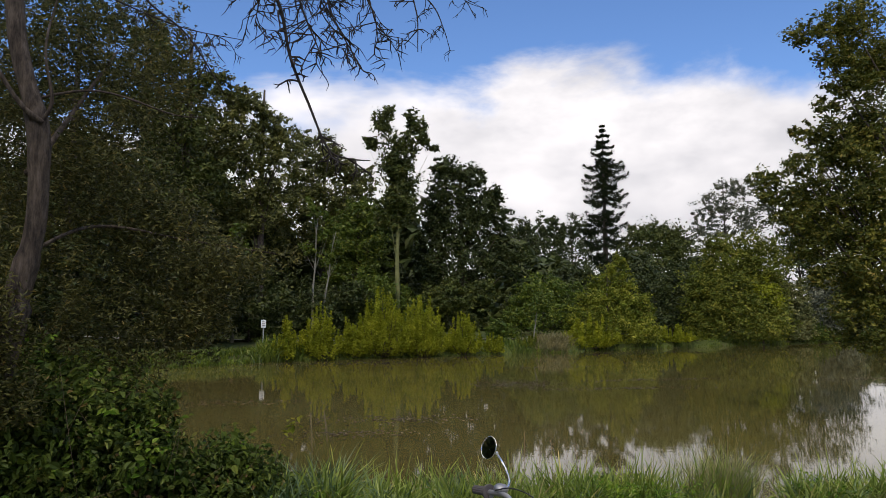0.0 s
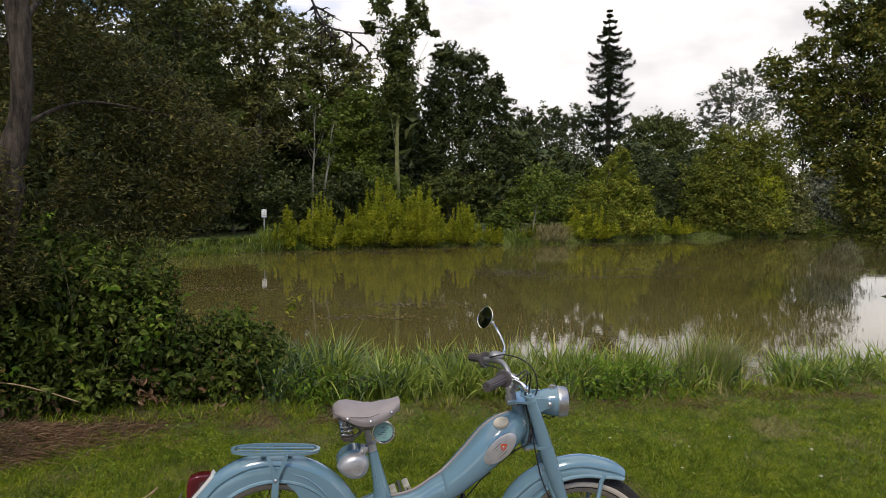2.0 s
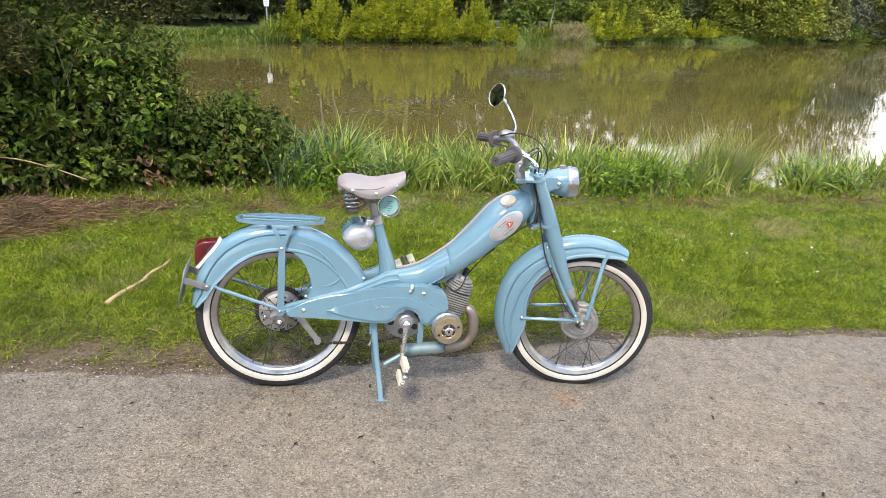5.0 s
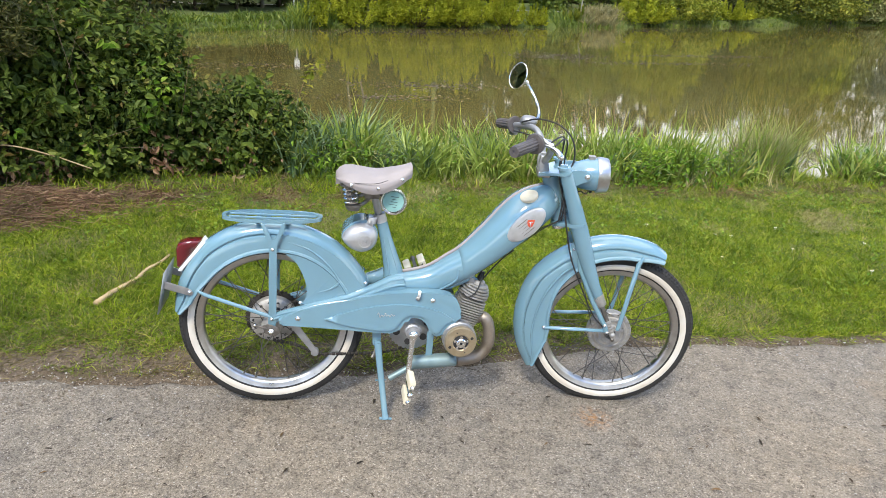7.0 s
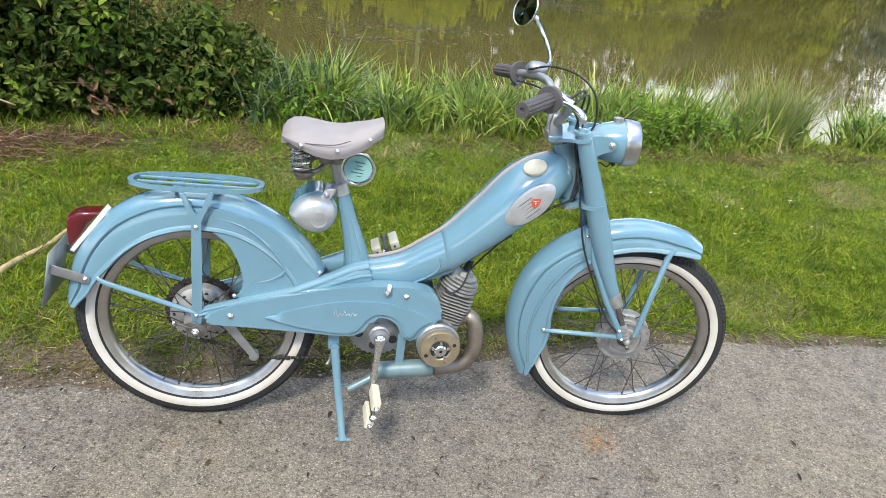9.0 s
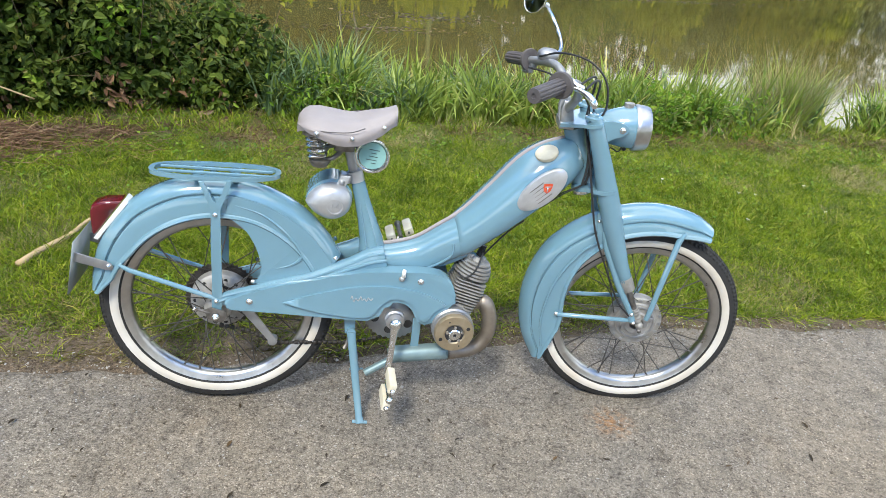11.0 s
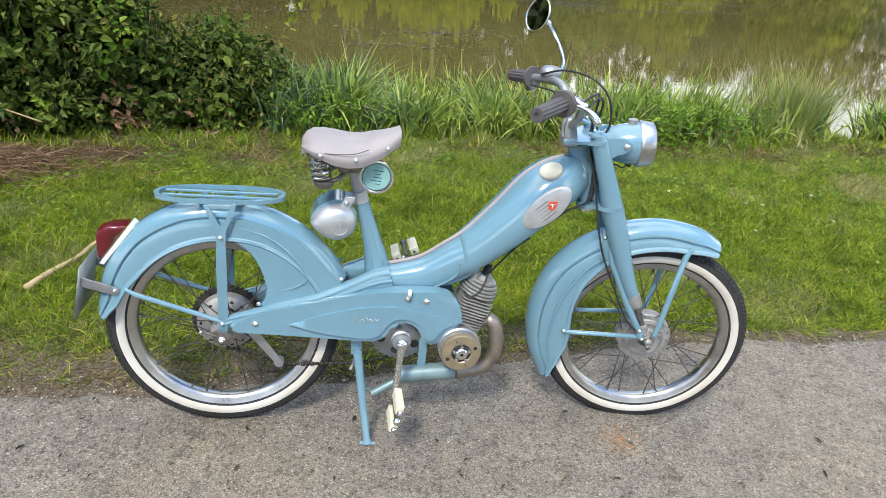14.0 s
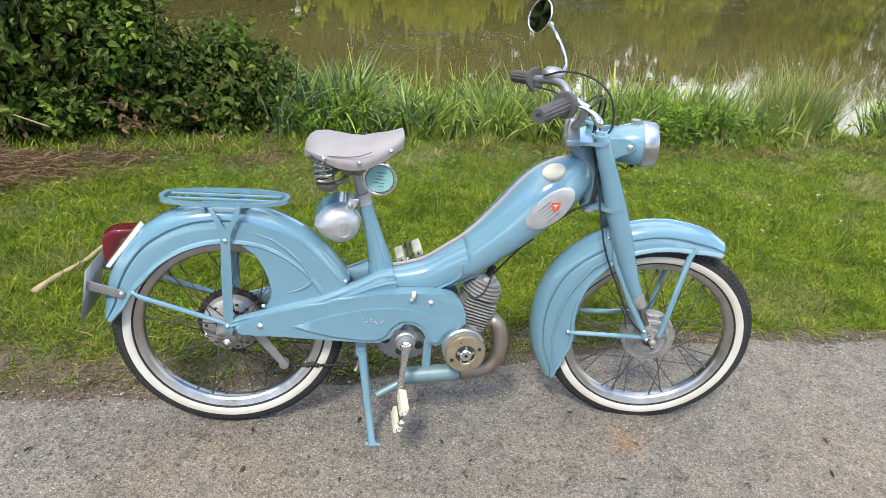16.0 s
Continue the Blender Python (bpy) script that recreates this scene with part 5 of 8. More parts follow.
bm = bmesh.new()
beam_shell(bm, 0, 1, 0.0)
frame_beam = part("frame_beam", bm, M_PAINT, moped, "swept pressed-steel frame beam in sky-blue enamel")
bm = bmesh.new()
beam_shell(bm, 0.47, 0.985, 0.0035, 30)
fuel_tank = part("fuel_tank", bm, M_PAINT, moped, "sky-blue fuel tank built into the beam", flat=60)
bm = bmesh.new()
tube(bm, [beam_point(0.14 + 0.78 * i / 40, math.pi / 2, 0.004) for i in range(41)], 0.0055, 8)
part("seam_strip", bm, M_SEAT, fuel_tank, "pale grey beading along the tank top")
for s in (-1, 1):
    bm = bmesh.new()
    loop = [(0.16, 0.42), (0.165, -0.3), (0.2, -0.55), (0.27, -0.62), (0.34, -0.6), (0.4, -0.55), (0.44, -0.3), (0.45, 0.1)]
    tube(bm, spline([beam_point(u, (v if s > 0 else math.pi - v), 0.0005) for u, v in loop], 6), 0.0034, 6)
    part("pressed_bead", bm, M_PAINT, frame_beam)
    # badge
    bc = beam_point(0.735, (-0.04 if s > 0 else math.pi + 0.04), 0.0035)
    bm = bmesh.new()
    d1, d2, no = Vector((0.7, s * 0.06, 0.71)).normalized(), Vector((-0.7, -s * 0.05, 0.7)).normalized(), Vector((0, s, 0))
    loops = []
    for sc, lift in ((1.0, -0.006), (1.0, 0.001), (0.94, 0.0045), (0.72, 0.0065), (0.4, 0.0078), (0.02, 0.008)):
        loops.append([bm.verts.new(bc + d1 * 0.077 * sc * math.cos(a) * (1 + 0.08 * math.sin(a)) + d2 * 0.037 * sc * math.sin(a) + no * lift) for a in (2 * math.pi * k / 36 for k in range(36))])
    for p, q in zip(loops, loops[1:]):
        for k in range(36):
            bm.faces.new((p[k], p[(k + 1) % 36], q[(k + 1) % 36], q[k]))
    bm.faces.new(loops[-1])
    badge = part("badge", bm, M_SILVER, fuel_tank, "oval silver tank badge with grooves")
    for j in (-2, -1, 0, 1, 2):
        bm = bmesh.new()
        ln = 0.066 * math.sqrt(1 - (j / 3.1) ** 2)
        tube(bm, [bc + d2 * 0.0095 * j + d1 * (-ln) + no * 0.0035, bc + d2 * 0.0095 * j + d1 * (-ln * 0.4) + no * 0.0068, bc + d2 * 0.0095 * j + d1 * (0.3 * ln) + no * 0.0074], 0.0012, 5)
        part("groove_line", bm, M_STEEL, badge)
    bm = bmesh.new()
    ec = bc + d1 * 0.014 + no * 0.0085
    slab(bm, [(ec.x + q[0], ec.z + q[1]) for q in ((0.72 * qa, 0.72 * qb) for qa, qb in ((-0.015, 0.016), (0.017, 0.019), (0.016, 0.004), (0.009, -0.012), (-0.002, -0.018), (-0.012, -0.01), (-0.016, 0.004)))], ec.y - 0.001, ec.y + 0.001)
    emblem = part("emblem", bm, M_EMBLEM, badge, "small orange-red emblem")
    bm = bmesh.new()
    box(bm, ec + Vector((0, s * 0.0015, 0.0045)), (0.015, 0.001, 0.0026), Matrix.Rotation(-0.1, 4, "Y"))
    box(bm, ec + Vector((0, s * 0.0015, -0.003)), (0.003, 0.001, 0.012))
    part("crossbar", bm, M_SILVER, emblem)
bm = bmesh.new()
cap_m = Matrix.Translation((0.82, -0.05, 0.79)) @ Matrix.Rotation(radians(20), 4, "X") @ Matrix.Rotation(radians(-24), 4, "Y")
prof = [(0.0001, 0.02), (0.016, 0.0195), (0.026, 0.0175), (0.0295, 0.014), (0.0295, 0.006), (0.027, 0.003), (0.02, -0.006), (0.0001, -0.006)]
rings = [[bm.verts.new(cap_m @ Vector((r * math.cos(a) * (1 + 0.02 * (k % 2) * (1 if r > 0.02 else 0)), r * math.sin(a), h))) for k, a in enumerate(2 * math.pi * k / 36 for k in range(36))] for r, h in prof]
for p, q in zip(rings, rings[1:]):
    for k in range(36):
        bm.faces.new((p[k], p[(k + 1) % 36], q[(k + 1) % 36], q[k]))
part("filler_cap", bm, M_CREAM, fuel_tank, "round cream filler cap")

# seat tube and saddle
bm = bmesh.new()
rings = []
for (x, z), rx, ry in (((0.398, 0.435), 0.036, 0.04), ((0.395, 0.48), 0.036, 0.04), ((0.388, 0.52), 0.03, 0.034), ((0.374, 0.57), 0.024, 0.026), ((0.357, 0.625), 0.0195, 0.02), ((0.339, 0.688), 0.0165, 0.0165)):
    rings.append([bm.verts.new((x + rx * math.cos(a), ry * math.sin(a), z + 0.25 * rx * math.cos(a))) for a in (2 * math.pi * k / 20 for k in range(20))])
for p, q in zip(rings, rings[1:]):
    for k in range(20):
        bm.faces.new((p[k], p[(k + 1) % 20], q[(k + 1) % 20], q[k]))
bm.faces.new(rings[-1])
seat_tube = part("seat_tube", bm, M_PAINT, moped)
for dx in (-0.012, 0.008):
    bm = bmesh.new()
    tube(bm, spline([(0.398 + dx * 1.6, -0.0385, 0.475), (0.39 + dx * 1.4, -0.0325, 0.52), (0.375 + dx, -0.0248, 0.57), (0.358 + dx * 0.7, -0.0192, 0.625)], 5), [0.0028] * 14 + [0.0018, 0.0008], 6)
    part("pressed_rib", bm, M_PAINT, seat_tube)
bm = bmesh.new()
tube(bm, [(0.336, 0, 0.68), (0.302, 0, 0.8)], 0.0125, 14)
part("seat_post", bm, M_ALU, moped)
bm = bmesh.new()
tube(bm, [(0.3415, 0, 0.672), (0.3325, 0, 0.7)], 0.02, 16)
box(bm, (0.31, -0.0, 0.68), (0.03, 0.03, 0.022), Matrix.Rotation(0.3, 4, "Y"), 0.003)
slab(bm, [(0.325, 0.694), (0.298, 0.69), (0.286, 0.665), (0.29, 0.645), (0.304, 0.645), (0.312, 0.67)], -0.03, -0.026, 0.001)
clamp = part("seat_clamp", bm, M_SILVER, moped)
bolt(clamp, 0.302, -0.03, 0.675, 0.008, material=M_ALU)

SADDLE = [  # x, half width, crown z, side z, flap z
    (0.186, 0.05, 0.836, 0.832, 0.824), (0.196, 0.085, 0.85, 0.842, 0.818), (0.212, 0.105, 0.858, 0.848, 0.81), (0.238, 0.115, 0.86, 0.848, 0.797), (0.268, 0.117, 0.857, 0.843, 0.783), (0.3, 0.112, 0.854, 0.838, 0.776), (0.332, 0.102, 0.855, 0.839, 0.778), (0.362, 0.088, 0.859, 0.843, 0.79), (0.39, 0.072, 0.866, 0.852, 0.814), (0.41, 0.056, 0.873, 0.863, 0.842), (0.426, 0.042, 0.88, 0.875, 0.864)]
SADDLE = [(x, w, zc - (0.013 if x < 0.35 else 0.007), zs - (0.013 if x < 0.35 else 0.007), zf + 0.013 * math.sin(math.pi * (x - 0.18) / 0.26) - 0.03 * max(0.0, (x - 0.36) / 0.064) ** 2) for x, w, zc, zs, zf in SADDLE]
bm = bmesh.new()
rings = []
for x, w, zc, zs, zf in SADDLE:
    half = [(0, zc), (0.35 * w, zc - 0.08 * (zc - zs)), (0.62 * w, zc - 0.3 * (zc - zs)), (0.84 * w, zs - 0.0), (0.95 * w, zs - 0.2 * (zs - zf)), (1.0 * w, zs - 0.5 * (zs - zf)), (0.97 * w, zf + 0.1 * (zs - zf)), (0.96 * w, zf), (0.92 * w, zf), (0.9 * w, zs - 0.4 * (zs - zf)), (0.8 * w, zs - 0.02), (0.4 * w, zc - 0.014), (0, zc - 0.014)]
    ring = [bm.verts.new((x, -y, z)) for y, z in half] + [bm.verts.new((x, y, z)) for y, z in half[-2:0:-1]]
    rings.append(ring)
m = len(rings[0])
for p, q in zip(rings, rings[1:]):
    for k in range(m):
        bm.faces.new((p[k], p[(k + 1) % m], q[(k + 1) % m], q[k]))
bm.faces.new(rings[0])
bm.faces.new(rings[-1][::-1])
bmesh.ops.subdivide_edges(bm, edges=bm.edges[:], cuts=1, smooth=0.6, use_grid_fill=True)
saddle = part("saddle", bm, M_SEAT, moped, "pale grey leather saddle with side flaps", flat=50)
for s in (-1, 1):
    for x, w, z in ((0.232, 0.1145, 0.818), (0.315, 0.107, 0.81), (0.392, 0.071, 0.834)):
        bolt(saddle, x, s * w, z, 0.0056, name="rivet")
    bm = bmesh.new()
    tube(bm, spline([(0.215, s * 0.103, 0.823), (0.26, s * 0.1155, 0.824), (0.31, s * 0.108, 0.825), (0.345, s * 0.0945, 0.834)], 6), 0.0012, 5)
    part("stitch_line", bm, M_GRIP, saddle)
    bm = bmesh.new()
    pts = [(0.239 + 0.022 * math.cos(a), s * 0.062 + 0.022 * math.sin(a), 0.742 + 0.062 * a / (2 * math.pi * 4.5)) for a in np.linspace(0, 2 * math.pi * 4.5, 82)]
    tube(bm, [Vector(p) + Vector((-0.012 * (p[2] - 0.742) / 0.062, 0, 0)) for p in pts], 0.0033, 6)
    spring = part("saddle_spring", bm, M_CHROME, saddle, "chromed coil spring")
    bm = bmesh.new()
    revolve(bm, [(0.0001, -0.012), (0.018, -0.01), (0.026, 0.002), (0.026, 0.008), (0.0001, 0.008)], (0.243, s * 0.062, 0.735), 18, "Z", closed=False)
    part("spring_cup", bm, M_STEEL, saddle)
    bm = bmesh.new()
    revolve(bm, [(0.0001, 0.0), (0.027, 0.0), (0.027, 0.014), (0.0001, 0.018)], (0.226, s * 0.062, 0.802), 18, "Z", closed=False)
    part("spring_cup", bm, M_STEEL, saddle)
bm = bmesh.new()
for s in (-1, 1):
    tube(bm, spline([(0.245, s * 0.062, 0.738), (0.275, s * 0.055, 0.745), (0.3, s * 0.04, 0.765), (0.34, s * 0.03, 0.79), (0.395, s * 0.02, 0.832)], 5), 0.006, 8)
box(bm, (0.302, 0, 0.772), (0.05, 0.1, 0.024), edge=0.004)
part("saddle_frame", bm, M_STEEL, saddle)
# disc holder under the saddle
bm = bmesh.new()
dc = (0.371, -0.052, 0.756)
revolve(bm, [(0.036, -0.004), (0.0385, -0.007), (0.0425, -0.0065), (0.0435, 0.0), (0.0425, 0.008), (0.02, 0.012), (0.0001, 0.012), (0.0001, 0.0), (0.034, 0.0)], dc, 40, closed=False)
tube(bm, [(0.371, -0.042, 0.756), (0.345, -0.02, 0.765), (0.312, -0.005, 0.765)], 0.004, 8)
holder = part("disc_holder", bm, M_CHROME, moped, "round chromed licence disc holder")
bm = bmesh.new()
revolve(bm, [(0.0001, -0.0015), (0.0335, -0.0015), (0.0335, 0.0), (0.0001, 0.0)], dc, 32, closed=False)
part("disc_face", bm, M_TEAL, holder, "teal paper disc")
for k, (dx, w) in enumerate(((0.004, 0.026), (0.003, 0.014), (0.002, 0.022), (-0.002, 0.028), (0.003, 0.012))):
    bm = bmesh.new()
    box(bm, (0.371 + dx, -0.0539, 0.772 - 0.0085 * k), (w, 0.0008, 0.0018), Matrix.Rotation(0.12, 4, "Y"))
    part("text_bar", bm, M_INK, holder)

# tool canister behind the seat tube
bm = bmesh.new()
drop = [(0.212, 0.624), (0.222, 0.648), (0.246, 0.67), (0.276, 0.681), (0.304, 0.675), (0.325, 0.655), (0.331, 0.628), (0.322, 0.6), (0.3, 0.582), (0.273, 0.578), (0.246, 0.588), (0.224, 0.606)]
shape = outline(drop + [drop[0]], 4)[:-1]
slab(bm, shape, -0.022, 0.062, 0.008)
can = part("tool_canister", bm, M_PAINT, moped, "teardrop tool canister, blue with a silver lid")
bm = bmesh.new()
cx0, cz0 = 0.276, 0.63
loops = []
for sc, y in ((1.0, -0.018), (1.005, -0.024), (0.98, -0.034), (0.9, -0.045), (0.75, -0.053), (0.5, -0.058), (0.05, -0.06)):
    loops.append([bm.verts.new((cx0 + (x - cx0) * sc * 0.985, y, cz0 - 0.006 + (z - cz0) * sc * 0.94)) for x, z in shape])
m = len(shape)
for p, q in zip(loops, loops[1:]):
    for k in range(m):
        bm.faces.new((p[k], p[(k + 1) % m], q[(k + 1) % m], q[k]))
bm.faces.new(loops[-1])
lid = part("lid", bm, M_SILVER, can, "domed silver lid", flat=60)
bm = bmesh.new()
revolve(bm, [(0.0175, -0.053), (0.0188, -0.0605), (0.0205, -0.0605), (0.0215, -0.053)], (0.287, 0, 0.618), 32)
tube(bm, [(0.278, -0.0605, 0.61), (0.281, -0.061, 0.627), (0.287, -0.061, 0.617), (0.294, -0.061, 0.627), (0.296, -0.0605, 0.61)], 0.0017, 6)
part("embossed_ring", bm, M_SILVER, can)

# side cover
bm = bmesh.new()
cover = outline([(0.03, 0.33), (0.023, 0.346), (0.036, 0.36), (0.131, 0.397), (0.244, 0.425), (0.358, 0.451), (0.476, 0.459), (0.55, 0.458), (0.6, 0.443), (0.618, 0.41), (0.626, 0.384), (0.617, 0.36), (0.593, 0.347), (0.578, 0.318), (0.56, 0.302), (0.536, 0.303), (0.521, 0.321), (0.508, 0.347), (0.487, 0.364), (0.46, 0.369), (0.438, 0.358), (0.423, 0.328), (0.404, 0.312), (0.36, 0.311), (0.307, 0.314), (0.16, 0.324), (0.06, 0.329), (0.03, 0.33)], 4)[:-1]
slab(bm, cover, -0.05, -0.092, 0.007)
side_cover = part("side_cover", bm, M_PAINT, moped, "long pressed side cover in sky-blue enamel", flat=40)
bm = bmesh.new()
ridge = outline([(0.168, 0.358), (0.235, 0.383), (0.303, 0.402), (0.36, 0.413), (0.419, 0.417), (0.479, 0.413), (0.541, 0.398), (0.6, 0.368), (0.583, 0.358), (0.566, 0.342), (0.554, 0.318), (0.54, 0.314), (0.53, 0.33), (0.515, 0.358), (0.49, 0.376), (0.46, 0.381), (0.431, 0.372), (0.412, 0.342), (0.396, 0.325), (0.35, 0.322), (0.26, 0.334), (0.168, 0.358)], 4)[:-1]
slab(bm, ridge, -0.09, -0.0985, 0.002)
part("raised_panel", bm, M_PAINT, side_cover, flat=40)
bm = bmesh.new()
tube(bm, [(0.342 + 0.0011 * k, -0.0987, 0.378 + 0.0032 * math.sin(k * 0.62) + 0.0016 * math.sin(k * 0.27 + 1) + (0.005 * math.sin(k * 0.62) if k < 11 else 0.0) + (0.0045 if 22 < k < 26 or 39 < k < 43 else 0.0)) for k in range(54)], 0.00105, 5)
part("script_bar", bm, M_SILVER, side_cover, "small silver-white name script as a plain bar")
bolt(side_cover, 0.084, -0.092, 0.357, 0.0085)
bolt(side_cover, 0.523, -0.092, 0.434, 0.0085)
bolt(side_cover, 0.472, -0.092, 0.44, 0.008, material=M_ALU)
bm = bmesh.new()
tube(bm, [(0.471, -0.099, 0.441), (0.474, -0.104, 0.454)], 0.004, 10)
tube(bm, [(0.474, -0.104, 0.452), (0.4745, -0.105, 0.472)], [0.0055, 0.005], 10)
part("lever_knob", bm, M_WHITE, side_cover, "small white lever knob")
bm = bmesh.new()
slab(bm, cover, 0.05, 0.075, 0.006)
part("far_cover", bm, M_PAINT, moped)

# engine
eng = Matrix.Translation((0.665, -0.012, 0.395)) @ Matrix.Rotation(radians(17), 4, "Y")
bm = bmesh.new()
tube(bm, [eng @ Vector((0, 0, -0.085)), eng @ Vector((0, 0, 0.04))], 0.031, 20)
engine = part("engine", bm, M_STEEL, moped, "small air-cooled engine with cast alloy fins")
for i in range(11):
    bm = bmesh.new()
    z = -0.068 + 0.0092 * i
    w = 0.049 - 0.0008 * abs(i - 7)
    r = bmesh.ops.create_cube(bm, size=1.0, matrix=eng @ Matrix.Translation((0, 0, z)) @ Matrix.Diagonal((2 * w, 2 * w, 0.0035, 1)))
    up = [e for v in r["verts"] for e in v.link_edges if abs((e.verts[0].co - e.verts[1].co).normalized().dot(eng.to_3x3() @ Vector((0, 0, 1)))) > 0.9]
    bmesh.ops.bevel(bm, geom=list(set(up)), offset=0.016, segments=3, profile=0.5, affect="EDGES")
    part("cooling_fin", bm, M_CASTING, engine, flat=50)
bm = bmesh.new()
for i in range(5):
    r = 0.054 - 0.0018 * i * i * 0.5
    tube(bm, [eng @ Vector((0, 0, 0.036 + 0.0095 * i)), eng @ Vector((0, 0, 0.042 + 0.0095 * i))], r, 24)
tube(bm, [eng @ Vector((0, 0, 0.03)), eng @ Vector((0, 0, 0.092))], [0.034, 0.022], 20)
tube(bm, [eng @ Vector((-0.03, -0.012, 0.07)), eng @ Vector((-0.03, -0.012, 0.095))], 0.011, 10)
part("cylinder_head", bm, M_CASTING, engine)
bm = bmesh.new()
tube(bm, [eng @ Vector((0.0, 0, 0.085)), eng @ Vector((0.0, 0, 0.1)), eng @ Vector((0.0, 0, 0.125))], [0.011, 0.011, 0.008], 10)
part("spark_plug_cap", bm, M_BLACK, engine, "black rubber spark plug cap")
bm = bmesh.new()
tube(bm, spline([eng @ Vector((0, -0.004, 0.122)), (0.69, -0.045, 0.49), (0.672, -0.062, 0.455), (0.645, -0.068, 0.44), (0.628, -0.06, 0.452)], 6), 0.0026, 6)
tube(bm, spline([(0.7, -0.02, 0.488), (0.722, -0.03, 0.525), (0.76, -0.04, 0.578), (0.79, -0.05, 0.61)], 5), 0.0026, 6)
part("ignition_cable", bm, M_BLACK, engine)
bm = bmesh.new()
box(bm, (0.655, 0, 0.49), (0.06, 0.05, 0.03), Matrix.Rotation(0.6, 4, "Y"), 0.004)
slab(bm, [(0.55, 0.455), (0.6, 0.485), (0.66, 0.515), (0.665, 0.49), (0.625, 0.47), (0.58, 0.448)], -0.03, 0.03, 0.003)
part("engine_bracket", bm, M_PAINT, moped)
bm = bmesh.new()
revolve(bm, [(0.02, -0.06), (0.052, -0.06), (0.058, -0.05), (0.058, 0.05), (0.05, 0.06), (0.02, 0.06)], (0.625, 0, 0.3), 32)
box(bm, (0.57, 0, 0.33), (0.1, 0.09, 0.08), edge=0.01)
part("crankcase", bm, M_CASTING, engine)
bm = bmesh.new()
cc = (0.625, 0, 0.3)
revolve(bm, [(0.02, -0.085), (0.055, -0.083), (0.0585, -0.087), (0.0585, -0.096), (0.054, -0.1), (0.054, -0.106), (0.058, -0.109), (0.0575, -0.114), (0.03, -0.116)], cc, 48)
drum = part("clutch_pulley", bm, M_ALU, engine)
bm = bmesh.new()
revolve(bm, [(0.026, -0.112), (0.053, -0.112), (0.054, -0.116), (0.054, -0.129), (0.052, -0.132), (0.03, -0.133), (0.026, -0.13)], cc, 48)
part("clutch_drum", bm, M_BRONZE, engine, "bronzed clutch drum")
# shade of the centre recess and holes, put in as black discs
bm = bmesh.new()
revolve(bm, [(0.0001, -0.131), (0.026, -0.131), (0.026, -0.128), (0.03, -0.128)], cc, 32, closed=False)
for k in range(4):
    a = radians(25 + 90 * k)
    revolve(bm, [(0.0001, -0.1338), (0.0052 if k % 2 == 0 else 0.002, -0.1338), (0.0052 if k % 2 == 0 else 0.002, -0.132)], (0.625 + 0.04 * math.cos(a), 0, 0.3 + 0.04 * math.sin(a)), 12, closed=False)
part("drum_recess_shade", bm, M_BLACK, engine)
bm = bmesh.new()
revolve(bm, [(0.004, -0.128), (0.0165, -0.128), (0.0165, -0.137), (0.0135, -0.14), (0.0045, -0.14)], cc, 24)
for k in range(5):
    a = radians(20 + 72 * k)
    revolve(bm, [(0.0001, -0.1375), (0.0045, -0.137), (0.005, -0.131)], (0.625 + 0.0212 * math.cos(a), 0, 0.3 + 0.0212 * math.sin(a)), 8, closed=False)
part("clutch_nut", bm, M_CHROME, engine)
# exhaust
bm = bmesh.new()
tube(bm, spline([(0.688, -0.03, 0.345), (0.72, -0.04, 0.352), (0.738, -0.048, 0.315), (0.74, -0.05, 0.26), (0.718, -0.05, 0.218), (0.675, -0.05, 0.198), (0.63, -0.05, 0.196)], 8), [0.017] * 6 + [0.0215] * 43, 16)
exhaust = part("exhaust_pipe", bm, M_EXHAUST, moped, "heat-browned curved exhaust pipe", flat=60)
bm = bmesh.new()
tube(bm, [(0.632, -0.05, 0.196), (0.628, -0.05, 0.1955), (0.47, -0.05, 0.179), (0.462, -0.05, 0.178)], [0.0215, 0.0245, 0.0245, 0.018], 20)
tube(bm, [(0.49, -0.052, 0.172), (0.46, -0.055, 0.158), (0.4, -0.06, 0.122)], [0.011, 0.011, 0.0105], 12)
part("silencer", bm, M_SILENCER, exhaust, "faded blue silencer")
bm = bmesh.new()
tube(bm, [(0.652, -0.05, 0.1975), (0.634, -0.05, 0.196)], 0.0262, 20)
part("pipe_clip", bm, M_EXHAUST, exhaust)
bm = bmesh.new()
slab(bm, [(0.522, 0.3), (0.545, 0.3), (0.545, 0.2), (0.522, 0.2)], -0.052, -0.046, 0.001)
part("silencer_hanger", bm, M_PAINT, exhaust)

# transmission
bm = bmesh.new()
pts = []
for i in range(64):
    a = 2 * math.pi * i / 64
    r = 0.084 if i % 2 else 0.0795
    pts.append((0.466 + r * math.cos(a), 0.315 + r * math.sin(a)))
slab(bm, pts, -0.049, -0.045)
ring = part("chainring", bm, M_SILVER, moped, "bare metal chainring")
# the ring is solid: black discs stand in for the dark of its windows
for k in range(6):
    bm = bmesh.new()
    a = radians(60 * k + 20)
    revolve(bm, [(0.0001, -0.0498), (0.0125, -0.0498), (0.0125, -0.047)], (0.466 + 0.055 * math.cos(a), 0, 0.315 + 0.055 * math.sin(a)), 16, closed=False)
    part("ring_window_shade", bm, M_BLACK, ring)
bm = bmesh.new()


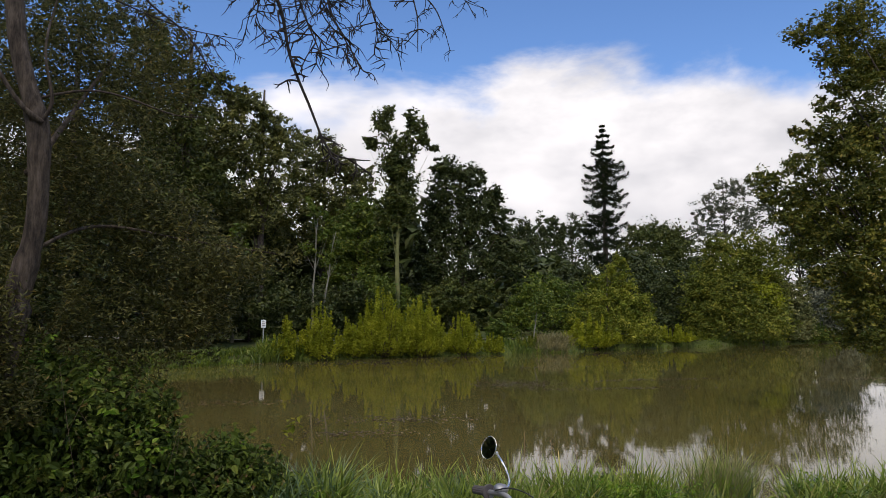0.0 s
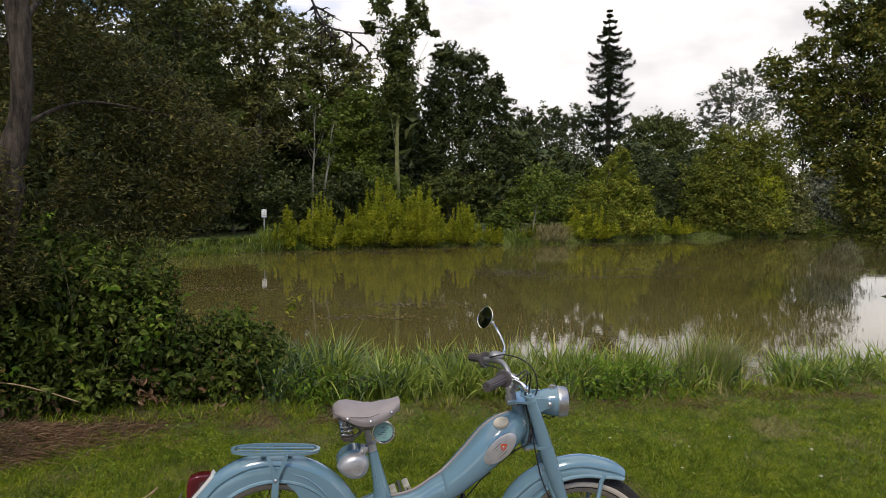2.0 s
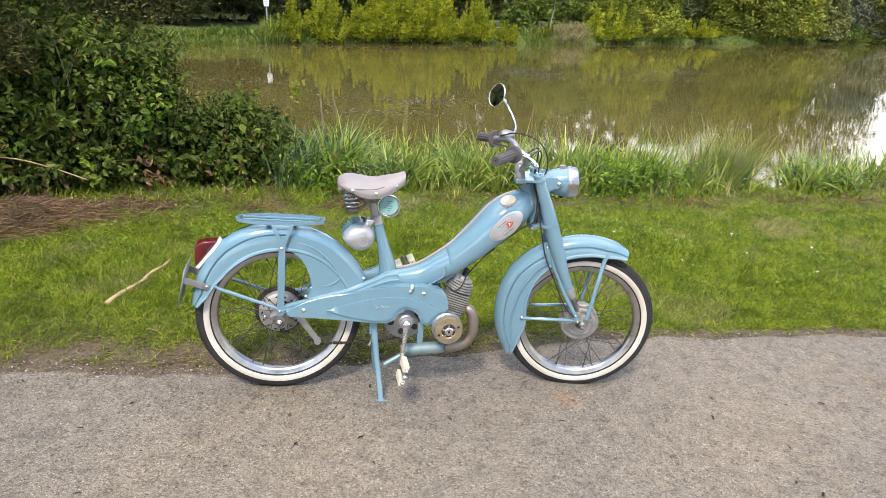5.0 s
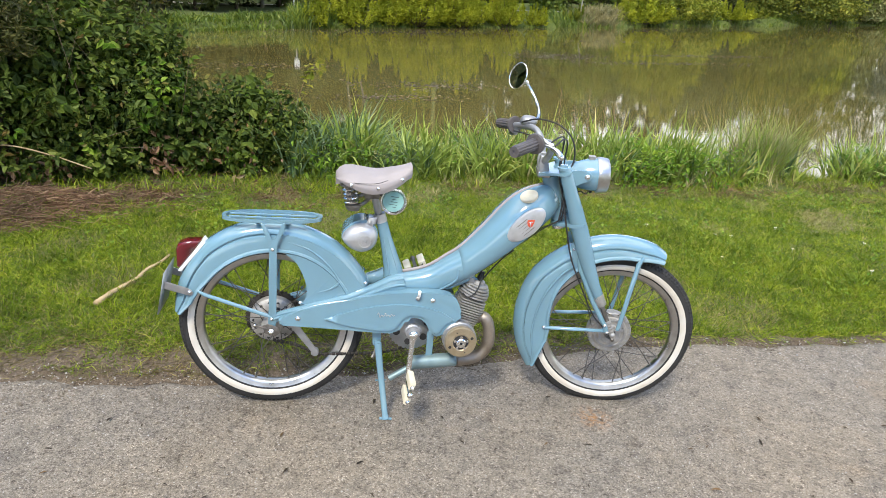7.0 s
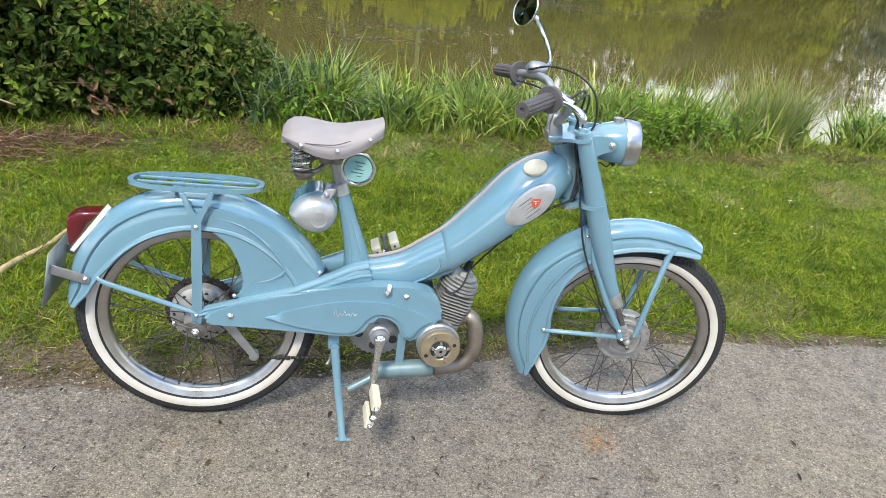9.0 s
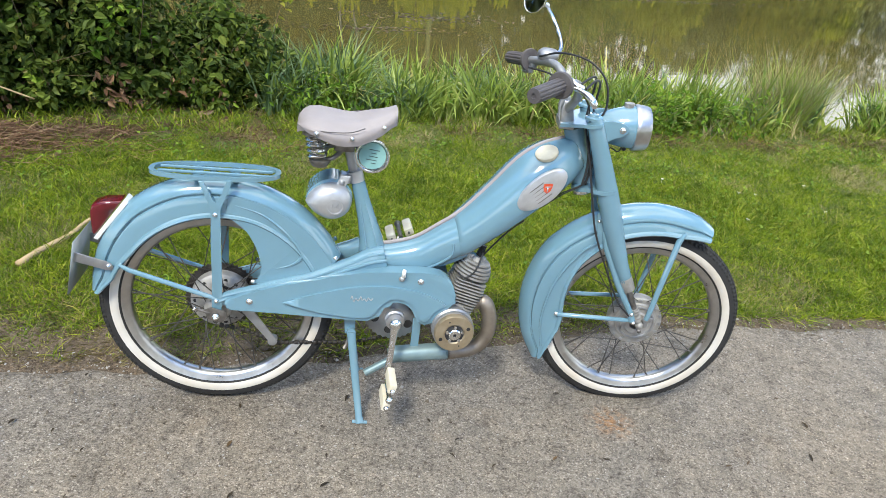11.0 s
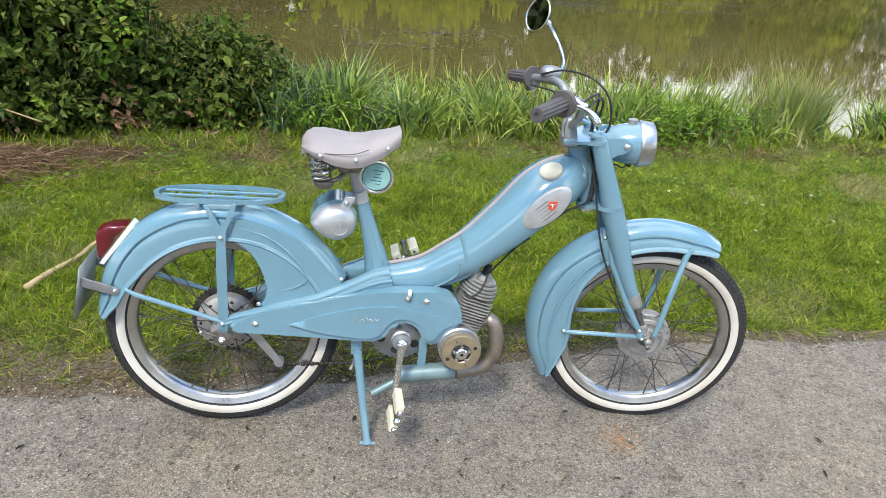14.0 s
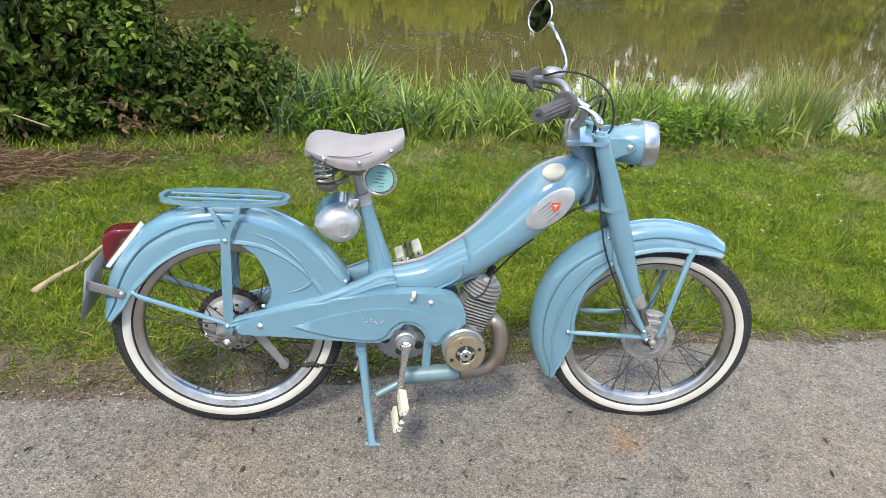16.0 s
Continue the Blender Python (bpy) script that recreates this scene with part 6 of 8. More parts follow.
def chain(bm, pts):
    d = [Vector(p) for p in pts]
    for a, b in zip(d, d[1:]):
        n = int((b - a).length / 0.0125)
        m = (b - a).to_track_quat("X", "Z").to_matrix().to_4x4()
        for i in range(n):
            c = a + (b - a) * ((i + 0.5) / n)
            box(bm, c, (0.0115, 0.0035 if i % 2 else 0.0065, 0.0075 if i % 2 else 0.0095), m)


chain(bm, [(0.0, -0.029, 0.248), (0.07, -0.029, 0.235), (0.15, -0.029, 0.196), (0.25, -0.029, 0.2), (0.36, -0.029, 0.203), (0.44, -0.029, 0.225), (0.5, -0.029, 0.247), (0.54, -0.029, 0.3)])
part("chain", bm, M_GREASE, moped, "dark greasy drive chain, lower run")
bm = bmesh.new()
chain(bm, [(0.0, -0.029, 0.372), (0.06, -0.029, 0.337), (0.14, -0.029, 0.307), (0.36, -0.029, 0.3)])
part("chain", bm, M_GREASE, moped, "dark greasy drive chain, upper run")
bm = bmesh.new()
slab(bm, [(0.05, 0.322), (0.068, 0.33), (0.082, 0.318), (0.148, 0.224), (0.15, 0.205), (0.136, 0.205), (0.13, 0.218), (0.06, 0.304)], -0.05, -0.045, 0.001)
revolve(bm, [(0.002, -0.046), (0.013, -0.046), (0.013, -0.026), (0.002, -0.026)], (0.142, 0, 0.21), 16)
part("chain_tensioner", bm, M_ALU, moped)
bm = bmesh.new()
tube(bm, [(0.463, -0.135, 0.322), (0.463, 0.135, 0.322)], 0.009, 12)
revolve(bm, [(0.001, -0.118), (0.024, -0.116), (0.024, -0.108), (0.028, -0.104), (0.028, -0.09), (0.001, -0.088)], (0.463, 0, 0.322), 24)
part("crank_axle", bm, M_ALU, moped)
for s in (-1, 1):
    bm = bmesh.new()
    d = Vector((-0.012, 0, -0.155)) if s < 0 else Vector((0.027, 0, 0.137))
    a = Vector((0.463, s * 0.128, 0.322))
    tube(bm, [a, a + d * 0.35 + Vector((0, s * 0.006, 0)), a + d + Vector((0, s * 0.022, 0))], [0.0125, 0.0085, 0.0095], 10)
    ball(bm, a, 0.0165, (1, 0.75, 1))
    crank = part("crank_arm", bm, M_CHROME, moped)
    pc = a + d + Vector((0, s * 0.07, 0))
    bm = bmesh.new()
    tube(bm, [pc + Vector((0, -s * 0.055, 0)), pc + Vector((0, s * 0.056, 0))], 0.0065, 10)
    for q in (-1, 0, 1):
        u = Vector((0.006 * q, 0, 0.026 * q)) if s < 0 else Vector((0.024 * q, 0, 0.012 * q))
        ball(bm, pc + u + Vector((0, s * 0.05, 0)), 0.0075 if q else 0.0105)
        tube(bm, [pc + u + Vector((0, -s * 0.046, 0)), pc + u + Vector((0, s * 0.05, 0))], 0.0035, 8)
    pedal = part("pedal", bm, M_CHROME if s < 0 else M_STEEL, crank)
    for q in (-1, 1):
        bm = bmesh.new()
        u = Vector((0.006 * q, 0, 0.027 * q)) if s < 0 else Vector((0.025 * q, 0, 0.012 * q))
        box(bm, pc + u, (0.021, 0.084, 0.028) if s < 0 else (0.026, 0.084, 0.022), Matrix.Rotation(0.2 if s < 0 else -0.45, 4, "Y"), 0.0035)
        part("pedal_block", bm, M_CREAM, pedal, "cream rubber pedal block")

# rear axle nuts and chain adjusters
for s in (-1, 1):
    bm = bmesh.new()
    slab(bm, [(-0.03, 0.322), (-0.012, 0.33), (0.026, 0.318), (0.03, 0.3), (0.012, 0.286), (-0.02, 0.296)], s * 0.079, s * 0.083, 0.001)
    tube(bm, [(-0.052, s * 0.081, 0.324), (-0.012, s * 0.081, 0.312)], 0.0035, 8)
    adjuster = part("chain_adjuster", bm, M_STEEL, moped, "greasy chain adjuster plate")
    bm = bmesh.new()
    tube(bm, [(0, s * 0.083, 0.306), (0, s * 0.094, 0.306)], 0.011, 6)
    tube(bm, [(0, s * 0.094, 0.306), (0, s * 0.101, 0.306)], 0.0058, 10)
    part("axle_nut", bm, M_CHROME, adjuster)
    bm = bmesh.new()
    tube(bm, [(-0.056, s * 0.081, 0.3252), (-0.05, s * 0.081, 0.3234)], 0.0075, 6)
    part("locknut", bm, M_CHROME, adjuster)

# centre stand
bm = bmesh.new()
tube(bm, [(0.352, -0.075, 0.262), (0.352, 0.075, 0.262)], 0.012, 12)
slab(bm, [(0.33, 0.315), (0.36, 0.315), (0.364, 0.262), (0.352, 0.245), (0.335, 0.252)], -0.062, -0.05, 0.002)
stand = part("centre_stand", bm, M_PAINT, moped, "blue tubular centre stand")
for s in (-1, 1):
    bm = bmesh.new()
    tube(bm, [(0.352, s * 0.068, 0.262), (0.362, s * 0.082, 0.19), (0.388, s * 0.122, 0.02), (0.392, s * 0.129, 0.003)], [0.013, 0.0115, 0.0105, 0.013], 12)
    tube(bm, [(0.37, s * 0.127, 0.0045), (0.412, s * 0.131, 0.0045)], 0.005, 8)
    part("stand_leg", bm, M_PAINT, stand)
bolt(stand, 0.34, -0.064, 0.312, 0.009)
bm = bmesh.new()
tube(bm, [(0.352, -0.055, 0.25), (0.343, -0.06, 0.215), (0.335, -0.066, 0.205)], [0.006, 0.006, 0.007], 8)
part("foot_tab", bm, M_STEEL, stand)

# front fork, in its turned position
bm = bmesh.new()
tube(bm, [(0.893, 0, 0.862), (0.958, 0, 0.688)], 0.027, 24)
part("head_tube", bm, M_PAINT, moped)
bm = bmesh.new()
tube(bm, [(0.948, 0, 0.712), (0.9565, 0, 0.69)], 0.03, 24)
part("bearing_cup", bm, M_CHROME, moped)
for s in (-1, 1):
    bm = bmesh.new()
    rings = []
    for x, z, rx, ry in ((0.928, 0.908, 0.02, 0.02), (0.94, 0.88, 0.0215, 0.0215), (0.965, 0.82, 0.0235, 0.023), (0.992, 0.755, 0.027, 0.025), (1.014, 0.7, 0.0295, 0.026), (1.038, 0.643, 0.0285, 0.0255), (1.066, 0.575, 0.025, 0.0235), (1.098, 0.505, 0.021, 0.021), (1.122, 0.462, 0.0185, 0.0185)):
        rings.append([bm.verts.new((x + 0.92 * rx * math.cos(a), s * 0.062 + ry * math.sin(a), z + 0.39 * rx * math.cos(a))) for a in (2 * math.pi * k / 22 for k in range(22))])
    for p, q in zip(rings, rings[1:]):
        for k in range(22):
            bm.faces.new((p[k], p[(k + 1) % 22], q[(k + 1) % 22], q[k]))
    bm.faces.new(rings[0])
    bm.faces.new(rings[-1][::-1])
    leg = part("fork_leg", bm, M_PAINT, moped, "tapered sky-blue fork leg", True, 50)
    bm = bmesh.new()
    tube(bm, [(1.117, s * 0.062, 0.472), (1.138, s * 0.062, 0.434)], [0.0192, 0.0175], 18)
    part("ferrule", bm, M_CASTING, leg)
    bm = bmesh.new()
    tube(bm, [(1.136, s * 0.062, 0.438), (1.17, s * 0.062, 0.37)], 0.0085, 12)
    part("fork_rod", bm, M_STEEL, leg)
    bm = bmesh.new()
    for i in range(4):
        tube(bm, [(1.168 + 0.0055 * i, s * 0.062, 0.374 - 0.0105 * i), (1.172 + 0.0055 * i, s * 0.062, 0.366 - 0.0105 * i)], 0.0125, 12)
    tube(bm, [(1.19, s * 0.062, 0.345), (1.196, s * 0.062, 0.322)], 0.008, 10)
    ball(bm, (1.197, s * 0.066, 0.32), 0.0115)
    part("fork_end", bm, M_CASTING, leg)
    bm = bmesh.new()
    revolve(bm, [(0.0001, 0.008), (0.012, 0.007), (0.013, 0.0), (0.021, -0.002), (0.021, -0.008), (0.0001, -0.008)], (0.925, s * 0.062, 0.913), 16, "Z", closed=False)
    part("fork_cap", bm, M_PAINT, leg)
    # mudguard stays
    bm = bmesh.new()
    tube(bm, [(0.955, s * 0.054, 0.316), (0.975, s * 0.062, 0.322), (1.16, s * 0.07, 0.336), (1.176, s * 0.071, 0.336)], [0.005, 0.0065, 0.0065, 0.007], 10)
    part("lower_stay", bm, M_PAINT, moped, turn=True)
    bm = bmesh.new()
    tube(bm, [(1.25, s * 0.054, 0.625), (1.236, s * 0.06, 0.6), (1.213, s * 0.07, 0.37), (1.209, s * 0.071, 0.345)], [0.005, 0.009, 0.008, 0.007], 10)
    part("front_stay", bm, M_PAINT, moped, turn=True)
    bm = bmesh.new()
    tube(bm, [(1.028, s * 0.054, 0.6), (1.04, s * 0.06, 0.56), (1.1, s * 0.068, 0.45), (1.16, s * 0.072, 0.36), (1.168, s * 0.072, 0.338)], [0.006, 0.008, 0.009, 0.009, 0.011], 10)
    st = part("rear_stay", bm, M_PAINT, moped, turn=True)
    bolt(st, 1.172, s * 0.0795, 0.335, 0.0065)
    bolt(st, 1.16, s * 0.0795, 0.362, 0.006)
    bolt(front_fender, 1.008, s * 0.0525, 0.628, 0.006)
    bolt(front_fender, 0.952, s * 0.0575, 0.32, 0.0065)
    bm = bmesh.new()
    slab(bm, [(0.998, 0.65), (1.014, 0.655), (1.03, 0.6), (1.036, 0.562), (1.024, 0.56), (1.008, 0.6)], s * 0.0505, s * 0.0555, 0.001)
    part("fender_bracket", bm, M_PAINT, front_fender)

for (z0, z1), pts in (((0.881, 0.89), [(0.85, -0.03), (0.85, -0.045), (0.868, -0.054), (0.9, -0.066), (0.925, -0.086), (0.948, -0.084), (0.955, -0.06), (0.944, -0.03), (0.944, 0.03), (0.955, 0.06), (0.948, 0.084), (0.925, 0.086), (0.9, 0.066), (0.868, 0.054), (0.85, 0.045), (0.85, 0.03)]),
                      ((0.694, 0.705), [(0.92, -0.03), (0.93, -0.045), (0.965, -0.06), (0.99, -0.088), (1.02, -0.088), (1.03, -0.06), (1.01, -0.02), (1.01, 0.02), (1.03, 0.06), (1.02, 0.088), (0.99, 0.088), (0.965, 0.06), (0.93, 0.045), (0.92, 0.03)])):
    bm = bmesh.new()
    lo = [bm.verts.new((x, y, z0 + (x - 0.9) * 0.22)) for x, y in pts]
    hi = [bm.verts.new((x, y, z1 + (x - 0.9) * 0.22)) for x, y in pts]
    k = len(pts)
    bm.faces.new(hi)
    bm.faces.new(lo[::-1])
    for i in range(k):
        bm.faces.new((lo[i], lo[(i + 1) % k], hi[(i + 1) % k], hi[i]))
    bmesh.ops.bevel(bm, geom=[e for e in bm.edges if e.is_manifold and e.calc_face_angle(0) > 0.9], offset=0.003, segments=2, profile=0.5, affect="EDGES")
    part("fork_yoke", bm, M_PAINT, moped, turn=True, flat=50)

# headlamp
lm = Matrix.Translation((1.045, 0, 0.881)) @ Matrix.Rotation(radians(-4), 4, "Y")


def lathe(bm, prof, m, segs=40):
    rows = [[bm.verts.new(m @ Vector((s, r * math.cos(a), r * math.sin(a)))) for a in (2 * math.pi * k / segs for k in range(segs))] for s, r in prof]
    for p, q in zip(rows, rows[1:]):
        for k in range(segs):
            bm.faces.new((p[k], p[(k + 1) % segs], q[(k + 1) % segs], q[k]))


bm = bmesh.new()
lathe(bm, [(-0.112, 0.0004), (-0.11, 0.012), (-0.1, 0.024), (-0.082, 0.036), (-0.055, 0.047), (-0.028, 0.0535), (0.0, 0.0565), (0.004, 0.0565), (0.004, 0.05)], lm)
headlamp = part("headlamp", bm, M_PAINT, moped, "bullet headlamp with silver rim", True, 60)
bm = bmesh.new()
lathe(bm, [(-0.001, 0.054), (-0.001, 0.0585), (0.003, 0.0605), (0.009, 0.0605), (0.031, 0.0575), (0.037, 0.055), (0.039, 0.05), (0.034, 0.0465)], lm)
part("rim", bm, M_RIM, headlamp, "chromed lamp rim", flat=40)
bm = bmesh.new()
lathe(bm, [(0.035, 0.048), (0.039, 0.038), (0.043, 0.02), (0.044, 0.0004)], lm)
lathe(bm, [(0.03, 0.0465), (0.03, 0.0004)], lm)
part("lens", bm, M_LENS, headlamp, flat=60)
bm = bmesh.new()
tube(bm, [lm @ Vector((-0.018, 0, 0.052)), lm @ Vector((-0.018, 0, 0.064))], 0.0125, 14)
part("lamp_switch", bm, M_CASTING, headlamp)
for s in (-1, 1):
    bm = bmesh.new()
    slab(bm, outline([(0.93, 0.86), (0.945, 0.9), (0.985, 0.906), (1.015, 0.9), (1.022, 0.886), (1.012, 0.872), (0.98, 0.858), (0.955, 0.83), (0.93, 0.86)], 3)[:-1], s * 0.056, s * 0.0615, 0.0015)
    ear = part("lamp_bracket", bm, M_PAINT, headlamp)
    bolt(ear, 1.006, s * 0.0615, 0.887, 0.0085)
bm = bmesh.new()
tube(bm, spline([(1.03, -0.01, 0.83), (1.02, -0.012, 0.815), (1.0, -0.01, 0.822), (0.985, 0, 0.81)], 5), 0.002, 6)
ball(bm, (1.035, -0.01, 0.824), 0.006)
part("lamp_wire", bm, M_BLACK, headlamp)

# bars, grips, mirror
bm = bmesh.new()
for s in (-1, 1):
    slab(bm, [(0.852, 0.86), (0.889, 0.866), (0.878, 0.91), (0.872, 0.935), (0.85, 0.935), (0.846, 0.91)], s * 0.018, s * 0.034, 0.004)
box(bm, (0.868, 0, 0.872), (0.04, 0.07, 0.02), edge=0.003)
bars = part("handlebar_stem", bm, M_ALU, moped, "dull aluminium handlebar stem", True)
for s in (-1, 1):
    bm = bmesh.new()
    path = [(0.862, -0.026, 0.915), (0.868, -0.05, 0.935), (0.872, -0.075, 0.962), (0.862, -0.11, 0.992), (0.838, -0.155, 1.008), (0.806, -0.2, 1.012), (0.745, -0.29, 1.006)] if s < 0 else [(0.858, 0.026, 0.915), (0.861, 0.05, 0.945), (0.85, 0.075, 0.975), (0.833, 0.11, 0.99), (0.806, 0.155, 0.986), (0.778, 0.2, 0.977), (0.73, 0.28, 0.961)]
    tube(bm, spline(path, 6), 0.0112, 14)
    bar = part("handlebar", bm, M_ALU, moped, turn=True)
    a, b = (Vector((0.806, -0.2, 1.012)), Vector((0.733, -0.305, 1.0045))) if s < 0 else (Vector((0.775, 0.205, 0.976)), Vector((0.7225, 0.295, 0.9585)))
    d = (b - a).normalized()
    u = d.cross(Vector((0, 0, 1))).normalized()
    v = d.cross(u)
    bm = bmesh.new()
    rows = []
    for t, r in ((0, 0.03), (0.05, 0.0315), (0.1, 0.03), (0.11, 0.0185), (0.93, 0.018), (1.0, 0.0165), (1.005, 0.006), (0.98, 0.005)):
        rows.append([bm.verts.new(a + (b - a) * t + (u * math.cos(q) + v * math.sin(q)) * (r * (0.88 if (k % 3 == 0 and 0.105 < t < 0.95) else 1))) for k, q in enumerate(2 * math.pi * k / 36 for k in range(36))])
    for p, q in zip(rows, rows[1:]):
        for k in range(36):
            bm.faces.new((p[k], p[(k + 1) % 36], q[(k + 1) % 36], q[k]))
    bm.faces.new(rows[0])
    bm.faces.new(rows[-1][::-1])
    part("grip", bm, M_GRIP, bar, "grey ribbed rubber grip", flat=30)
    bm = bmesh.new()
    if s < 0:
        tube(bm, [(0.828, -0.165, 1.014), (0.845, -0.175, 1.008), (0.862, -0.182, 1.006)], [0.011, 0.008, 0.005], 10)
        tube(bm, spline([(0.832, -0.172, 1.004), (0.856, -0.19, 1.0), (0.876, -0.205, 0.99), (0.89, -0.215, 0.972)], 5), [0.005] * 5 + [0.006, 0.007, 0.008, 0.0088, 0.0094, 0.0098, 0.01, 0.01, 0.0095, 0.008, 0.004], 8)
    else:
        revolve(bm, [(0.0001, 0.016), (0.02, 0.014), (0.029, 0.006), (0.031, -0.004), (0.027, -0.014), (0.0001, -0.016)], (0.815, 0.168, 1.005), 24, "Z", closed=False)
        tube(bm, spline([(0.79, 0.19, 0.97), (0.78, 0.2, 0.95), (0.77, 0.22, 0.938), (0.765, 0.25, 0.935)], 5), 0.0045, 8)
        tube(bm, [(0.782, 0.19, 0.982), (0.778, 0.2, 0.945)], 0.008, 8)
    part("brake_lever" if s < 0 else "throttle_housing", bm, M_CHROME if s < 0 else M_ALU, bar, flat=60)
bm = bmesh.new()
tube(bm, spline([(0.842, 0.172, 1.008), (0.853, 0.215, 1.02), (0.848, 0.262, 1.045), (0.828, 0.292, 1.08), (0.806, 0.302, 1.108), (0.79, 0.304, 1.128)], 6), 0.0055, 10)
ball(bm, (0.803, 0.303, 1.112), 0.009)
mirror = part("mirror_arm", bm, M_CHROME, moped, "round mirror on a bent chromed arm", True)
mn = Vector((-0.8, -0.52, 0.26)).normalized()
mm = Matrix.Translation((0.771, 0.3, 1.133)) @ mn.to_track_quat("X", "Z").to_matrix().to_4x4()
bm = bmesh.new()
lathe(bm, [(-0.02, 0.0004), (-0.016, 0.02), (-0.008, 0.038), (0.0, 0.0475), (0.004, 0.0485), (0.0055, 0.0465), (0.003, 0.045)], mm)
part("mirror_shell", bm, M_CHROME, mirror, flat=60)
bm = bmesh.new()
lathe(bm, [(0.003, 0.0462), (0.0034, 0.0004)], mm)
part("mirror_glass", bm, M_MIRROR, mirror)
for pts in ([(0.79, 0.15, 1.0), (0.84, 0.09, 1.028), (0.9, 0.02, 1.03), (0.945, -0.01, 0.995), (0.962, -0.015, 0.93), (0.948, -0.015, 0.87), (0.955, -0.02, 0.77), (0.95, -0.04, 0.72)],
            [(0.77, 0.18, 0.96), (0.82, 0.1, 0.968), (0.88, 0.02, 0.955), (0.915, 0.0, 0.93), (0.93, -0.005, 0.88), (0.945, -0.03, 0.78), (0.94, -0.045, 0.72)],
            [(0.85, -0.17, 1.008), (0.885, -0.12, 1.02), (0.91, -0.06, 1.005), (0.918, -0.02, 0.95), (0.92, -0.01, 0.88), (0.945, -0.05, 0.79), (0.968, -0.078, 0.7), (1.0, -0.083, 0.6), (1.058, -0.083, 0.49), (1.11, -0.08, 0.4), (1.16, -0.076, 0.35)],
            [(0.87, -0.16, 1.0), (0.9, -0.11, 1.012), (0.925, -0.05, 0.99), (0.93, -0.02, 0.93), (0.935, -0.015, 0.87)]):
    bm = bmesh.new()
    tube(bm, spline(pts, 7), 0.0029, 6)
    part("control_cable", bm, M_BLACK, moped, turn=True)
for k, off in enumerate((0.0, 0.0035)):
    bm = bmesh.new()
    tube(bm, spline([(0.948, -0.05 - off, 0.8), (0.935, -0.05 - off, 0.728), (0.877, -0.042 - off, 0.688 - off), (0.814, -0.036 - off, 0.633 - off), (0.738, -0.031 - off, 0.567 - off), (0.672, -0.028, 0.512)], 6), 0.0018, 6)
    part("control_cable", bm, M_BLACK, moped)

# ---- near bank: lawn, verge, reeds, hedge, overhanging tree ----
def ribbons(name, base, direct, length, width, droop, material, seg=4, side=None):
    """Many curved tapering blades: each leaves base along direct and bends over by droop."""
    n = len(base)
    t = np.linspace(0, 1, seg + 1)
    d = direct / np.linalg.norm(direct, axis=1)[:, None]
    h = d.copy()
    h[:, 2] = 0
    h /= np.linalg.norm(h, axis=1)[:, None] + 1e-9
    s = np.cross(d, rng.normal(size=(n, 3))) if side is None else side
    s /= np.linalg.norm(s, axis=1)[:, None] + 1e-9
    L, W, B = (np.asarray(q)[:, None] for q in (length, width, droop))
    rows = []
    for u in t:
        c = base + d * L * u + (h * 0.55 - np.array([0, 0, 0.8])) * L * B * u ** 2.4
        w = W * (1 - u ** 2.6) * 0.5 * (0.7 + 0.5 * min(1, u * 3)) if u < 1 else W * 0.0
        rows += [c - s * w, c + s * w] if u < 1 else [c]
    v = np.stack(rows, 1).reshape(-1, 3)
    k = 2 * seg + 1
    i = np.arange(n)[:, None] * k
    f = []
    for q in range(seg - 1):
        f += [i + [2 * q, 2 * q + 1, 2 * q + 3], i + [2 * q, 2 * q + 3, 2 * q + 2]]
    f.append(i + [2 * seg - 2, 2 * seg - 1, 2 * seg])
    return mesh_obj(name, v, np.concatenate(f, 1).reshape(-1, 3), material)


def placed_leaves(name, centres, axes, faces, sizes, material, width=0.62, fold=0.18):
    """Leaves with a midrib along each axis and the upper side towards each face direction."""
    w = faces / np.linalg.norm(faces, axis=1)[:, None]
    d = axes - w * (axes * w).sum(1)[:, None]
    d /= np.linalg.norm(d, axis=1)[:, None] + 1e-9
    s = np.cross(w, d)
    L = np.asarray(sizes)[:, None]
    pts = [centres - d * L * 0.5, centres - d * L * 0.2 + s * L * width * 0.5 + w * L * fold, centres + d * L * 0.16 + s * L * width * 0.4 + w * L * fold * 0.8, centres + d * L * 0.5 - w * L * 0.08,
           centres + d * L * 0.16 - s * L * width * 0.4 + w * L * fold * 0.8, centres - d * L * 0.2 - s * L * width * 0.5 + w * L * fold]
    v = np.stack(pts, 1).reshape(-1, 3)
    i = np.arange(len(centres))[:, None] * 6
    f = np.concatenate([i + [0, 3, 2], i + [0, 2, 1], i + [0, 5, 4], i + [0, 4, 3]], 1).reshape(-1, 3)
    return mesh_obj(name, v, f, material)


def faced_leaves(name, centres, sizes, material, toward, spread=0.75, width=0.62, fold=0.18, droop=-0.15):
    """Leaves whose upper faces turn roughly one way."""
    n = len(centres)
    return placed_leaves(name, centres, rng.normal(size=(n, 3)) + np.array([0, -0.1, droop]), np.asarray(toward) + rng.normal(size=(n, 3)) * spread, sizes, material, width, fold)


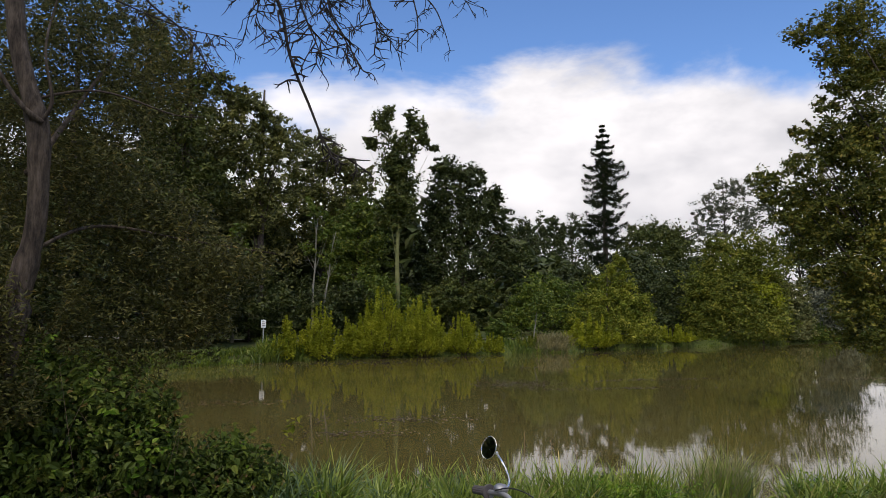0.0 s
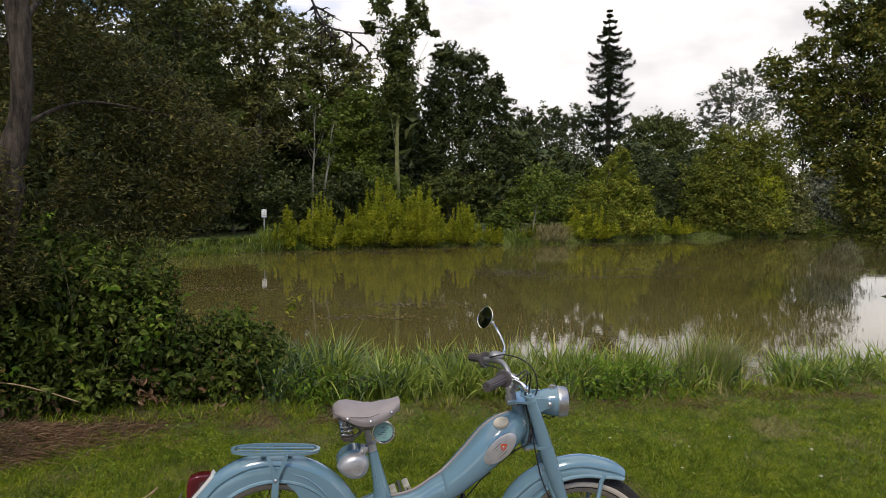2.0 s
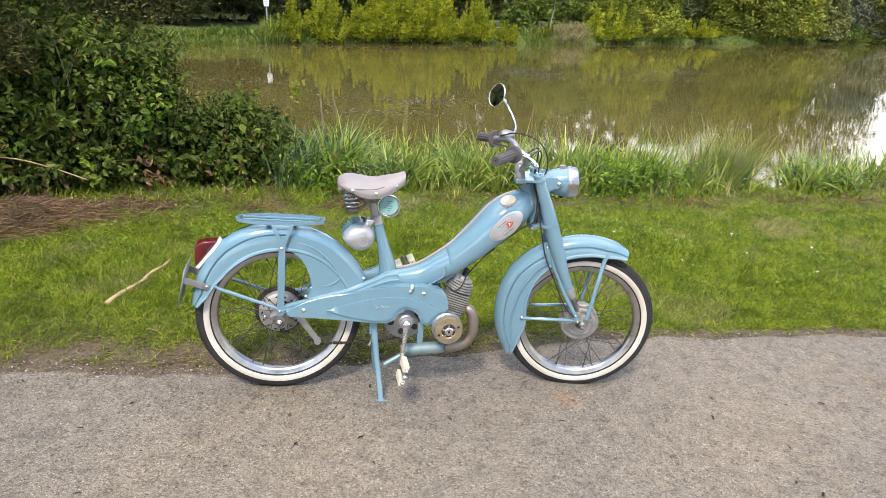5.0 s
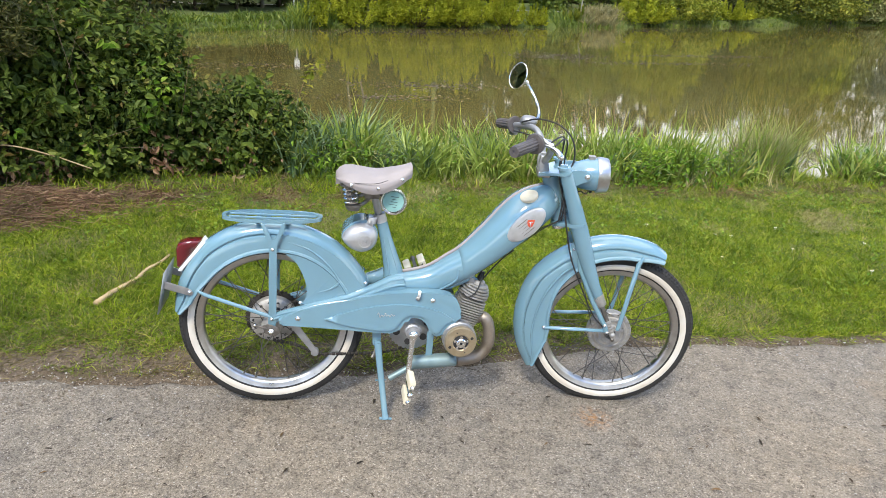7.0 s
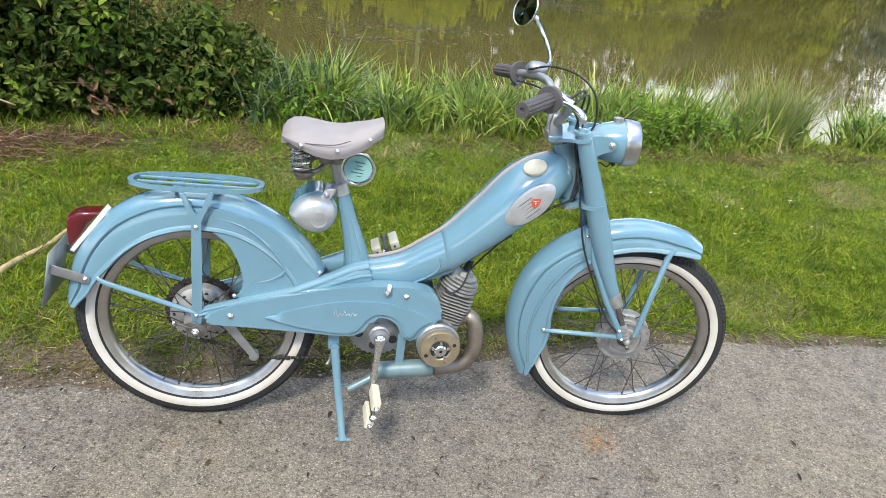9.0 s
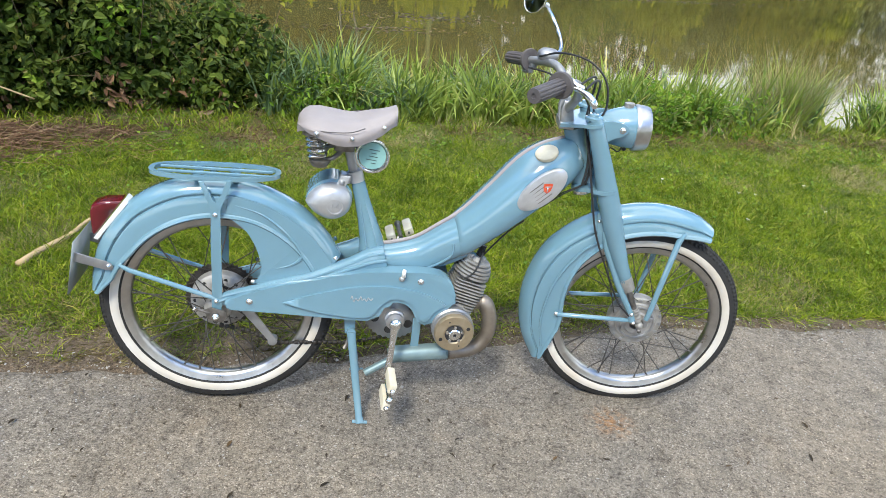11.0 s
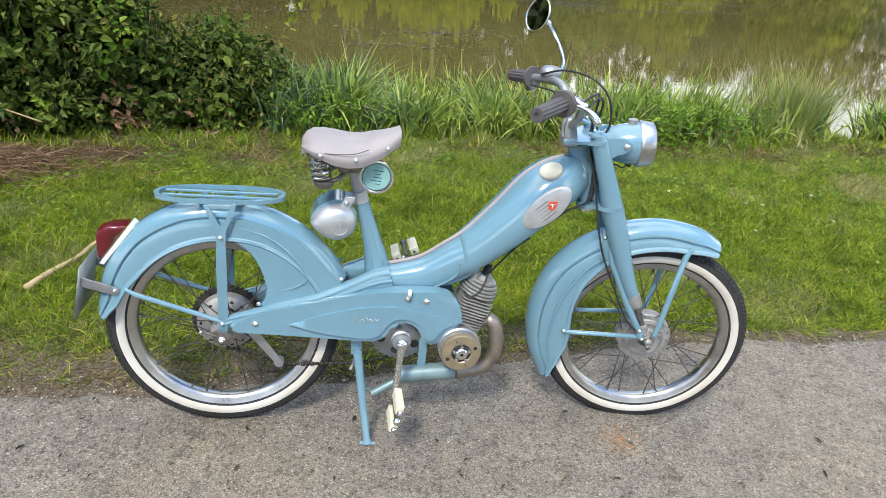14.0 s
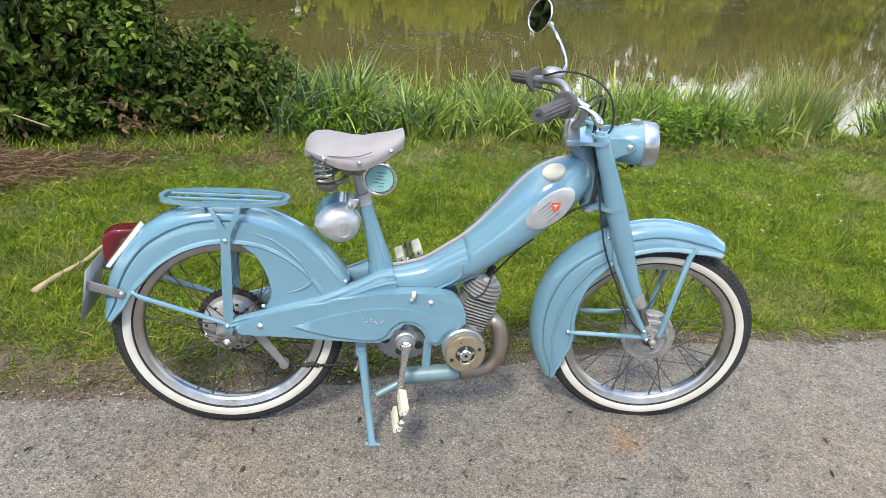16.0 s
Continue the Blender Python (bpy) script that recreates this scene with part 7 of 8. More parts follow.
def shoot_leaves(roots, tips, per, size, jitter=0.012):
    """Leaves set alternately along shoots: their centres, axes, faces and sizes; the largest sit near the tip's base."""
    n = len(roots)
    u = (np.arange(per) + 0.7) / per
    along = (tips - roots) / np.linalg.norm(tips - roots, axis=1)[:, None]
    side = np.cross(along, rng.normal(size=(n, 3)))
    side /= np.linalg.norm(side, axis=1)[:, None]
    flip = np.where(np.arange(per) % 2, 1.0, -1.0)
    flip[-1] = 0.0
    L = size * rng.uniform(0.7, 1.25, (n, 1)) * (0.75 + 0.5 * np.sin(math.pi * u))[None] * rng.uniform(0.8, 1.2, (n, per))
    c = roots[:, None] + (tips - roots)[:, None] * u[None, :, None] + side[:, None] * flip[None, :, None] * L[..., None] * 0.5 + rng.normal(size=(n, per, 3)) * jitter
    ax = side[:, None] * flip[None, :, None] + along[:, None] * 0.55 + rng.normal(size=(n, per, 3)) * 0.2 + np.array([0, 0, -0.25])
    return c.reshape(-1, 3), ax.reshape(-1, 3), np.repeat(along, per, 0), L.ravel()


def fbm(x, y, s, seed=0):
    """Smooth patchy noise from a few sines, 0 to 1."""
    a = np.sin(x * s + 1.3 * seed) * np.cos(y * s * 1.2 + seed) + 0.6 * np.sin(x * s * 2.3 + y * s * 1.7 + 2 * seed) + 0.4 * np.cos(x * s * 4.1 - y * s * 3.7 + seed)
    return np.clip(0.5 + a / 3.2, 0, 1)


def scatter(n, x0, x1, y0, y1):
    return rng.uniform(x0, x1, n), rng.uniform(y0, y1, n)


M_STRAW = leaf_mat("dead_brown_grass", [(0.0, (0.09, 0.05, 0.03)), (0.6, (0.18, 0.108, 0.066)), (1.0, (0.33, 0.225, 0.145))], 0.7, 0.15, 2.0)
M_DRY = leaf_mat("pale_dry_grass", [(0.0, (0.2, 0.19, 0.075)), (0.6, (0.32, 0.28, 0.13)), (1.0, (0.46, 0.4, 0.22))], 0.6, 0.25, 2.0)
M_THATCH = leaf_mat("brown_thatch", [(0.0, (0.065, 0.055, 0.02)), (0.6, (0.135, 0.115, 0.045)), (1.0, (0.25, 0.21, 0.1))], 0.8, 0.1, 2.0)
M_HERB = leaf_mat("bright_herb_leaves", [(0.0, (0.09, 0.18, 0.018)), (0.6, (0.16, 0.28, 0.026)), (1.0, (0.27, 0.37, 0.05))], 0.45, 0.3, 1.5)
M_STEM = solid("brown_stem", (0.1, 0.07, 0.04), (0.2, 0.15, 0.09), 0.8, scale=20)
M_STICK = solid("barkless_stick", (0.3, 0.21, 0.11), (0.48, 0.36, 0.2), 0.8, scale=14, bumpy=0.5, fine=60)
M_CRUMB = solid("dry_soil", (0.07, 0.055, 0.04), (0.2, 0.165, 0.125), 0.95, scale=60)
M_STONE = solid("grit_stone", (0.2, 0.19, 0.17), (0.42, 0.4, 0.37), 0.85, scale=40)
M_DEADLEAF = leaf_mat("dead_leaf", [(0.0, (0.03, 0.024, 0.018)), (0.7, (0.07, 0.05, 0.03)), (1.0, (0.16, 0.1, 0.05))], 0.7, 0.1, 3.0)
M_PETAL = solid("daisy_petal", (0.75, 0.75, 0.72), (0.85, 0.85, 0.83), 0.6)
M_YOLK = solid("daisy_centre", (0.7, 0.5, 0.05), (0.8, 0.6, 0.08), 0.6)
M_FARPATH = solid("pale_gravel", (0.42, 0.38, 0.32), (0.52, 0.48, 0.42), 0.9, scale=3)
M_WEED = leaf_mat("floating_weed", [(0.0, (0.035, 0.026, 0.014)), (0.7, (0.09, 0.068, 0.036)), (1.0, (0.24, 0.2, 0.12))], 0.5, 0.0, 1.0, 0.3)
M_POST = solid("grey_post", (0.22, 0.22, 0.21), (0.34, 0.34, 0.33), 0.7)


def verge():
    xs = np.arange(-6, 12, 0.06)
    u = np.linspace(0, 1, 12)
    X, U = np.meshgrid(xs, u, indexing="ij")
    wide = 0.08 + 0.14 * smooth01((1.7 - X) / 0.6) + 0.16 * np.exp(-((X - 0.4) / 0.5) ** 2) + 0.03 * np.sin(X * 7.3) + 0.025 * np.sin(X * 17 + 2)
    Y = road_edge(X) - 0.02 + (np.clip(wide, 0.02, 1) + 0.02) * U
    Z = land_z(X) + 0.012 * wobble(X, Y, 1.5) * smooth01((Y - 0.5) / 0.6) + 0.009 * np.sin(U * np.pi) ** 0.8 - 0.012 * np.clip(1 - U * 3, 0, 1) - 0.0015
    v = np.stack([X, Y, Z], -1).reshape(-1, 3)
    n, m = X.shape
    i = (np.arange(n - 1)[:, None] * m + np.arange(m - 1)[None]).ravel()
    return tagged(mesh_obj("verge", v, np.stack([i, i + m, i + m + 1, i + 1], -1), M_SOIL, True), "strip of bare trodden soil along the road", "verge", kind="structure")


verge()

# lawn: fine blades, densest where it lies nearest the road, worn thin along the verge
gx, gy = scatter(440000, -1.8, 3.6, 0.05, 2.3)
gx2, gy2 = scatter(760000, -2.8, 7.2, 0.3, 4.0)
inner = (gy < 2.05 + rng.normal(size=len(gx)) * 0.14) & (gx < 3.2 + rng.normal(size=len(gx)) * 0.14)
outer = (gy2 > 2.05 + rng.normal(size=len(gx2)) * 0.14) | (gx2 > 3.2 + rng.normal(size=len(gx2)) * 0.14) | (gx2 < -1.7)
fine = np.concatenate([np.ones(inner.sum(), bool), np.zeros(outer.sum(), bool)])
gx, gy = np.concatenate([gx[inner], gx2[outer]]), np.concatenate([gy[inner], gy2[outer]])
edge = road_edge(gx)
keep = (gy > edge + 0.01 + 0.03 * rng.random(len(gx))) & (gy < bank_y(gx) + 0.12)
worn = 0.05 + 0.11 * smooth01((1.75 - gx) / 0.5) + 0.16 * np.exp(-((gx - 0.4) / 0.5) ** 2)
tufts = fbm(gx, gy, 11.0, 3) * 0.6 + fbm(gx, gy, 29.0, 6) * 0.4
bare = smooth01((worn + 0.42 * (0.5 - tufts) - (gy - edge)) / 0.16)
near = np.where(fine, 0.86, np.clip(1.3 - 0.12 * np.hypot(gx - 0.6, gy - 0.2), 0.5, 1.0))
tired = fbm(gx, gy, 2.6, 3)
keep &= rng.random(len(gx)) < near * (1 - 0.92 * bare) * (1 - 0.2 * smooth01((tired - 0.66) / 0.2)) * (1 - 0.75 * smooth01((0.4 - (bank_y(gx) - 0.4 - gy)) / 0.4) * (fbm(gx, gy, 4.0, 9) > 0.5))
keep &= ~((gx < -0.6) & (gy > 1.75 + 0.75 * (gx + 1.65) + 0.12 * np.sin(gx * 9) + 0.2 * (fbm(gx, gy, 14.0, 1) - 0.5)) & (rng.random(len(gx)) < 0.8))
gx, gy, fine = gx[keep], gy[keep], fine[keep]
gz = ground_z(gx, gy)
n = len(gx)
lush = fbm(gx, gy, 3.3, 5) * 0.6 + fbm(gx, gy, 13.0, 2) * 0.4
ln = rng.gamma(7, 1 / 7, n) * (0.024 + 0.046 * lush) * (1 - 0.45 * smooth01((0.4 - (gy - road_edge(gx))) / 0.3) * smooth01((0.9 - gx) / 0.8))
d = rng.normal(size=(n, 3)) * np.where(fine, 0.5, 0.75)[:, None]
d[:, 0] += 0.35 * (fbm(gx, gy, 5.0, 8) - 0.5)
d[:, 2] = 1
verge_fade = smooth01((0.55 + 0.25 * smooth01((0.4 - gx) / 0.8) - (gy - road_edge(gx))) / 0.5)
dry = rng.random(n) < np.clip(0.05 + 0.6 * smooth01((fbm(gx, gy, 1.9, 1) - 0.68) / 0.25) + 0.3 * verge_fade * smooth01((1.8 - gx) / 1.5) + 0.35 * smooth01((gy - bank_y(gx) + 0.9) / 0.8) + 0.6 * np.exp(-((gx + 0.62) / 0.3) ** 2 - ((gy - 1.45) / 0.16) ** 2), 0, 0.8)
base = np.stack([gx, gy, gz - 0.004], 1)
wd = np.where(fine, rng.uniform(0.002, 0.0044, n), rng.uniform(0.0042, 0.0074, n) * (1 + 0.1 * np.hypot(gx - 0.5, gy)))
for nm, mk, mat, seg, lab in (("lawn_grass", ~dry & fine, M_GRASS, 2, "short mown green grass"), ("outer_lawn_grass", ~dry & ~fine, M_GRASS, 1, "short mown green grass towards the bank"), ("dry_lawn_grass", dry, M_DRY, 1, "pale dry blades in the mown grass")):
    tagged(ribbons(nm, base[mk], d[mk], ln[mk], wd[mk], rng.uniform(0.1, 0.8, mk.sum()), mat, seg), lab, "grass", kind="stuff")
# dead thatch and crumbs in the worn verge
vx = rng.uniform(-2.6, 3.4, 30000)
vy = road_edge(vx) + rng.gamma(2.4, 0.11, 30000) - 0.03
k = rng.random(30000) < np.where(vx < 1.75, 1.0, 0.45) * np.clip(0.3 + 0.9 * fbm(vx, vy, 9.0, 4), 0, 1)
vx, vy = vx[k], vy[k]
# trodden bare spots at the top of the bank
for ox, oy, n in ((3.3, 3.13, 1500), (2.72, 3.06, 800), (4.4, 3.02, 500)):
    vx, vy = np.append(vx, rng.normal(ox, 0.15, n)), np.append(vy, rng.normal(oy, 0.055, n))
q = rng.normal(size=(len(vx), 3))
q[:, 2] = np.abs(q[:, 2]) * 0.25
tagged(ribbons("verge_thatch", np.stack([vx, vy, np.maximum(ground_z(vx, vy), land_z(vx)) + rng.uniform(0.001, 0.009, len(vx))], 1), q, rng.uniform(0.01, 0.05, len(vx)), rng.uniform(0.0015, 0.004, len(vx)), rng.uniform(0, 0.2, len(vx)), M_THATCH, 2), "brown dead grass trodden into the verge", "dead grass", kind="stuff")
# taller tufts leaning over the road's edge and under the moped
tx = np.concatenate([rng.uniform(-3.4, 1.6, 150), rng.uniform(1.6, 7, 330)])
tx = np.concatenate([tx, rng.uniform(-0.3, 1.4, 60)])
tb, td, tl = [], [], []
for x in tx:
    m = rng.integers(9, 26)
    y0 = float(road_edge(x)) + abs(rng.normal()) * (0.2 if x < 1.75 else 0.06) + (0.06 if x < 0.2 else 0.005)
    px, py = x + rng.normal(size=m) * 0.022, y0 + rng.normal(size=m) * 0.018
    tb.append(np.stack([px, py, ground_z(px, py) - 0.003], 1))
    q = rng.normal(size=(m, 3)) * 0.7
    q[:, 2] = 1
    q[:, 1] -= 0.25
    td.append(q)
    tl.append(rng.uniform(0.035, 0.1, m) * rng.uniform(0.6, 1.1))
tb, td, tl = map(np.concatenate, (tb, td, tl))
tagged(ribbons("edge_grass", tb, td, tl, rng.uniform(0.0018, 0.0036, len(tl)), rng.uniform(0.3, 1.1, len(tl)), M_GRASS, 3), "longer grass tufts along the road's edge", "grass", kind="stuff")
# clover and plantain among the grass
cx, cy = scatter(9000, -3, 7, 0.2, 3.2)
k = (cy > road_edge(cx) + 0.5) & (cy < bank_y(cx)) & (fbm(cx, cy, 2.2, 7) > 0.5)
cx, cy = cx[k], cy[k]
tagged(faced_leaves("clover", np.stack([cx, cy, ground_z(cx, cy) + rng.uniform(0.01, 0.03, len(cx))], 1), rng.uniform(0.012, 0.026, len(cx)), M_HERB, (0, -0.15, 1), 0.3, 0.9), "small clover and weed leaves in the lawn", "weeds", kind="stuff")

# reeds and rank grass on the bank, tuft by tuft
def reed_tufts(name, spans, material, lab, blades=(10, 24), width=(0.012, 0.023), droop=(0.1, 0.9), lean=0.22, back=(-0.12, 0.42), category="reeds"):
    """spans: from x, to x, tufts, height of the tips. Each tuft fans out from one foot."""
    base, way, length = [], [], []
    for x0, x1, tufts, top in spans:
        for _ in range(tufts):
            m = rng.integers(*blades)
            fx = rng.uniform(x0, x1)
            fy = float(bank_y(fx)) + rng.uniform(*back)
            px, py = fx + rng.normal(size=m) * 0.03, fy + rng.normal(size=m) * 0.03
            pz = np.maximum(ground_z(px, py), WATER - 0.05)
            q = rng.normal(size=(m, 3)) * lean + np.array([rng.normal() * 0.12, rng.normal() * 0.1, 0])
            q[:, 2] = 1
            base.append(np.stack([px, py, pz - 0.01], 1))
            way.append(q)
            length.append(np.maximum(0.12, top * rng.uniform(0.8, 1.15) - pz) * rng.uniform(0.6, 1.15, m) * 1.14)
    base, way, length = map(np.concatenate, (base, way, length))
    m = len(base)
    side = np.stack([np.ones(m), rng.normal(size=m) * 0.6, rng.normal(size=m) * 0.15], 1)
    return tagged(ribbons(name, base, way, length, rng.uniform(*width, m), rng.uniform(*droop, m), material, 6, side=side), lab, category, kind="stuff")


reed_tufts("reed_bed", [(-0.3, 0.35, 24, 0.52), (0.35, 1.0, 34, 0.34), (1.0, 1.75, 38, 0.3), (1.75, 2.2, 18, 0.28), (2.25, 3.25, 52, 0.27), (3.5, 4.2, 14, 0.1), (4.68, 5.4, 24, 0.14), (5.4, 5.6, 6, 0.0), (5.5, 9.5, 70, 0.12)], M_REED, "arching light green reeds and sedge on the bank")
reed_tufts("blue_green_reeds", [(-0.34, 0.3, 22, 0.55), (0.3, 1.6, 18, 0.36), (2.3, 3.2, 10, 0.26), (3.5, 4.2, 9, 0.22), (4.7, 5.3, 10, 0.14)], M_BLUEREED, "arching blue-green sedge on the bank", width=(0.008, 0.015), droop=(0.15, 0.75), lean=0.26)
reed_tufts("upright_reeds", [(0.4, 1.7, 22, 0.34), (1.8, 3.3, 26, 0.34), (3.5, 4.1, 8, 0.3), (4.7, 5.3, 7, 0.2), (5.6, 9.0, 24, 0.15)], M_REED, "upright green reed blades on the bank", (5, 12), (0.008, 0.015), (0.0, 0.3), 0.13)
reed_tufts("rank_grass", [(-0.2, 1.8, 44, -0.04), (1.8, 4.4, 56, -0.1), (4.4, 4.65, 4, -0.19), (4.65, 5.3, 14, -0.1), (5.3, 9.5, 40, -0.14)], M_GRASS, "rank green grass along the foot of the reeds", (14, 30), (0.004, 0.008), (0.1, 0.9), 0.4, (-0.42, 0.1), "grass")
reed_tufts("hedge_foot_grass", [(-2.1, -1.0, 50, 0.16), (-1.0, 0.1, 60, 0.1)], M_GRASS, "uneven green grass along the foot of the hedge", (8, 22), (0.003, 0.007), (0.1, 1.0), 0.45, (-0.62, -0.15), "grass")
reed_tufts("dry_sedge", [(0.3, 4.2, 36, 0.06), (4.7, 5.0, 4, 0.04), (5.0, 9.0, 20, 0.0)], M_DRY, "pale dry blades among the reeds", (5, 12), (0.003, 0.007), (0.1, 0.9), 0.4, (-0.35, 0.3))
for reed, tint in ((M_REED, "grey-green"), (M_DRY, "straw-coloured")):
    reed_tufts("feather_grass", [(3.45, 4.1, 8, 0.44), (3.85, 4.38, 8, 0.38)], reed, "tall thin feathery " + tint + " grass stems", (22, 40), (0.0026, 0.0048), (0.05, 0.4), 0.26, (-0.05, 0.3), "grass")
reed_tufts("grass_stems", [(1.8, 3.3, 7, 0.36), (3.1, 3.3, 3, 0.55), (4.4, 5.2, 6, 0.26)], M_DRY, "tall thin flowering grass stems", (2, 4), (0.002, 0.0035), (0.0, 0.15), 0.1, (0.0, 0.4), "grass")
hx = np.concatenate([rng.normal(0.12, 0.16, 800), rng.normal(3.25, 0.15, 300), rng.normal(2.75, 0.25, 1100), rng.normal(4.9, 0.14, 200), rng.uniform(0.3, 8, 250)])
hy = bank_y(hx) + rng.normal(-0.05, 0.2, len(hx))
hz = np.maximum(ground_z(hx, hy), WATER) + rng.uniform(0.02, 0.36, len(hx)) * (0.6 + 0.6 * fbm(hx, hy, 3, 8))
tagged(faced_leaves("bank_herbs", np.stack([hx, hy, hz], 1), rng.uniform(0.025, 0.06, len(hx)), M_HERB, (0, -0.5, 0.8), 0.6, 0.42), "bright leafy herbs among the reeds", "herbs", kind="stuff")
# dock stems with brown seed heads
for i, x in enumerate((2.12, 2.25, 2.42, 2.5, 2.62, 1.98)):
    y = float(bank_y(x)) + 0.35 + 0.06 * (i % 3)
    z = max(float(ground_z(x, y)), WATER) - 0.02
    bm = bmesh.new()
    h = 0.72 + 0.06 * (i * 7 % 4)
    tube(bm, [(x, y, z), (x + 0.01, y, z + h * 0.5), (x + 0.02 * (i % 3 - 1), y, z + h)], [0.004, 0.003, 0.0015], 5)
    for q in range(26):
        t = 0.45 + 0.55 * q / 26
        a = q * 2.4
        ball(bm, (x + 0.012 * (i % 3 - 1) * t + 0.02 * math.cos(a), y + 0.02 * math.sin(a), z + h * t), 0.004 + 0.004 * rng.random(), u=5, v=4)
    tagged(bm_obj("dock_stem", bm, M_STEM), "brown seed stem of a dock plant", "plant", "dock stems on the bank")

# hedge of brambles and nettles
HEDGE = [(-3.0, 3.0, 0.75, 1.0, 0.9, 1.05), (-2.2, 2.85, 0.65, 0.8, 0.7, 0.85), (-1.6, 2.95, 0.66, 0.55, 0.5, 0.64), (-1.25, 3.05, 0.55, 0.34, 0.4, 0.5), (-0.58, 3.25, 0.32, 0.3, 0.34, 0.36), (-0.32, 3.3, 0.1, 0.2, 0.26, 0.24), (-0.06, 3.32, -0.02, 0.18, 0.2, 0.17), (-1.75, 2.85, 0.2, 0.5, 0.35, 0.35), (-0.9, 3.15, 0.2, 0.4, 0.32, 0.32), (-2.4, 2.75, 0.3, 0.6, 0.4, 0.4)]
hedge = new("hedge")
hedge.location = (-1.6, 2.9, 0.0)
tagged(hedge, "dense dark green hedge of brambles and nettles", "hedge")
HEDGE_AT = np.array([-1.6, 2.9, 0.0])
roots, tips = [], []
for cx, cy, cz, rx, ry, rz in HEDGE:
    n = int(1250 * (rx * rz) ** 0.62)
    o = rng.normal(size=(n, 3))
    o[:, 1] = -np.abs(o[:, 1]) + 0.25
    o /= np.linalg.norm(o, axis=1)[:, None]
    foot = np.array([cx, cy, cz]) + o * np.array([rx, ry, rz]) * rng.uniform(0.3, 0.95, (n, 1)) ** 0.8
    out = o * 0.8 + rng.normal(size=(n, 3)) * 0.5 + [0, -0.1, 0.35]
    roots.append(foot)
    tips.append(foot + out / np.linalg.norm(out, axis=1)[:, None] * rng.uniform(0.08, 0.26, (n, 1)))
roots, tips = np.concatenate(roots), np.concatenate(tips)
k = np.minimum(roots[:, 2], tips[:, 2]) > ground_z(roots[:, 0], roots[:, 1]) + 0.03
roots, tips = roots[k], tips[k]
c, ax, along, L = shoot_leaves(roots, tips, 7, 0.05)
up = along * 0.3 + np.array([0.1, -0.55, 0.75]) + rng.normal(size=(len(c), 3)) * 0.6
sort = np.repeat(rng.random(len(roots)), 7)
for name, k, mat, wide, lab in (("bramble_leaves", sort < 0.6, M_BRAMBLE, 0.62, ""), ("nettle_leaves", (sort >= 0.6) & (sort < 0.94), M_BRAMBLE, 0.4, ""), ("young_leaves", sort >= 0.94, M_HERB, 0.55, "lighter young leaves")):
    tagged(child(placed_leaves(name, c[k] - HEDGE_AT, ax[k], up[k], L[k], mat, wide), hedge, lab), kind="stuff")
core = np.concatenate([shell_points(int(1500 * (l[3] * l[5]) ** 0.6), l[:3], np.array(l[3:]) * 0.66, 0.3) for l in HEDGE])
core = core[core[:, 2] > ground_z(core[:, 0], core[:, 1]) + 0.02]
tagged(child(faced_leaves("inner_leaves", core - HEDGE_AT, rng.uniform(0.05, 0.1, len(core)), M_BRAMBLE, (0.1, -0.3, 0.4), 1.0, 0.6), hedge), kind="stuff")
bm = bmesh.new()
for i in range(70):
    l = HEDGE[i % len(HEDGE)]
    a = Vector((l[0] + rng.normal() * l[3] * 0.5, l[1] + rng.normal() * l[4] * 0.35, 0))
    a.z = float(ground_z(a.x, a.y)) - 0.02
    b = Vector((l[0] + rng.normal() * l[3] * 0.6, l[1] - abs(rng.normal()) * l[4] * 0.6, l[2] + l[5] * rng.uniform(0.2, 0.95)))
    mid = (a + b) / 2 + Vector((rng.normal() * 0.08, -0.08, 0.12))
    off = Vector((-1.6, 2.9, 0))
    tube(bm, [a - off, mid - off, b - off], [0.003, 0.0022, 0.001], 4)
tagged(child(bm_obj("bramble_stem", bm, M_STEM), hedge), kind="stuff")
# withered leaves low in the hedge and a dead cane lying against it
wl2 = np.concatenate([c0 + rng.normal(size=(m, 3)) * s0 for c0, s0, m in (((-1.85, 2.5, 0.16), (0.16, 0.06, 0.07), 90), ((-1.12, 2.72, 0.16), (0.07, 0.05, 0.12), 60), ((-0.75, 2.85, 0.1), (0.2, 0.06, 0.08), 40))])
tagged(child(faced_leaves("withered_leaves", wl2 - HEDGE_AT, rng.uniform(0.03, 0.07, len(wl2)), M_STRAW, (0, -0.6, 0.5), 0.7, 0.45), hedge, "brown withered leaves"), kind="stuff")
bm = bmesh.new()
tube(bm, [p - Vector((-1.6, 2.9, 0)) for p in spline([(-2.3, 2.35, 0.36), (-1.95, 2.34, 0.37), (-1.7, 2.36, 0.3), (-1.5, 2.42, 0.2)], 6)], 0.005, 6)
child(bm_obj("dead_cane", bm, M_STICK), hedge, "pale dead bramble cane")
# long arching shoot tip with yellow leaves
sp = spline([(-0.3, 3.3, 0.3), (-0.22, 3.25, 0.6), (-0.13, 3.2, 0.76), (-0.06, 3.2, 0.77)], 8)
bm = bmesh.new()
tube(bm, [p - Vector((-1.6, 2.9, 0)) for p in sp], 0.003, 5)
child(bm_obj("shoot", bm, M_STEM), hedge)
p = np.array([list(sp[min(len(sp) - 1, 8 + int(i * 1.1))]) for i in range(15)]) + rng.normal(size=(15, 3)) * 0.025
child(faced_leaves("shoot_leaves", p - np.array([-1.6, 2.9, 0]), rng.uniform(0.045, 0.08, 15), M_MID, (0, -0.4, 0.9), 0.4, 0.5), hedge, "yellow-green shoot leaves")

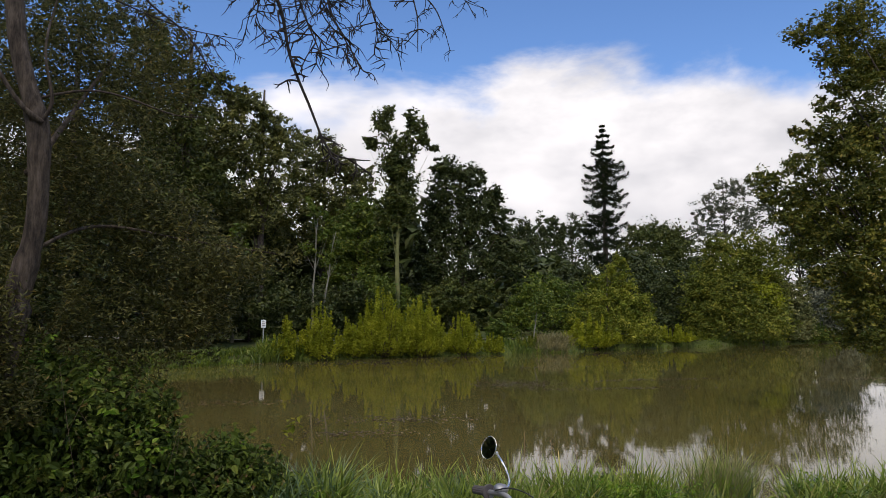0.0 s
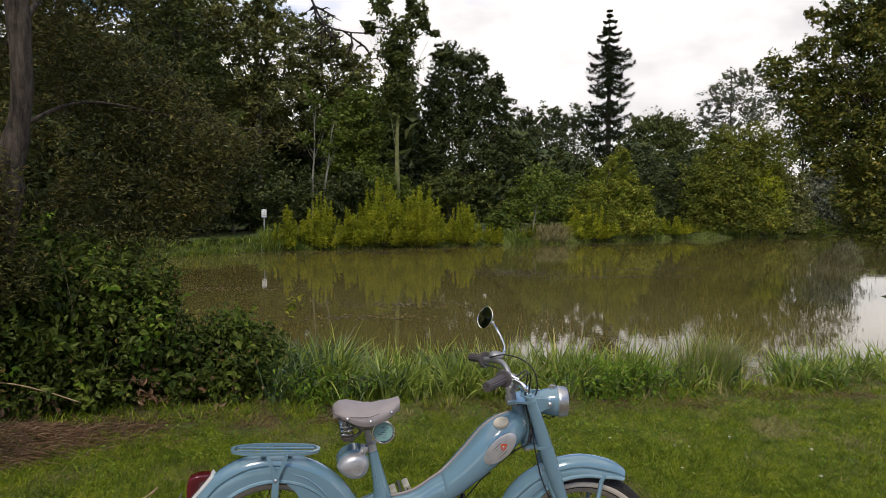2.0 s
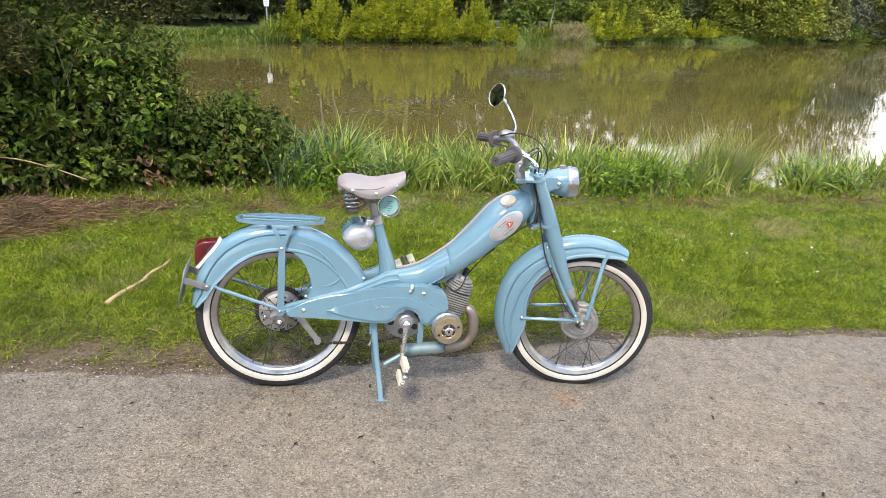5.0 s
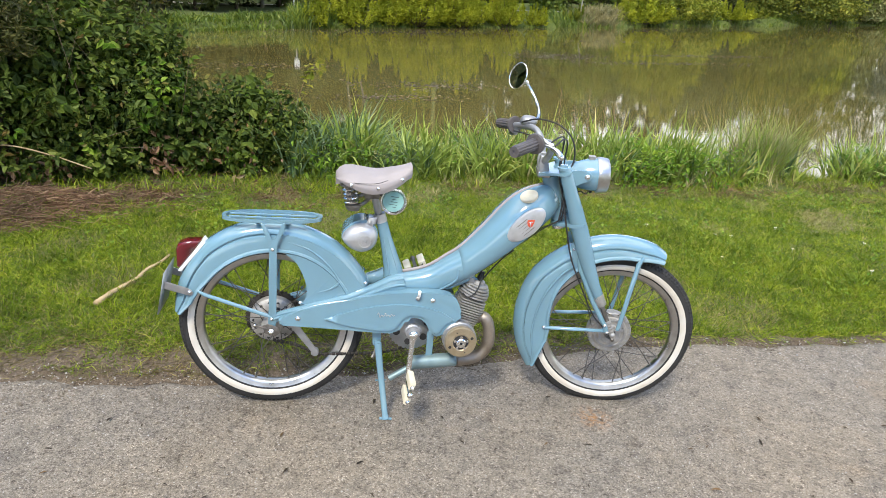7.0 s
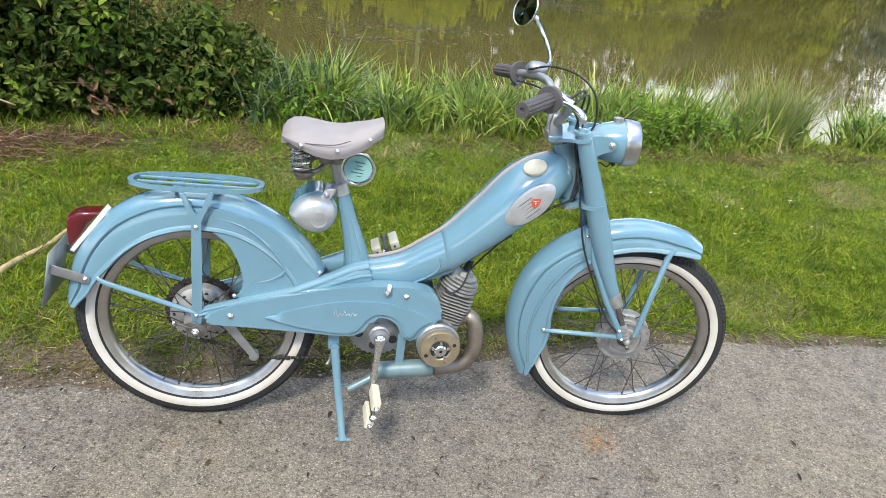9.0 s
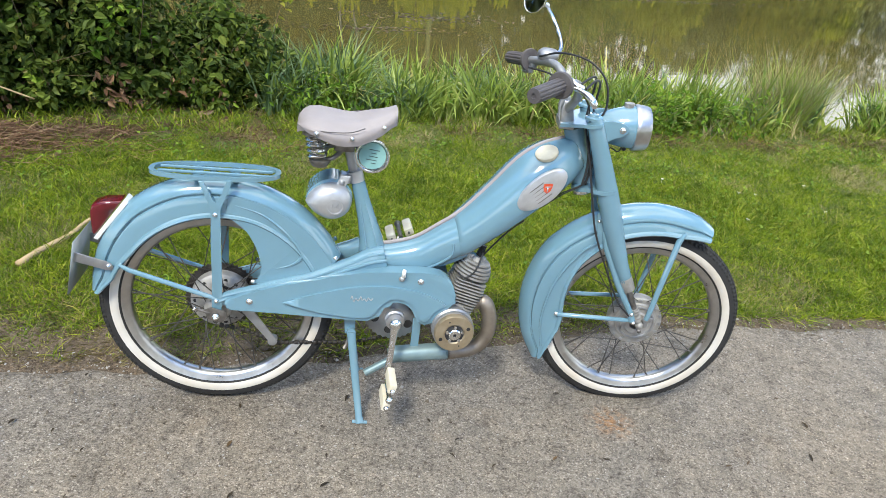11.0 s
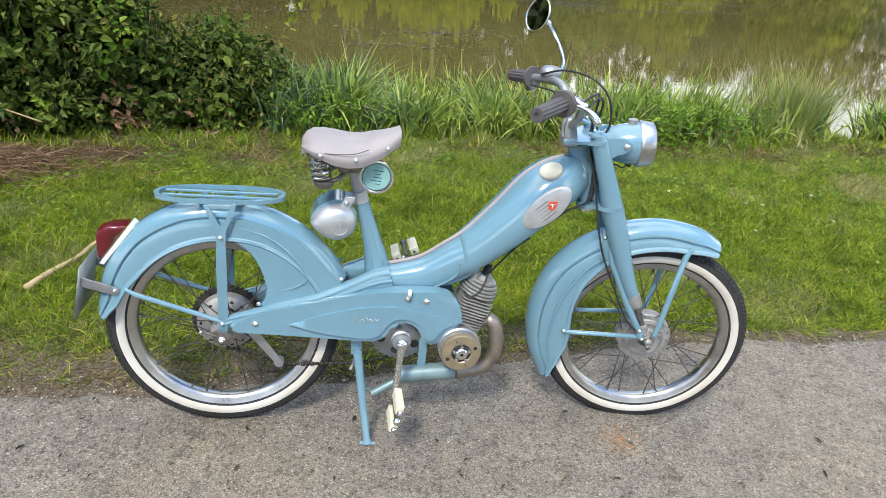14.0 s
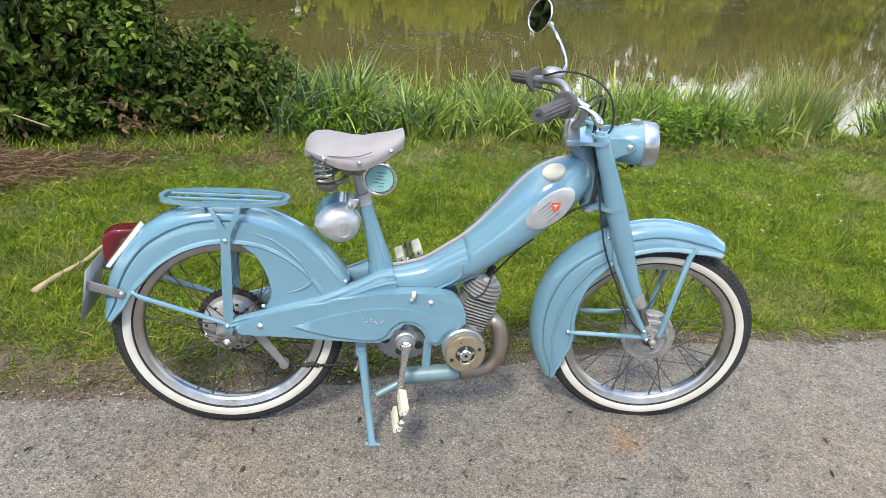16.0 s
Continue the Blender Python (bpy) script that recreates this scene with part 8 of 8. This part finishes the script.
# heap of dead grass and bare soil under the hedge
sx, sy = rng.uniform(-2.9, -0.2, 16000), rng.normal(0, 0.26, 16000)
sy = 1.98 + 0.72 * (sx + 1.4) + sy
hump = 0.1 * np.exp(-((sx + 1.75) / 0.35) ** 2 - ((sy - 1.95) / 0.3) ** 2)
k = (rng.random(16000) < np.exp(-((sx + 1.75) / 0.6) ** 2)) & (sy > 1.45 + 0.35 * (sx + 1.75))
sx, sy, hump = sx[k], sy[k], hump[k]
q = rng.normal(size=(len(sx), 3))
q[:, 2] = np.abs(q[:, 2]) * 0.18
tagged(ribbons("dead_grass_heap", np.stack([sx, sy, ground_z(sx, sy) + hump + rng.uniform(0.0, 0.025, len(sx))], 1), q, rng.uniform(0.04, 0.13, len(sx)), rng.uniform(0.0025, 0.005, len(sx)), rng.uniform(0, 0.5, len(sx)), M_STRAW, 3), "heap of reddish-brown dead cut grass", "dead grass", kind="stuff")
sx = np.concatenate([rng.uniform(-1.5, 0.4, 4500), rng.uniform(0.2, 9, 7000)])
sy = np.concatenate([2.55 + 0.18 * sx[:4500] + rng.normal(size=4500) * 0.2, bank_y(sx[4500:]) - 0.36 + rng.normal(size=7000) * 0.12])
k = fbm(sx, sy, 3.1, 2) > 0.45
sx, sy = sx[k], sy[k]
q = rng.normal(size=(len(sx), 3))
q[:, 2] = np.abs(q[:, 2]) * 0.3
tagged(ribbons("dead_grass_litter", np.stack([sx, sy, ground_z(sx, sy) + rng.uniform(0.0, 0.02, len(sx))], 1), q, rng.uniform(0.04, 0.14, len(sx)), rng.uniform(0.002, 0.004, len(sx)), rng.uniform(0, 0.3, len(sx)), M_STRAW, 2), "brown dead grass at the foot of the reeds", "dead grass", kind="stuff")

# stick on the lawn
bm = bmesh.new()
stick = [(-0.86, 0.67), (-0.83, 0.8), (-0.78, 0.93), (-0.765, 1.05), (-0.73, 1.15), (-0.715, 1.26)]
tube(bm, spline([(x, y, float(ground_z(x, y)) + 0.022) for x, y in stick], 4), [0.0135 - 0.0004 * i + 0.0012 * (i % 5 == 3) for i in range(21)], 8)
tagged(bm_obj("stick", bm, M_STICK), "bare pale brown fallen stick on the grass", "stick")

# daisies
bm = bmesh.new()
for k in range(12):
    a = 2 * math.pi * k / 12
    vs = [bm.verts.new(v) for v in ((0.002 * math.cos(a), 0.002 * math.sin(a), 0.03), (0.009 * math.cos(a + 0.2), 0.009 * math.sin(a + 0.2), 0.0315), (0.0115 * math.cos(a), 0.0115 * math.sin(a), 0.0305), (0.009 * math.cos(a - 0.2), 0.009 * math.sin(a - 0.2), 0.0315))]
    bm.faces.new(vs)
tube(bm, [(0, 0, -0.004), (0.001, 0, 0.03)], 0.0008, 4)
daisy = tagged(bm_obj("daisy", bm, M_PETAL), "white daisy in the mown grass", "flower", "daisies in the lawn")
bm = bmesh.new()
ball(bm, (0, 0, 0.0315), 0.0035, (1, 1, 0.6), 8, 5)
child(bm_obj("flower_centre", bm, M_YOLK), daisy)
spots = [(2.7, 1.98), (2.6, 2.0), (2.45, 1.6), (3.0, 1.75), (3.3, 1.4), (3.15, 2.2), (1.9, 1.5), (3.6, 1.9), (2.2, 2.2)]
daisy.matrix_world = pose(spots[0][0], spots[0][1], float(ground_z(*spots[0])))
for i, (x, y) in enumerate(spots[1:]):
    copy_thing(daisy, pose(x, y, float(ground_z(x, y)), 8 * (i % 3 - 1), 6, 40 * i))

# crumbs of soil and stone strewn from the verge over the road's edge
def pebbles(name, x, y, z, radius, material, lab):
    n = len(x)
    o = np.array([[1, 0, 0], [0, 1, 0], [-1, 0, 0], [0, -1, 0], [0, 0, 0.7], [0, 0, -0.7]])
    sh = o[None] * (0.6 + 0.8 * rng.random((n, 6, 1)))
    v = (np.stack([x, y, z], 1)[:, None] + sh * radius[:, None, None]).reshape(-1, 3)
    tri = np.array([[0, 1, 4], [1, 2, 4], [2, 3, 4], [3, 0, 4], [1, 0, 5], [2, 1, 5], [3, 2, 5], [0, 3, 5]])
    return tagged(mesh_obj(name, v, (np.arange(n)[:, None, None] * 6 + tri[None]).reshape(-1, 3), material), lab, "grit", kind="stuff")


cx = rng.uniform(-2.4, 3.4, 20000)
cd = rng.normal(0.03, 0.13, 20000) * np.where(cx < 1.7, 1.3, 0.45)
cy = road_edge(cx) + cd
k = rng.random(20000) < np.clip(0.2 + 1.3 * (fbm(cx, cy, 8.0, 5) - 0.25), 0, 1) * np.where(cx < 1.75, 1.0, 0.5)
cx, cy = cx[k], cy[k]
pebbles("soil_crumbs", cx, cy, np.where(cy > road_edge(cx), land_z(cx) + 0.004, land_z(cx) + 0.002), rng.gamma(4.0, 0.0007, len(cx)), M_CRUMB, "dark crumbs of soil along the worn verge")
cx = rng.uniform(-2.2, 3.2, 2600)
cy = road_edge(cx) + rng.normal(0.03, 0.1, 2600)
pebbles("verge_stones", cx, cy, land_z(cx) + 0.005, rng.gamma(4.0, 0.00055, 2600), M_STONE, "small pale stones along the worn verge")
# grit, pebbles and dead leaves on the road
gx, gy = scatter(5200, -2.6, 4.2, -1.6, 0.55)
k = (gy < road_edge(gx) + 0.05) & (rng.random(len(gx)) < np.exp(-(road_edge(gx) - gy) / 0.5) + 0.3)
gx, gy = gx[k], gy[k]
pebbles("loose_grit", gx, gy, land_z(gx) + 0.0035, rng.uniform(0.0013, 0.0036, len(gx)), M_STONE, "loose grit lying on the road")
lx = np.concatenate([[-0.303, -0.041, 1.472, 0.323, 1.143, 0.629, 1.05, -0.318, -0.613], rng.uniform(-1.6, 2.6, 110)])
ly = np.concatenate([[-0.346, -0.412, -0.252, -0.502, -0.101, -0.111, -0.249, -0.253, -0.42], rng.uniform(-1.3, 0.2, 110)])
tagged(faced_leaves("dead_leaves", np.stack([lx, ly, land_z(lx) + 0.007], 1), rng.uniform(0.008, 0.034, len(lx)), M_DEADLEAF, (0, 0, 1), 0.15, 0.3, 0.08), "small dark dead leaves scattered on the road", "leaves", kind="stuff")

# overhanging sallow on the near bank
off = np.array([-2.25, 2.55, 0.0])
sallow = new("sallow_tree")
sallow.location = off
tagged(sallow, "grey-barked sallow with drooping dark foliage and dead twigs", "tree")
S_LOBES = [(-3.4, 3.6, 3.6, 1.4, 1.0, 1.7), (-2.5, 3.5, 3.2, 0.9, 0.8, 1.3), (-1.75, 3.4, 2.75, 0.65, 0.6, 0.85), (-1.25, 3.4, 2.25, 0.55, 0.5, 0.55), (-0.75, 3.3, 2.0, 0.42, 0.4, 0.28), (-1.5, 3.3, 1.55, 0.6, 0.5, 0.55), (-2.6, 3.2, 1.7, 0.9, 0.7, 0.9), (-1.7, 3.8, 3.9, 0.8, 0.8, 0.7), (-0.95, 3.3, 1.6, 0.35, 0.35, 0.3), (-3.6, 3.3, 1.9, 1.0, 0.8, 1.0), (-2.1, 2.2, 1.55, 0.35, 0.15, 0.4), (-2.0, 2.3, 1.1, 0.4, 0.2, 0.3)]
pts = []
for l in S_LOBES:
    m = int(12500 * (l[3] * l[5]) ** 0.62)
    kn = shell_points(max(10, m // 18), l[:3], l[3:], 0.2)
    way = rng.normal(size=kn.shape) + (kn - l[:3]) / l[3:] * 0.8 + [0, 0, -0.25]
    way /= np.linalg.norm(way, axis=1)[:, None]
    pick = rng.integers(0, len(kn), m)
    pts.append(kn[pick] + way[pick] * rng.uniform(-0.14, 0.16, (m, 1)) + rng.normal(size=(m, 3)) * 0.022)
pts.append(np.stack([rng.uniform(-0.8, -0.08, 420), rng.normal(3.2, 0.1, 420), 2.1 + 0.05 * rng.normal(size=420)], 1))
pts = np.concatenate(pts)
pts = pts[pts[:, 2] > 0.9]
child(leaf_cloud("crown", pts - off, rng.uniform(0.028, 0.06, len(pts)), M_SALLOW, width=0.34, droop=0.3), sallow)
bm = bmesh.new()
tr = [(-2.25, 2.55, -0.1), (-2.1, 2.46, 0.9), (-1.96, 2.43, 1.54), (-1.89, 2.42, 1.84), (-1.82, 2.42, 2.22), (-1.82, 2.42, 2.61), (-1.85, 2.42, 2.95), (-1.98, 2.42, 3.4), (-2.05, 2.43, 3.81), (-2.2, 2.5, 5.2)]
tube(bm, spline([Vector(p) - Vector(off) for p in tr], 5), [0.14] * 5 + [0.115] * 8 + [0.082] * 5 + [0.066] * 8 + [0.074] * 6 + [0.06] * 9 + [0.05] * 5, 12)
child(bm_obj("trunk", bm, M_BARK), sallow)
for pts2, r in (([(-1.79, 2.36, 2.93), (-1.92, 2.3, 3.05), (-2.08, 2.25, 3.33), (-2.3, 2.3, 3.8)], 0.022), ([(-1.8, 2.38, 2.95), (-1.74, 2.36, 3.1), (-1.8, 2.36, 3.5), (-1.7, 2.4, 4.1)], 0.016), ([(-2.0, 2.45, 3.1), (-1.5, 2.5, 3.22), (-1.0, 2.6, 3.1), (-0.8, 2.7, 3.12)], 0.011), ([(-1.95, 2.45, 2.0), (-1.6, 2.9, 2.3), (-1.0, 3.3, 2.25), (-0.3, 3.3, 2.15)], 0.016), ([(-2.05, 2.5, 1.7), (-2.4, 2.8, 2.3), (-2.9, 3.3, 3.2)], 0.04), ([(-1.9, 2.45, 2.6), (-1.9, 3.0, 3.1), (-1.7, 3.5, 3.9)], 0.03)):
    bm = bmesh.new()
    s2 = spline([Vector(p) - Vector(off) for p in pts2], 6)
    tube(bm, s2, [r * (1 - 0.75 * i / len(s2)) for i in range(len(s2))], 7)
    child(bm_obj("limb", bm, M_BARK), sallow)


def twigs(bm, path, r, n, reach, depth=1):
    """A drooping dead branch with crooked side twigs."""
    s = spline(path, 6)
    tube(bm, s, [0.95 * r * (1 - 0.75 * i / len(s)) for i in range(len(s))], 5)
    for i in range(int(1.6 * n)):
        k = int(rng.uniform(0.08, 0.95) * (len(s) - 1))
        p = s[k]
        dirn = Vector((rng.normal() * 0.7, rng.normal() * 0.5, -abs(rng.normal()) * 0.8 - 0.1)).normalized()
        L = reach * rng.uniform(0.3, 1.0)
        kink = Vector((rng.normal(), rng.normal(), rng.normal())) * 0.06 * L
        sub = [p, p + dirn * L * 0.4 + kink, p + dirn * L * 0.75 - kink * 0.6, p + dirn * L]
        if depth:
            twigs(bm, sub, r * 0.45, 3 if L > 0.25 else 2, reach * 0.4, depth - 1)
        else:
            tube(bm, sub, [r * 0.85, r * 0.7, r * 0.5, r * 0.25], 4, cap=False)


HANGING = [
    ([(-2.2, 2.5, 4.9), (-1.4, 2.55, 4.9), (-0.6, 2.5, 4.5), (-0.27, 2.5, 4.0), (-0.16, 2.5, 3.55), (-0.02, 2.5, 3.2), (0.13, 2.5, 2.86), (0.28, 2.5, 2.79), (0.44, 2.5, 2.78)], 0.02, 12, 0.3),
    ([(-2.2, 2.5, 4.8), (-1.6, 2.5, 4.5), (-1.22, 2.5, 3.95), (-0.9, 2.5, 3.67), (-0.63, 2.5, 3.25)], 0.015, 6, 0.35),
    ([(-0.6, 2.5, 4.5), (-0.2, 2.5, 4.2), (-0.05, 2.5, 3.85), (0.1, 2.5, 3.5)], 0.014, 16, 0.45),
    ([(-0.6, 2.55, 4.5), (0.0, 2.55, 4.25), (0.15, 2.55, 3.9), (0.38, 2.55, 3.5)], 0.014, 18, 0.42),
    ([(-0.6, 2.45, 4.5), (-0.3, 2.45, 4.3), (-0.38, 2.45, 4.0), (-0.42, 2.45, 3.75)], 0.012, 13, 0.4),
]
SPREADING = [
    ([(-0.2, 2.5, 4.4), (0.3, 2.5, 4.2), (0.45, 2.5, 3.95), (0.5, 2.5, 3.7)], 0.012, 15, 0.4),
    ([(-0.6, 2.6, 4.6), (0.1, 2.6, 4.35), (0.05, 2.6, 4.0), (0.22, 2.6, 3.75)], 0.012, 15, 0.4),
    ([(-0.2, 2.5, 4.4), (0.6, 2.5, 4.3), (0.78, 2.5, 4.0), (0.8, 2.5, 3.65)], 0.012, 5, 0.3),
    ([(0.6, 2.5, 4.3), (0.9, 2.5, 4.05), (1.0, 2.5, 3.85), (1.05, 2.5, 3.68)], 0.008, 5, 0.25),
    ([(0.6, 2.5, 4.3), (1.1, 2.5, 4.15), (1.26, 2.5, 3.95)], 0.008, 6, 0.22),
    ([(-2.1, 2.5, 4.3), (-1.6, 2.5, 4.0), (-1.25, 2.5, 3.84), (-0.9, 2.5, 3.72), (-0.5, 2.5, 3.66)], 0.01, 9, 0.3),
]
for path, r, n, reach in HANGING + SPREADING:
    bm = bmesh.new()
    twigs(bm, [Vector(p) - Vector(off) for p in path], r, n, reach)
    child(bm_obj("dead_branch", bm, M_TWIG), sallow, "bare dark dead branch")

# ---- far bank details ----
xs = np.linspace(-26, 60, 120)
py = np.interp(xs, [-26, -15, -6, 10, 20, 36, 60], [40, 44, 47, 52, 57, 63, 70])
v = np.concatenate([np.stack([xs, py + o, ground_z(xs, py) + 0.06], 1) for o in (-1.3, 1.3)])
i = np.arange(119)
tagged(mesh_obj("far_path", v, np.stack([i, i + 1, i + 121, i + 120], 1), M_FARPATH), "pale gravel path on the far bank", "path", kind="structure")
fx = rng.uniform(-14, 58, 11000)
fy = shore_y(fx) + rng.gamma(1.4, 1.3, 11000) - 0.6
fz = np.maximum(ground_z(fx, fy), WATER)
q = rng.normal(size=(11000, 3)) * 0.25
q[:, 2] = 1
tall = np.where((fx > -2) & (fx < 9.5), 0.5, 1.0) * (0.3 + 0.5 * (fbm(fx, fy * 0, 0.5, 6) > 0.62) + 0.5 * np.exp(-((fx + 2.6) / 1.4) ** 2))
tagged(ribbons("far_bank_grass", np.stack([fx, fy, fz], 1), q, rng.uniform(0.5, 1.1, 11000) * tall, rng.uniform(0.03, 0.07, 11000), rng.uniform(0.1, 0.7, 11000), M_FRESH, 3), "rank grass and reeds along the far shore", "reeds", kind="stuff")
fx = rng.uniform(-15, -1.6, 5200)
fy = shore_y(fx) + rng.uniform(-0.45, 2.6, 5200)
q = rng.normal(size=(5200, 3)) * 0.25
q[:, 2] = 1
tagged(ribbons("far_reeds", np.stack([fx, fy, np.maximum(ground_z(fx, fy), WATER)], 1), q, rng.uniform(0.5, 1.2, 5200) * (0.55 + 0.75 * fbm(fx, fy * 0, 1.1, 2)) * np.where(fx < -4.0, 0.5, 1.0), rng.uniform(0.03, 0.06, 5200), rng.uniform(0.1, 0.6, 5200), M_FRESH, 3), "green reeds along the far shore", "reeds", kind="stuff")
fx = rng.normal(14.6, 0.7, 1500)
fy = shore_y(fx) + rng.uniform(-0.3, 1.2, 1500)
q = rng.normal(size=(1500, 3)) * 0.35
q[:, 2] = 1
tagged(ribbons("dry_tussock", np.stack([fx, fy, np.maximum(ground_z(fx, fy), WATER)], 1), q, rng.uniform(0.6, 1.3, 1500), rng.uniform(0.02, 0.05, 1500), rng.uniform(0.1, 0.6, 1500), M_DRY, 3), "pale dry tussocks on the far shore", "grass", kind="stuff")
sign = new("notice_sign")
sz = float(ground_z(-3.9, 37.0))
sign.location = (-3.9, 37.0, sz)
tagged(sign, "small white notice on a grey post beside the pond", "sign")
bm = bmesh.new()
box(bm, (0, 0, 0.9), (0.07, 0.07, 1.8), edge=0.008)
child(bm_obj("post", bm, M_POST), sign)
bm = bmesh.new()
box(bm, (0, -0.055, 1.55), (0.27, 0.03, 0.44), edge=0.006)
child(bm_obj("board", bm, M_WHITE), sign)
for k in range(3):
    bm = bmesh.new()
    box(bm, (0, -0.073, 1.7 - 0.12 * k), (0.16, 0.006, 0.03))
    child(bm_obj("text_bar", bm, M_POST), sign)

# weed and drifting debris on the water
wp = []
for x, y, sx2, sy2, m in ((6.0, 19.5, 0.75, 0.9, 700), (8.4, 17.6, 1.6, 0.25, 260), (11.0, 20.4, 1.4, 0.25, 260), (1.5, 11.9, 0.8, 0.35, 260), (0.6, 10.2, 0.6, 0.25, 160), (-2.6, 15.5, 1.2, 0.4, 260), (19, 19.6, 1.2, 0.3, 200), (17.5, 17.0, 0.8, 0.15, 90), (1.0, 32, 4.5, 1.2, 900), (9.5, 27.5, 1.6, 0.3, 120)):
    wp.append(np.stack([x + rng.normal(size=m) * sx2, y + rng.normal(size=m) * sy2, np.full(m, WATER + 0.006)], 1))
wp = np.concatenate(wp)
tagged(faced_leaves("floating_weed", wp, rng.uniform(0.03, 0.13, len(wp)), M_WEED, (0, 0, 1), 0.06, 0.4, 0.02), "patches of dark weed floating on the water", "weed", kind="stuff")
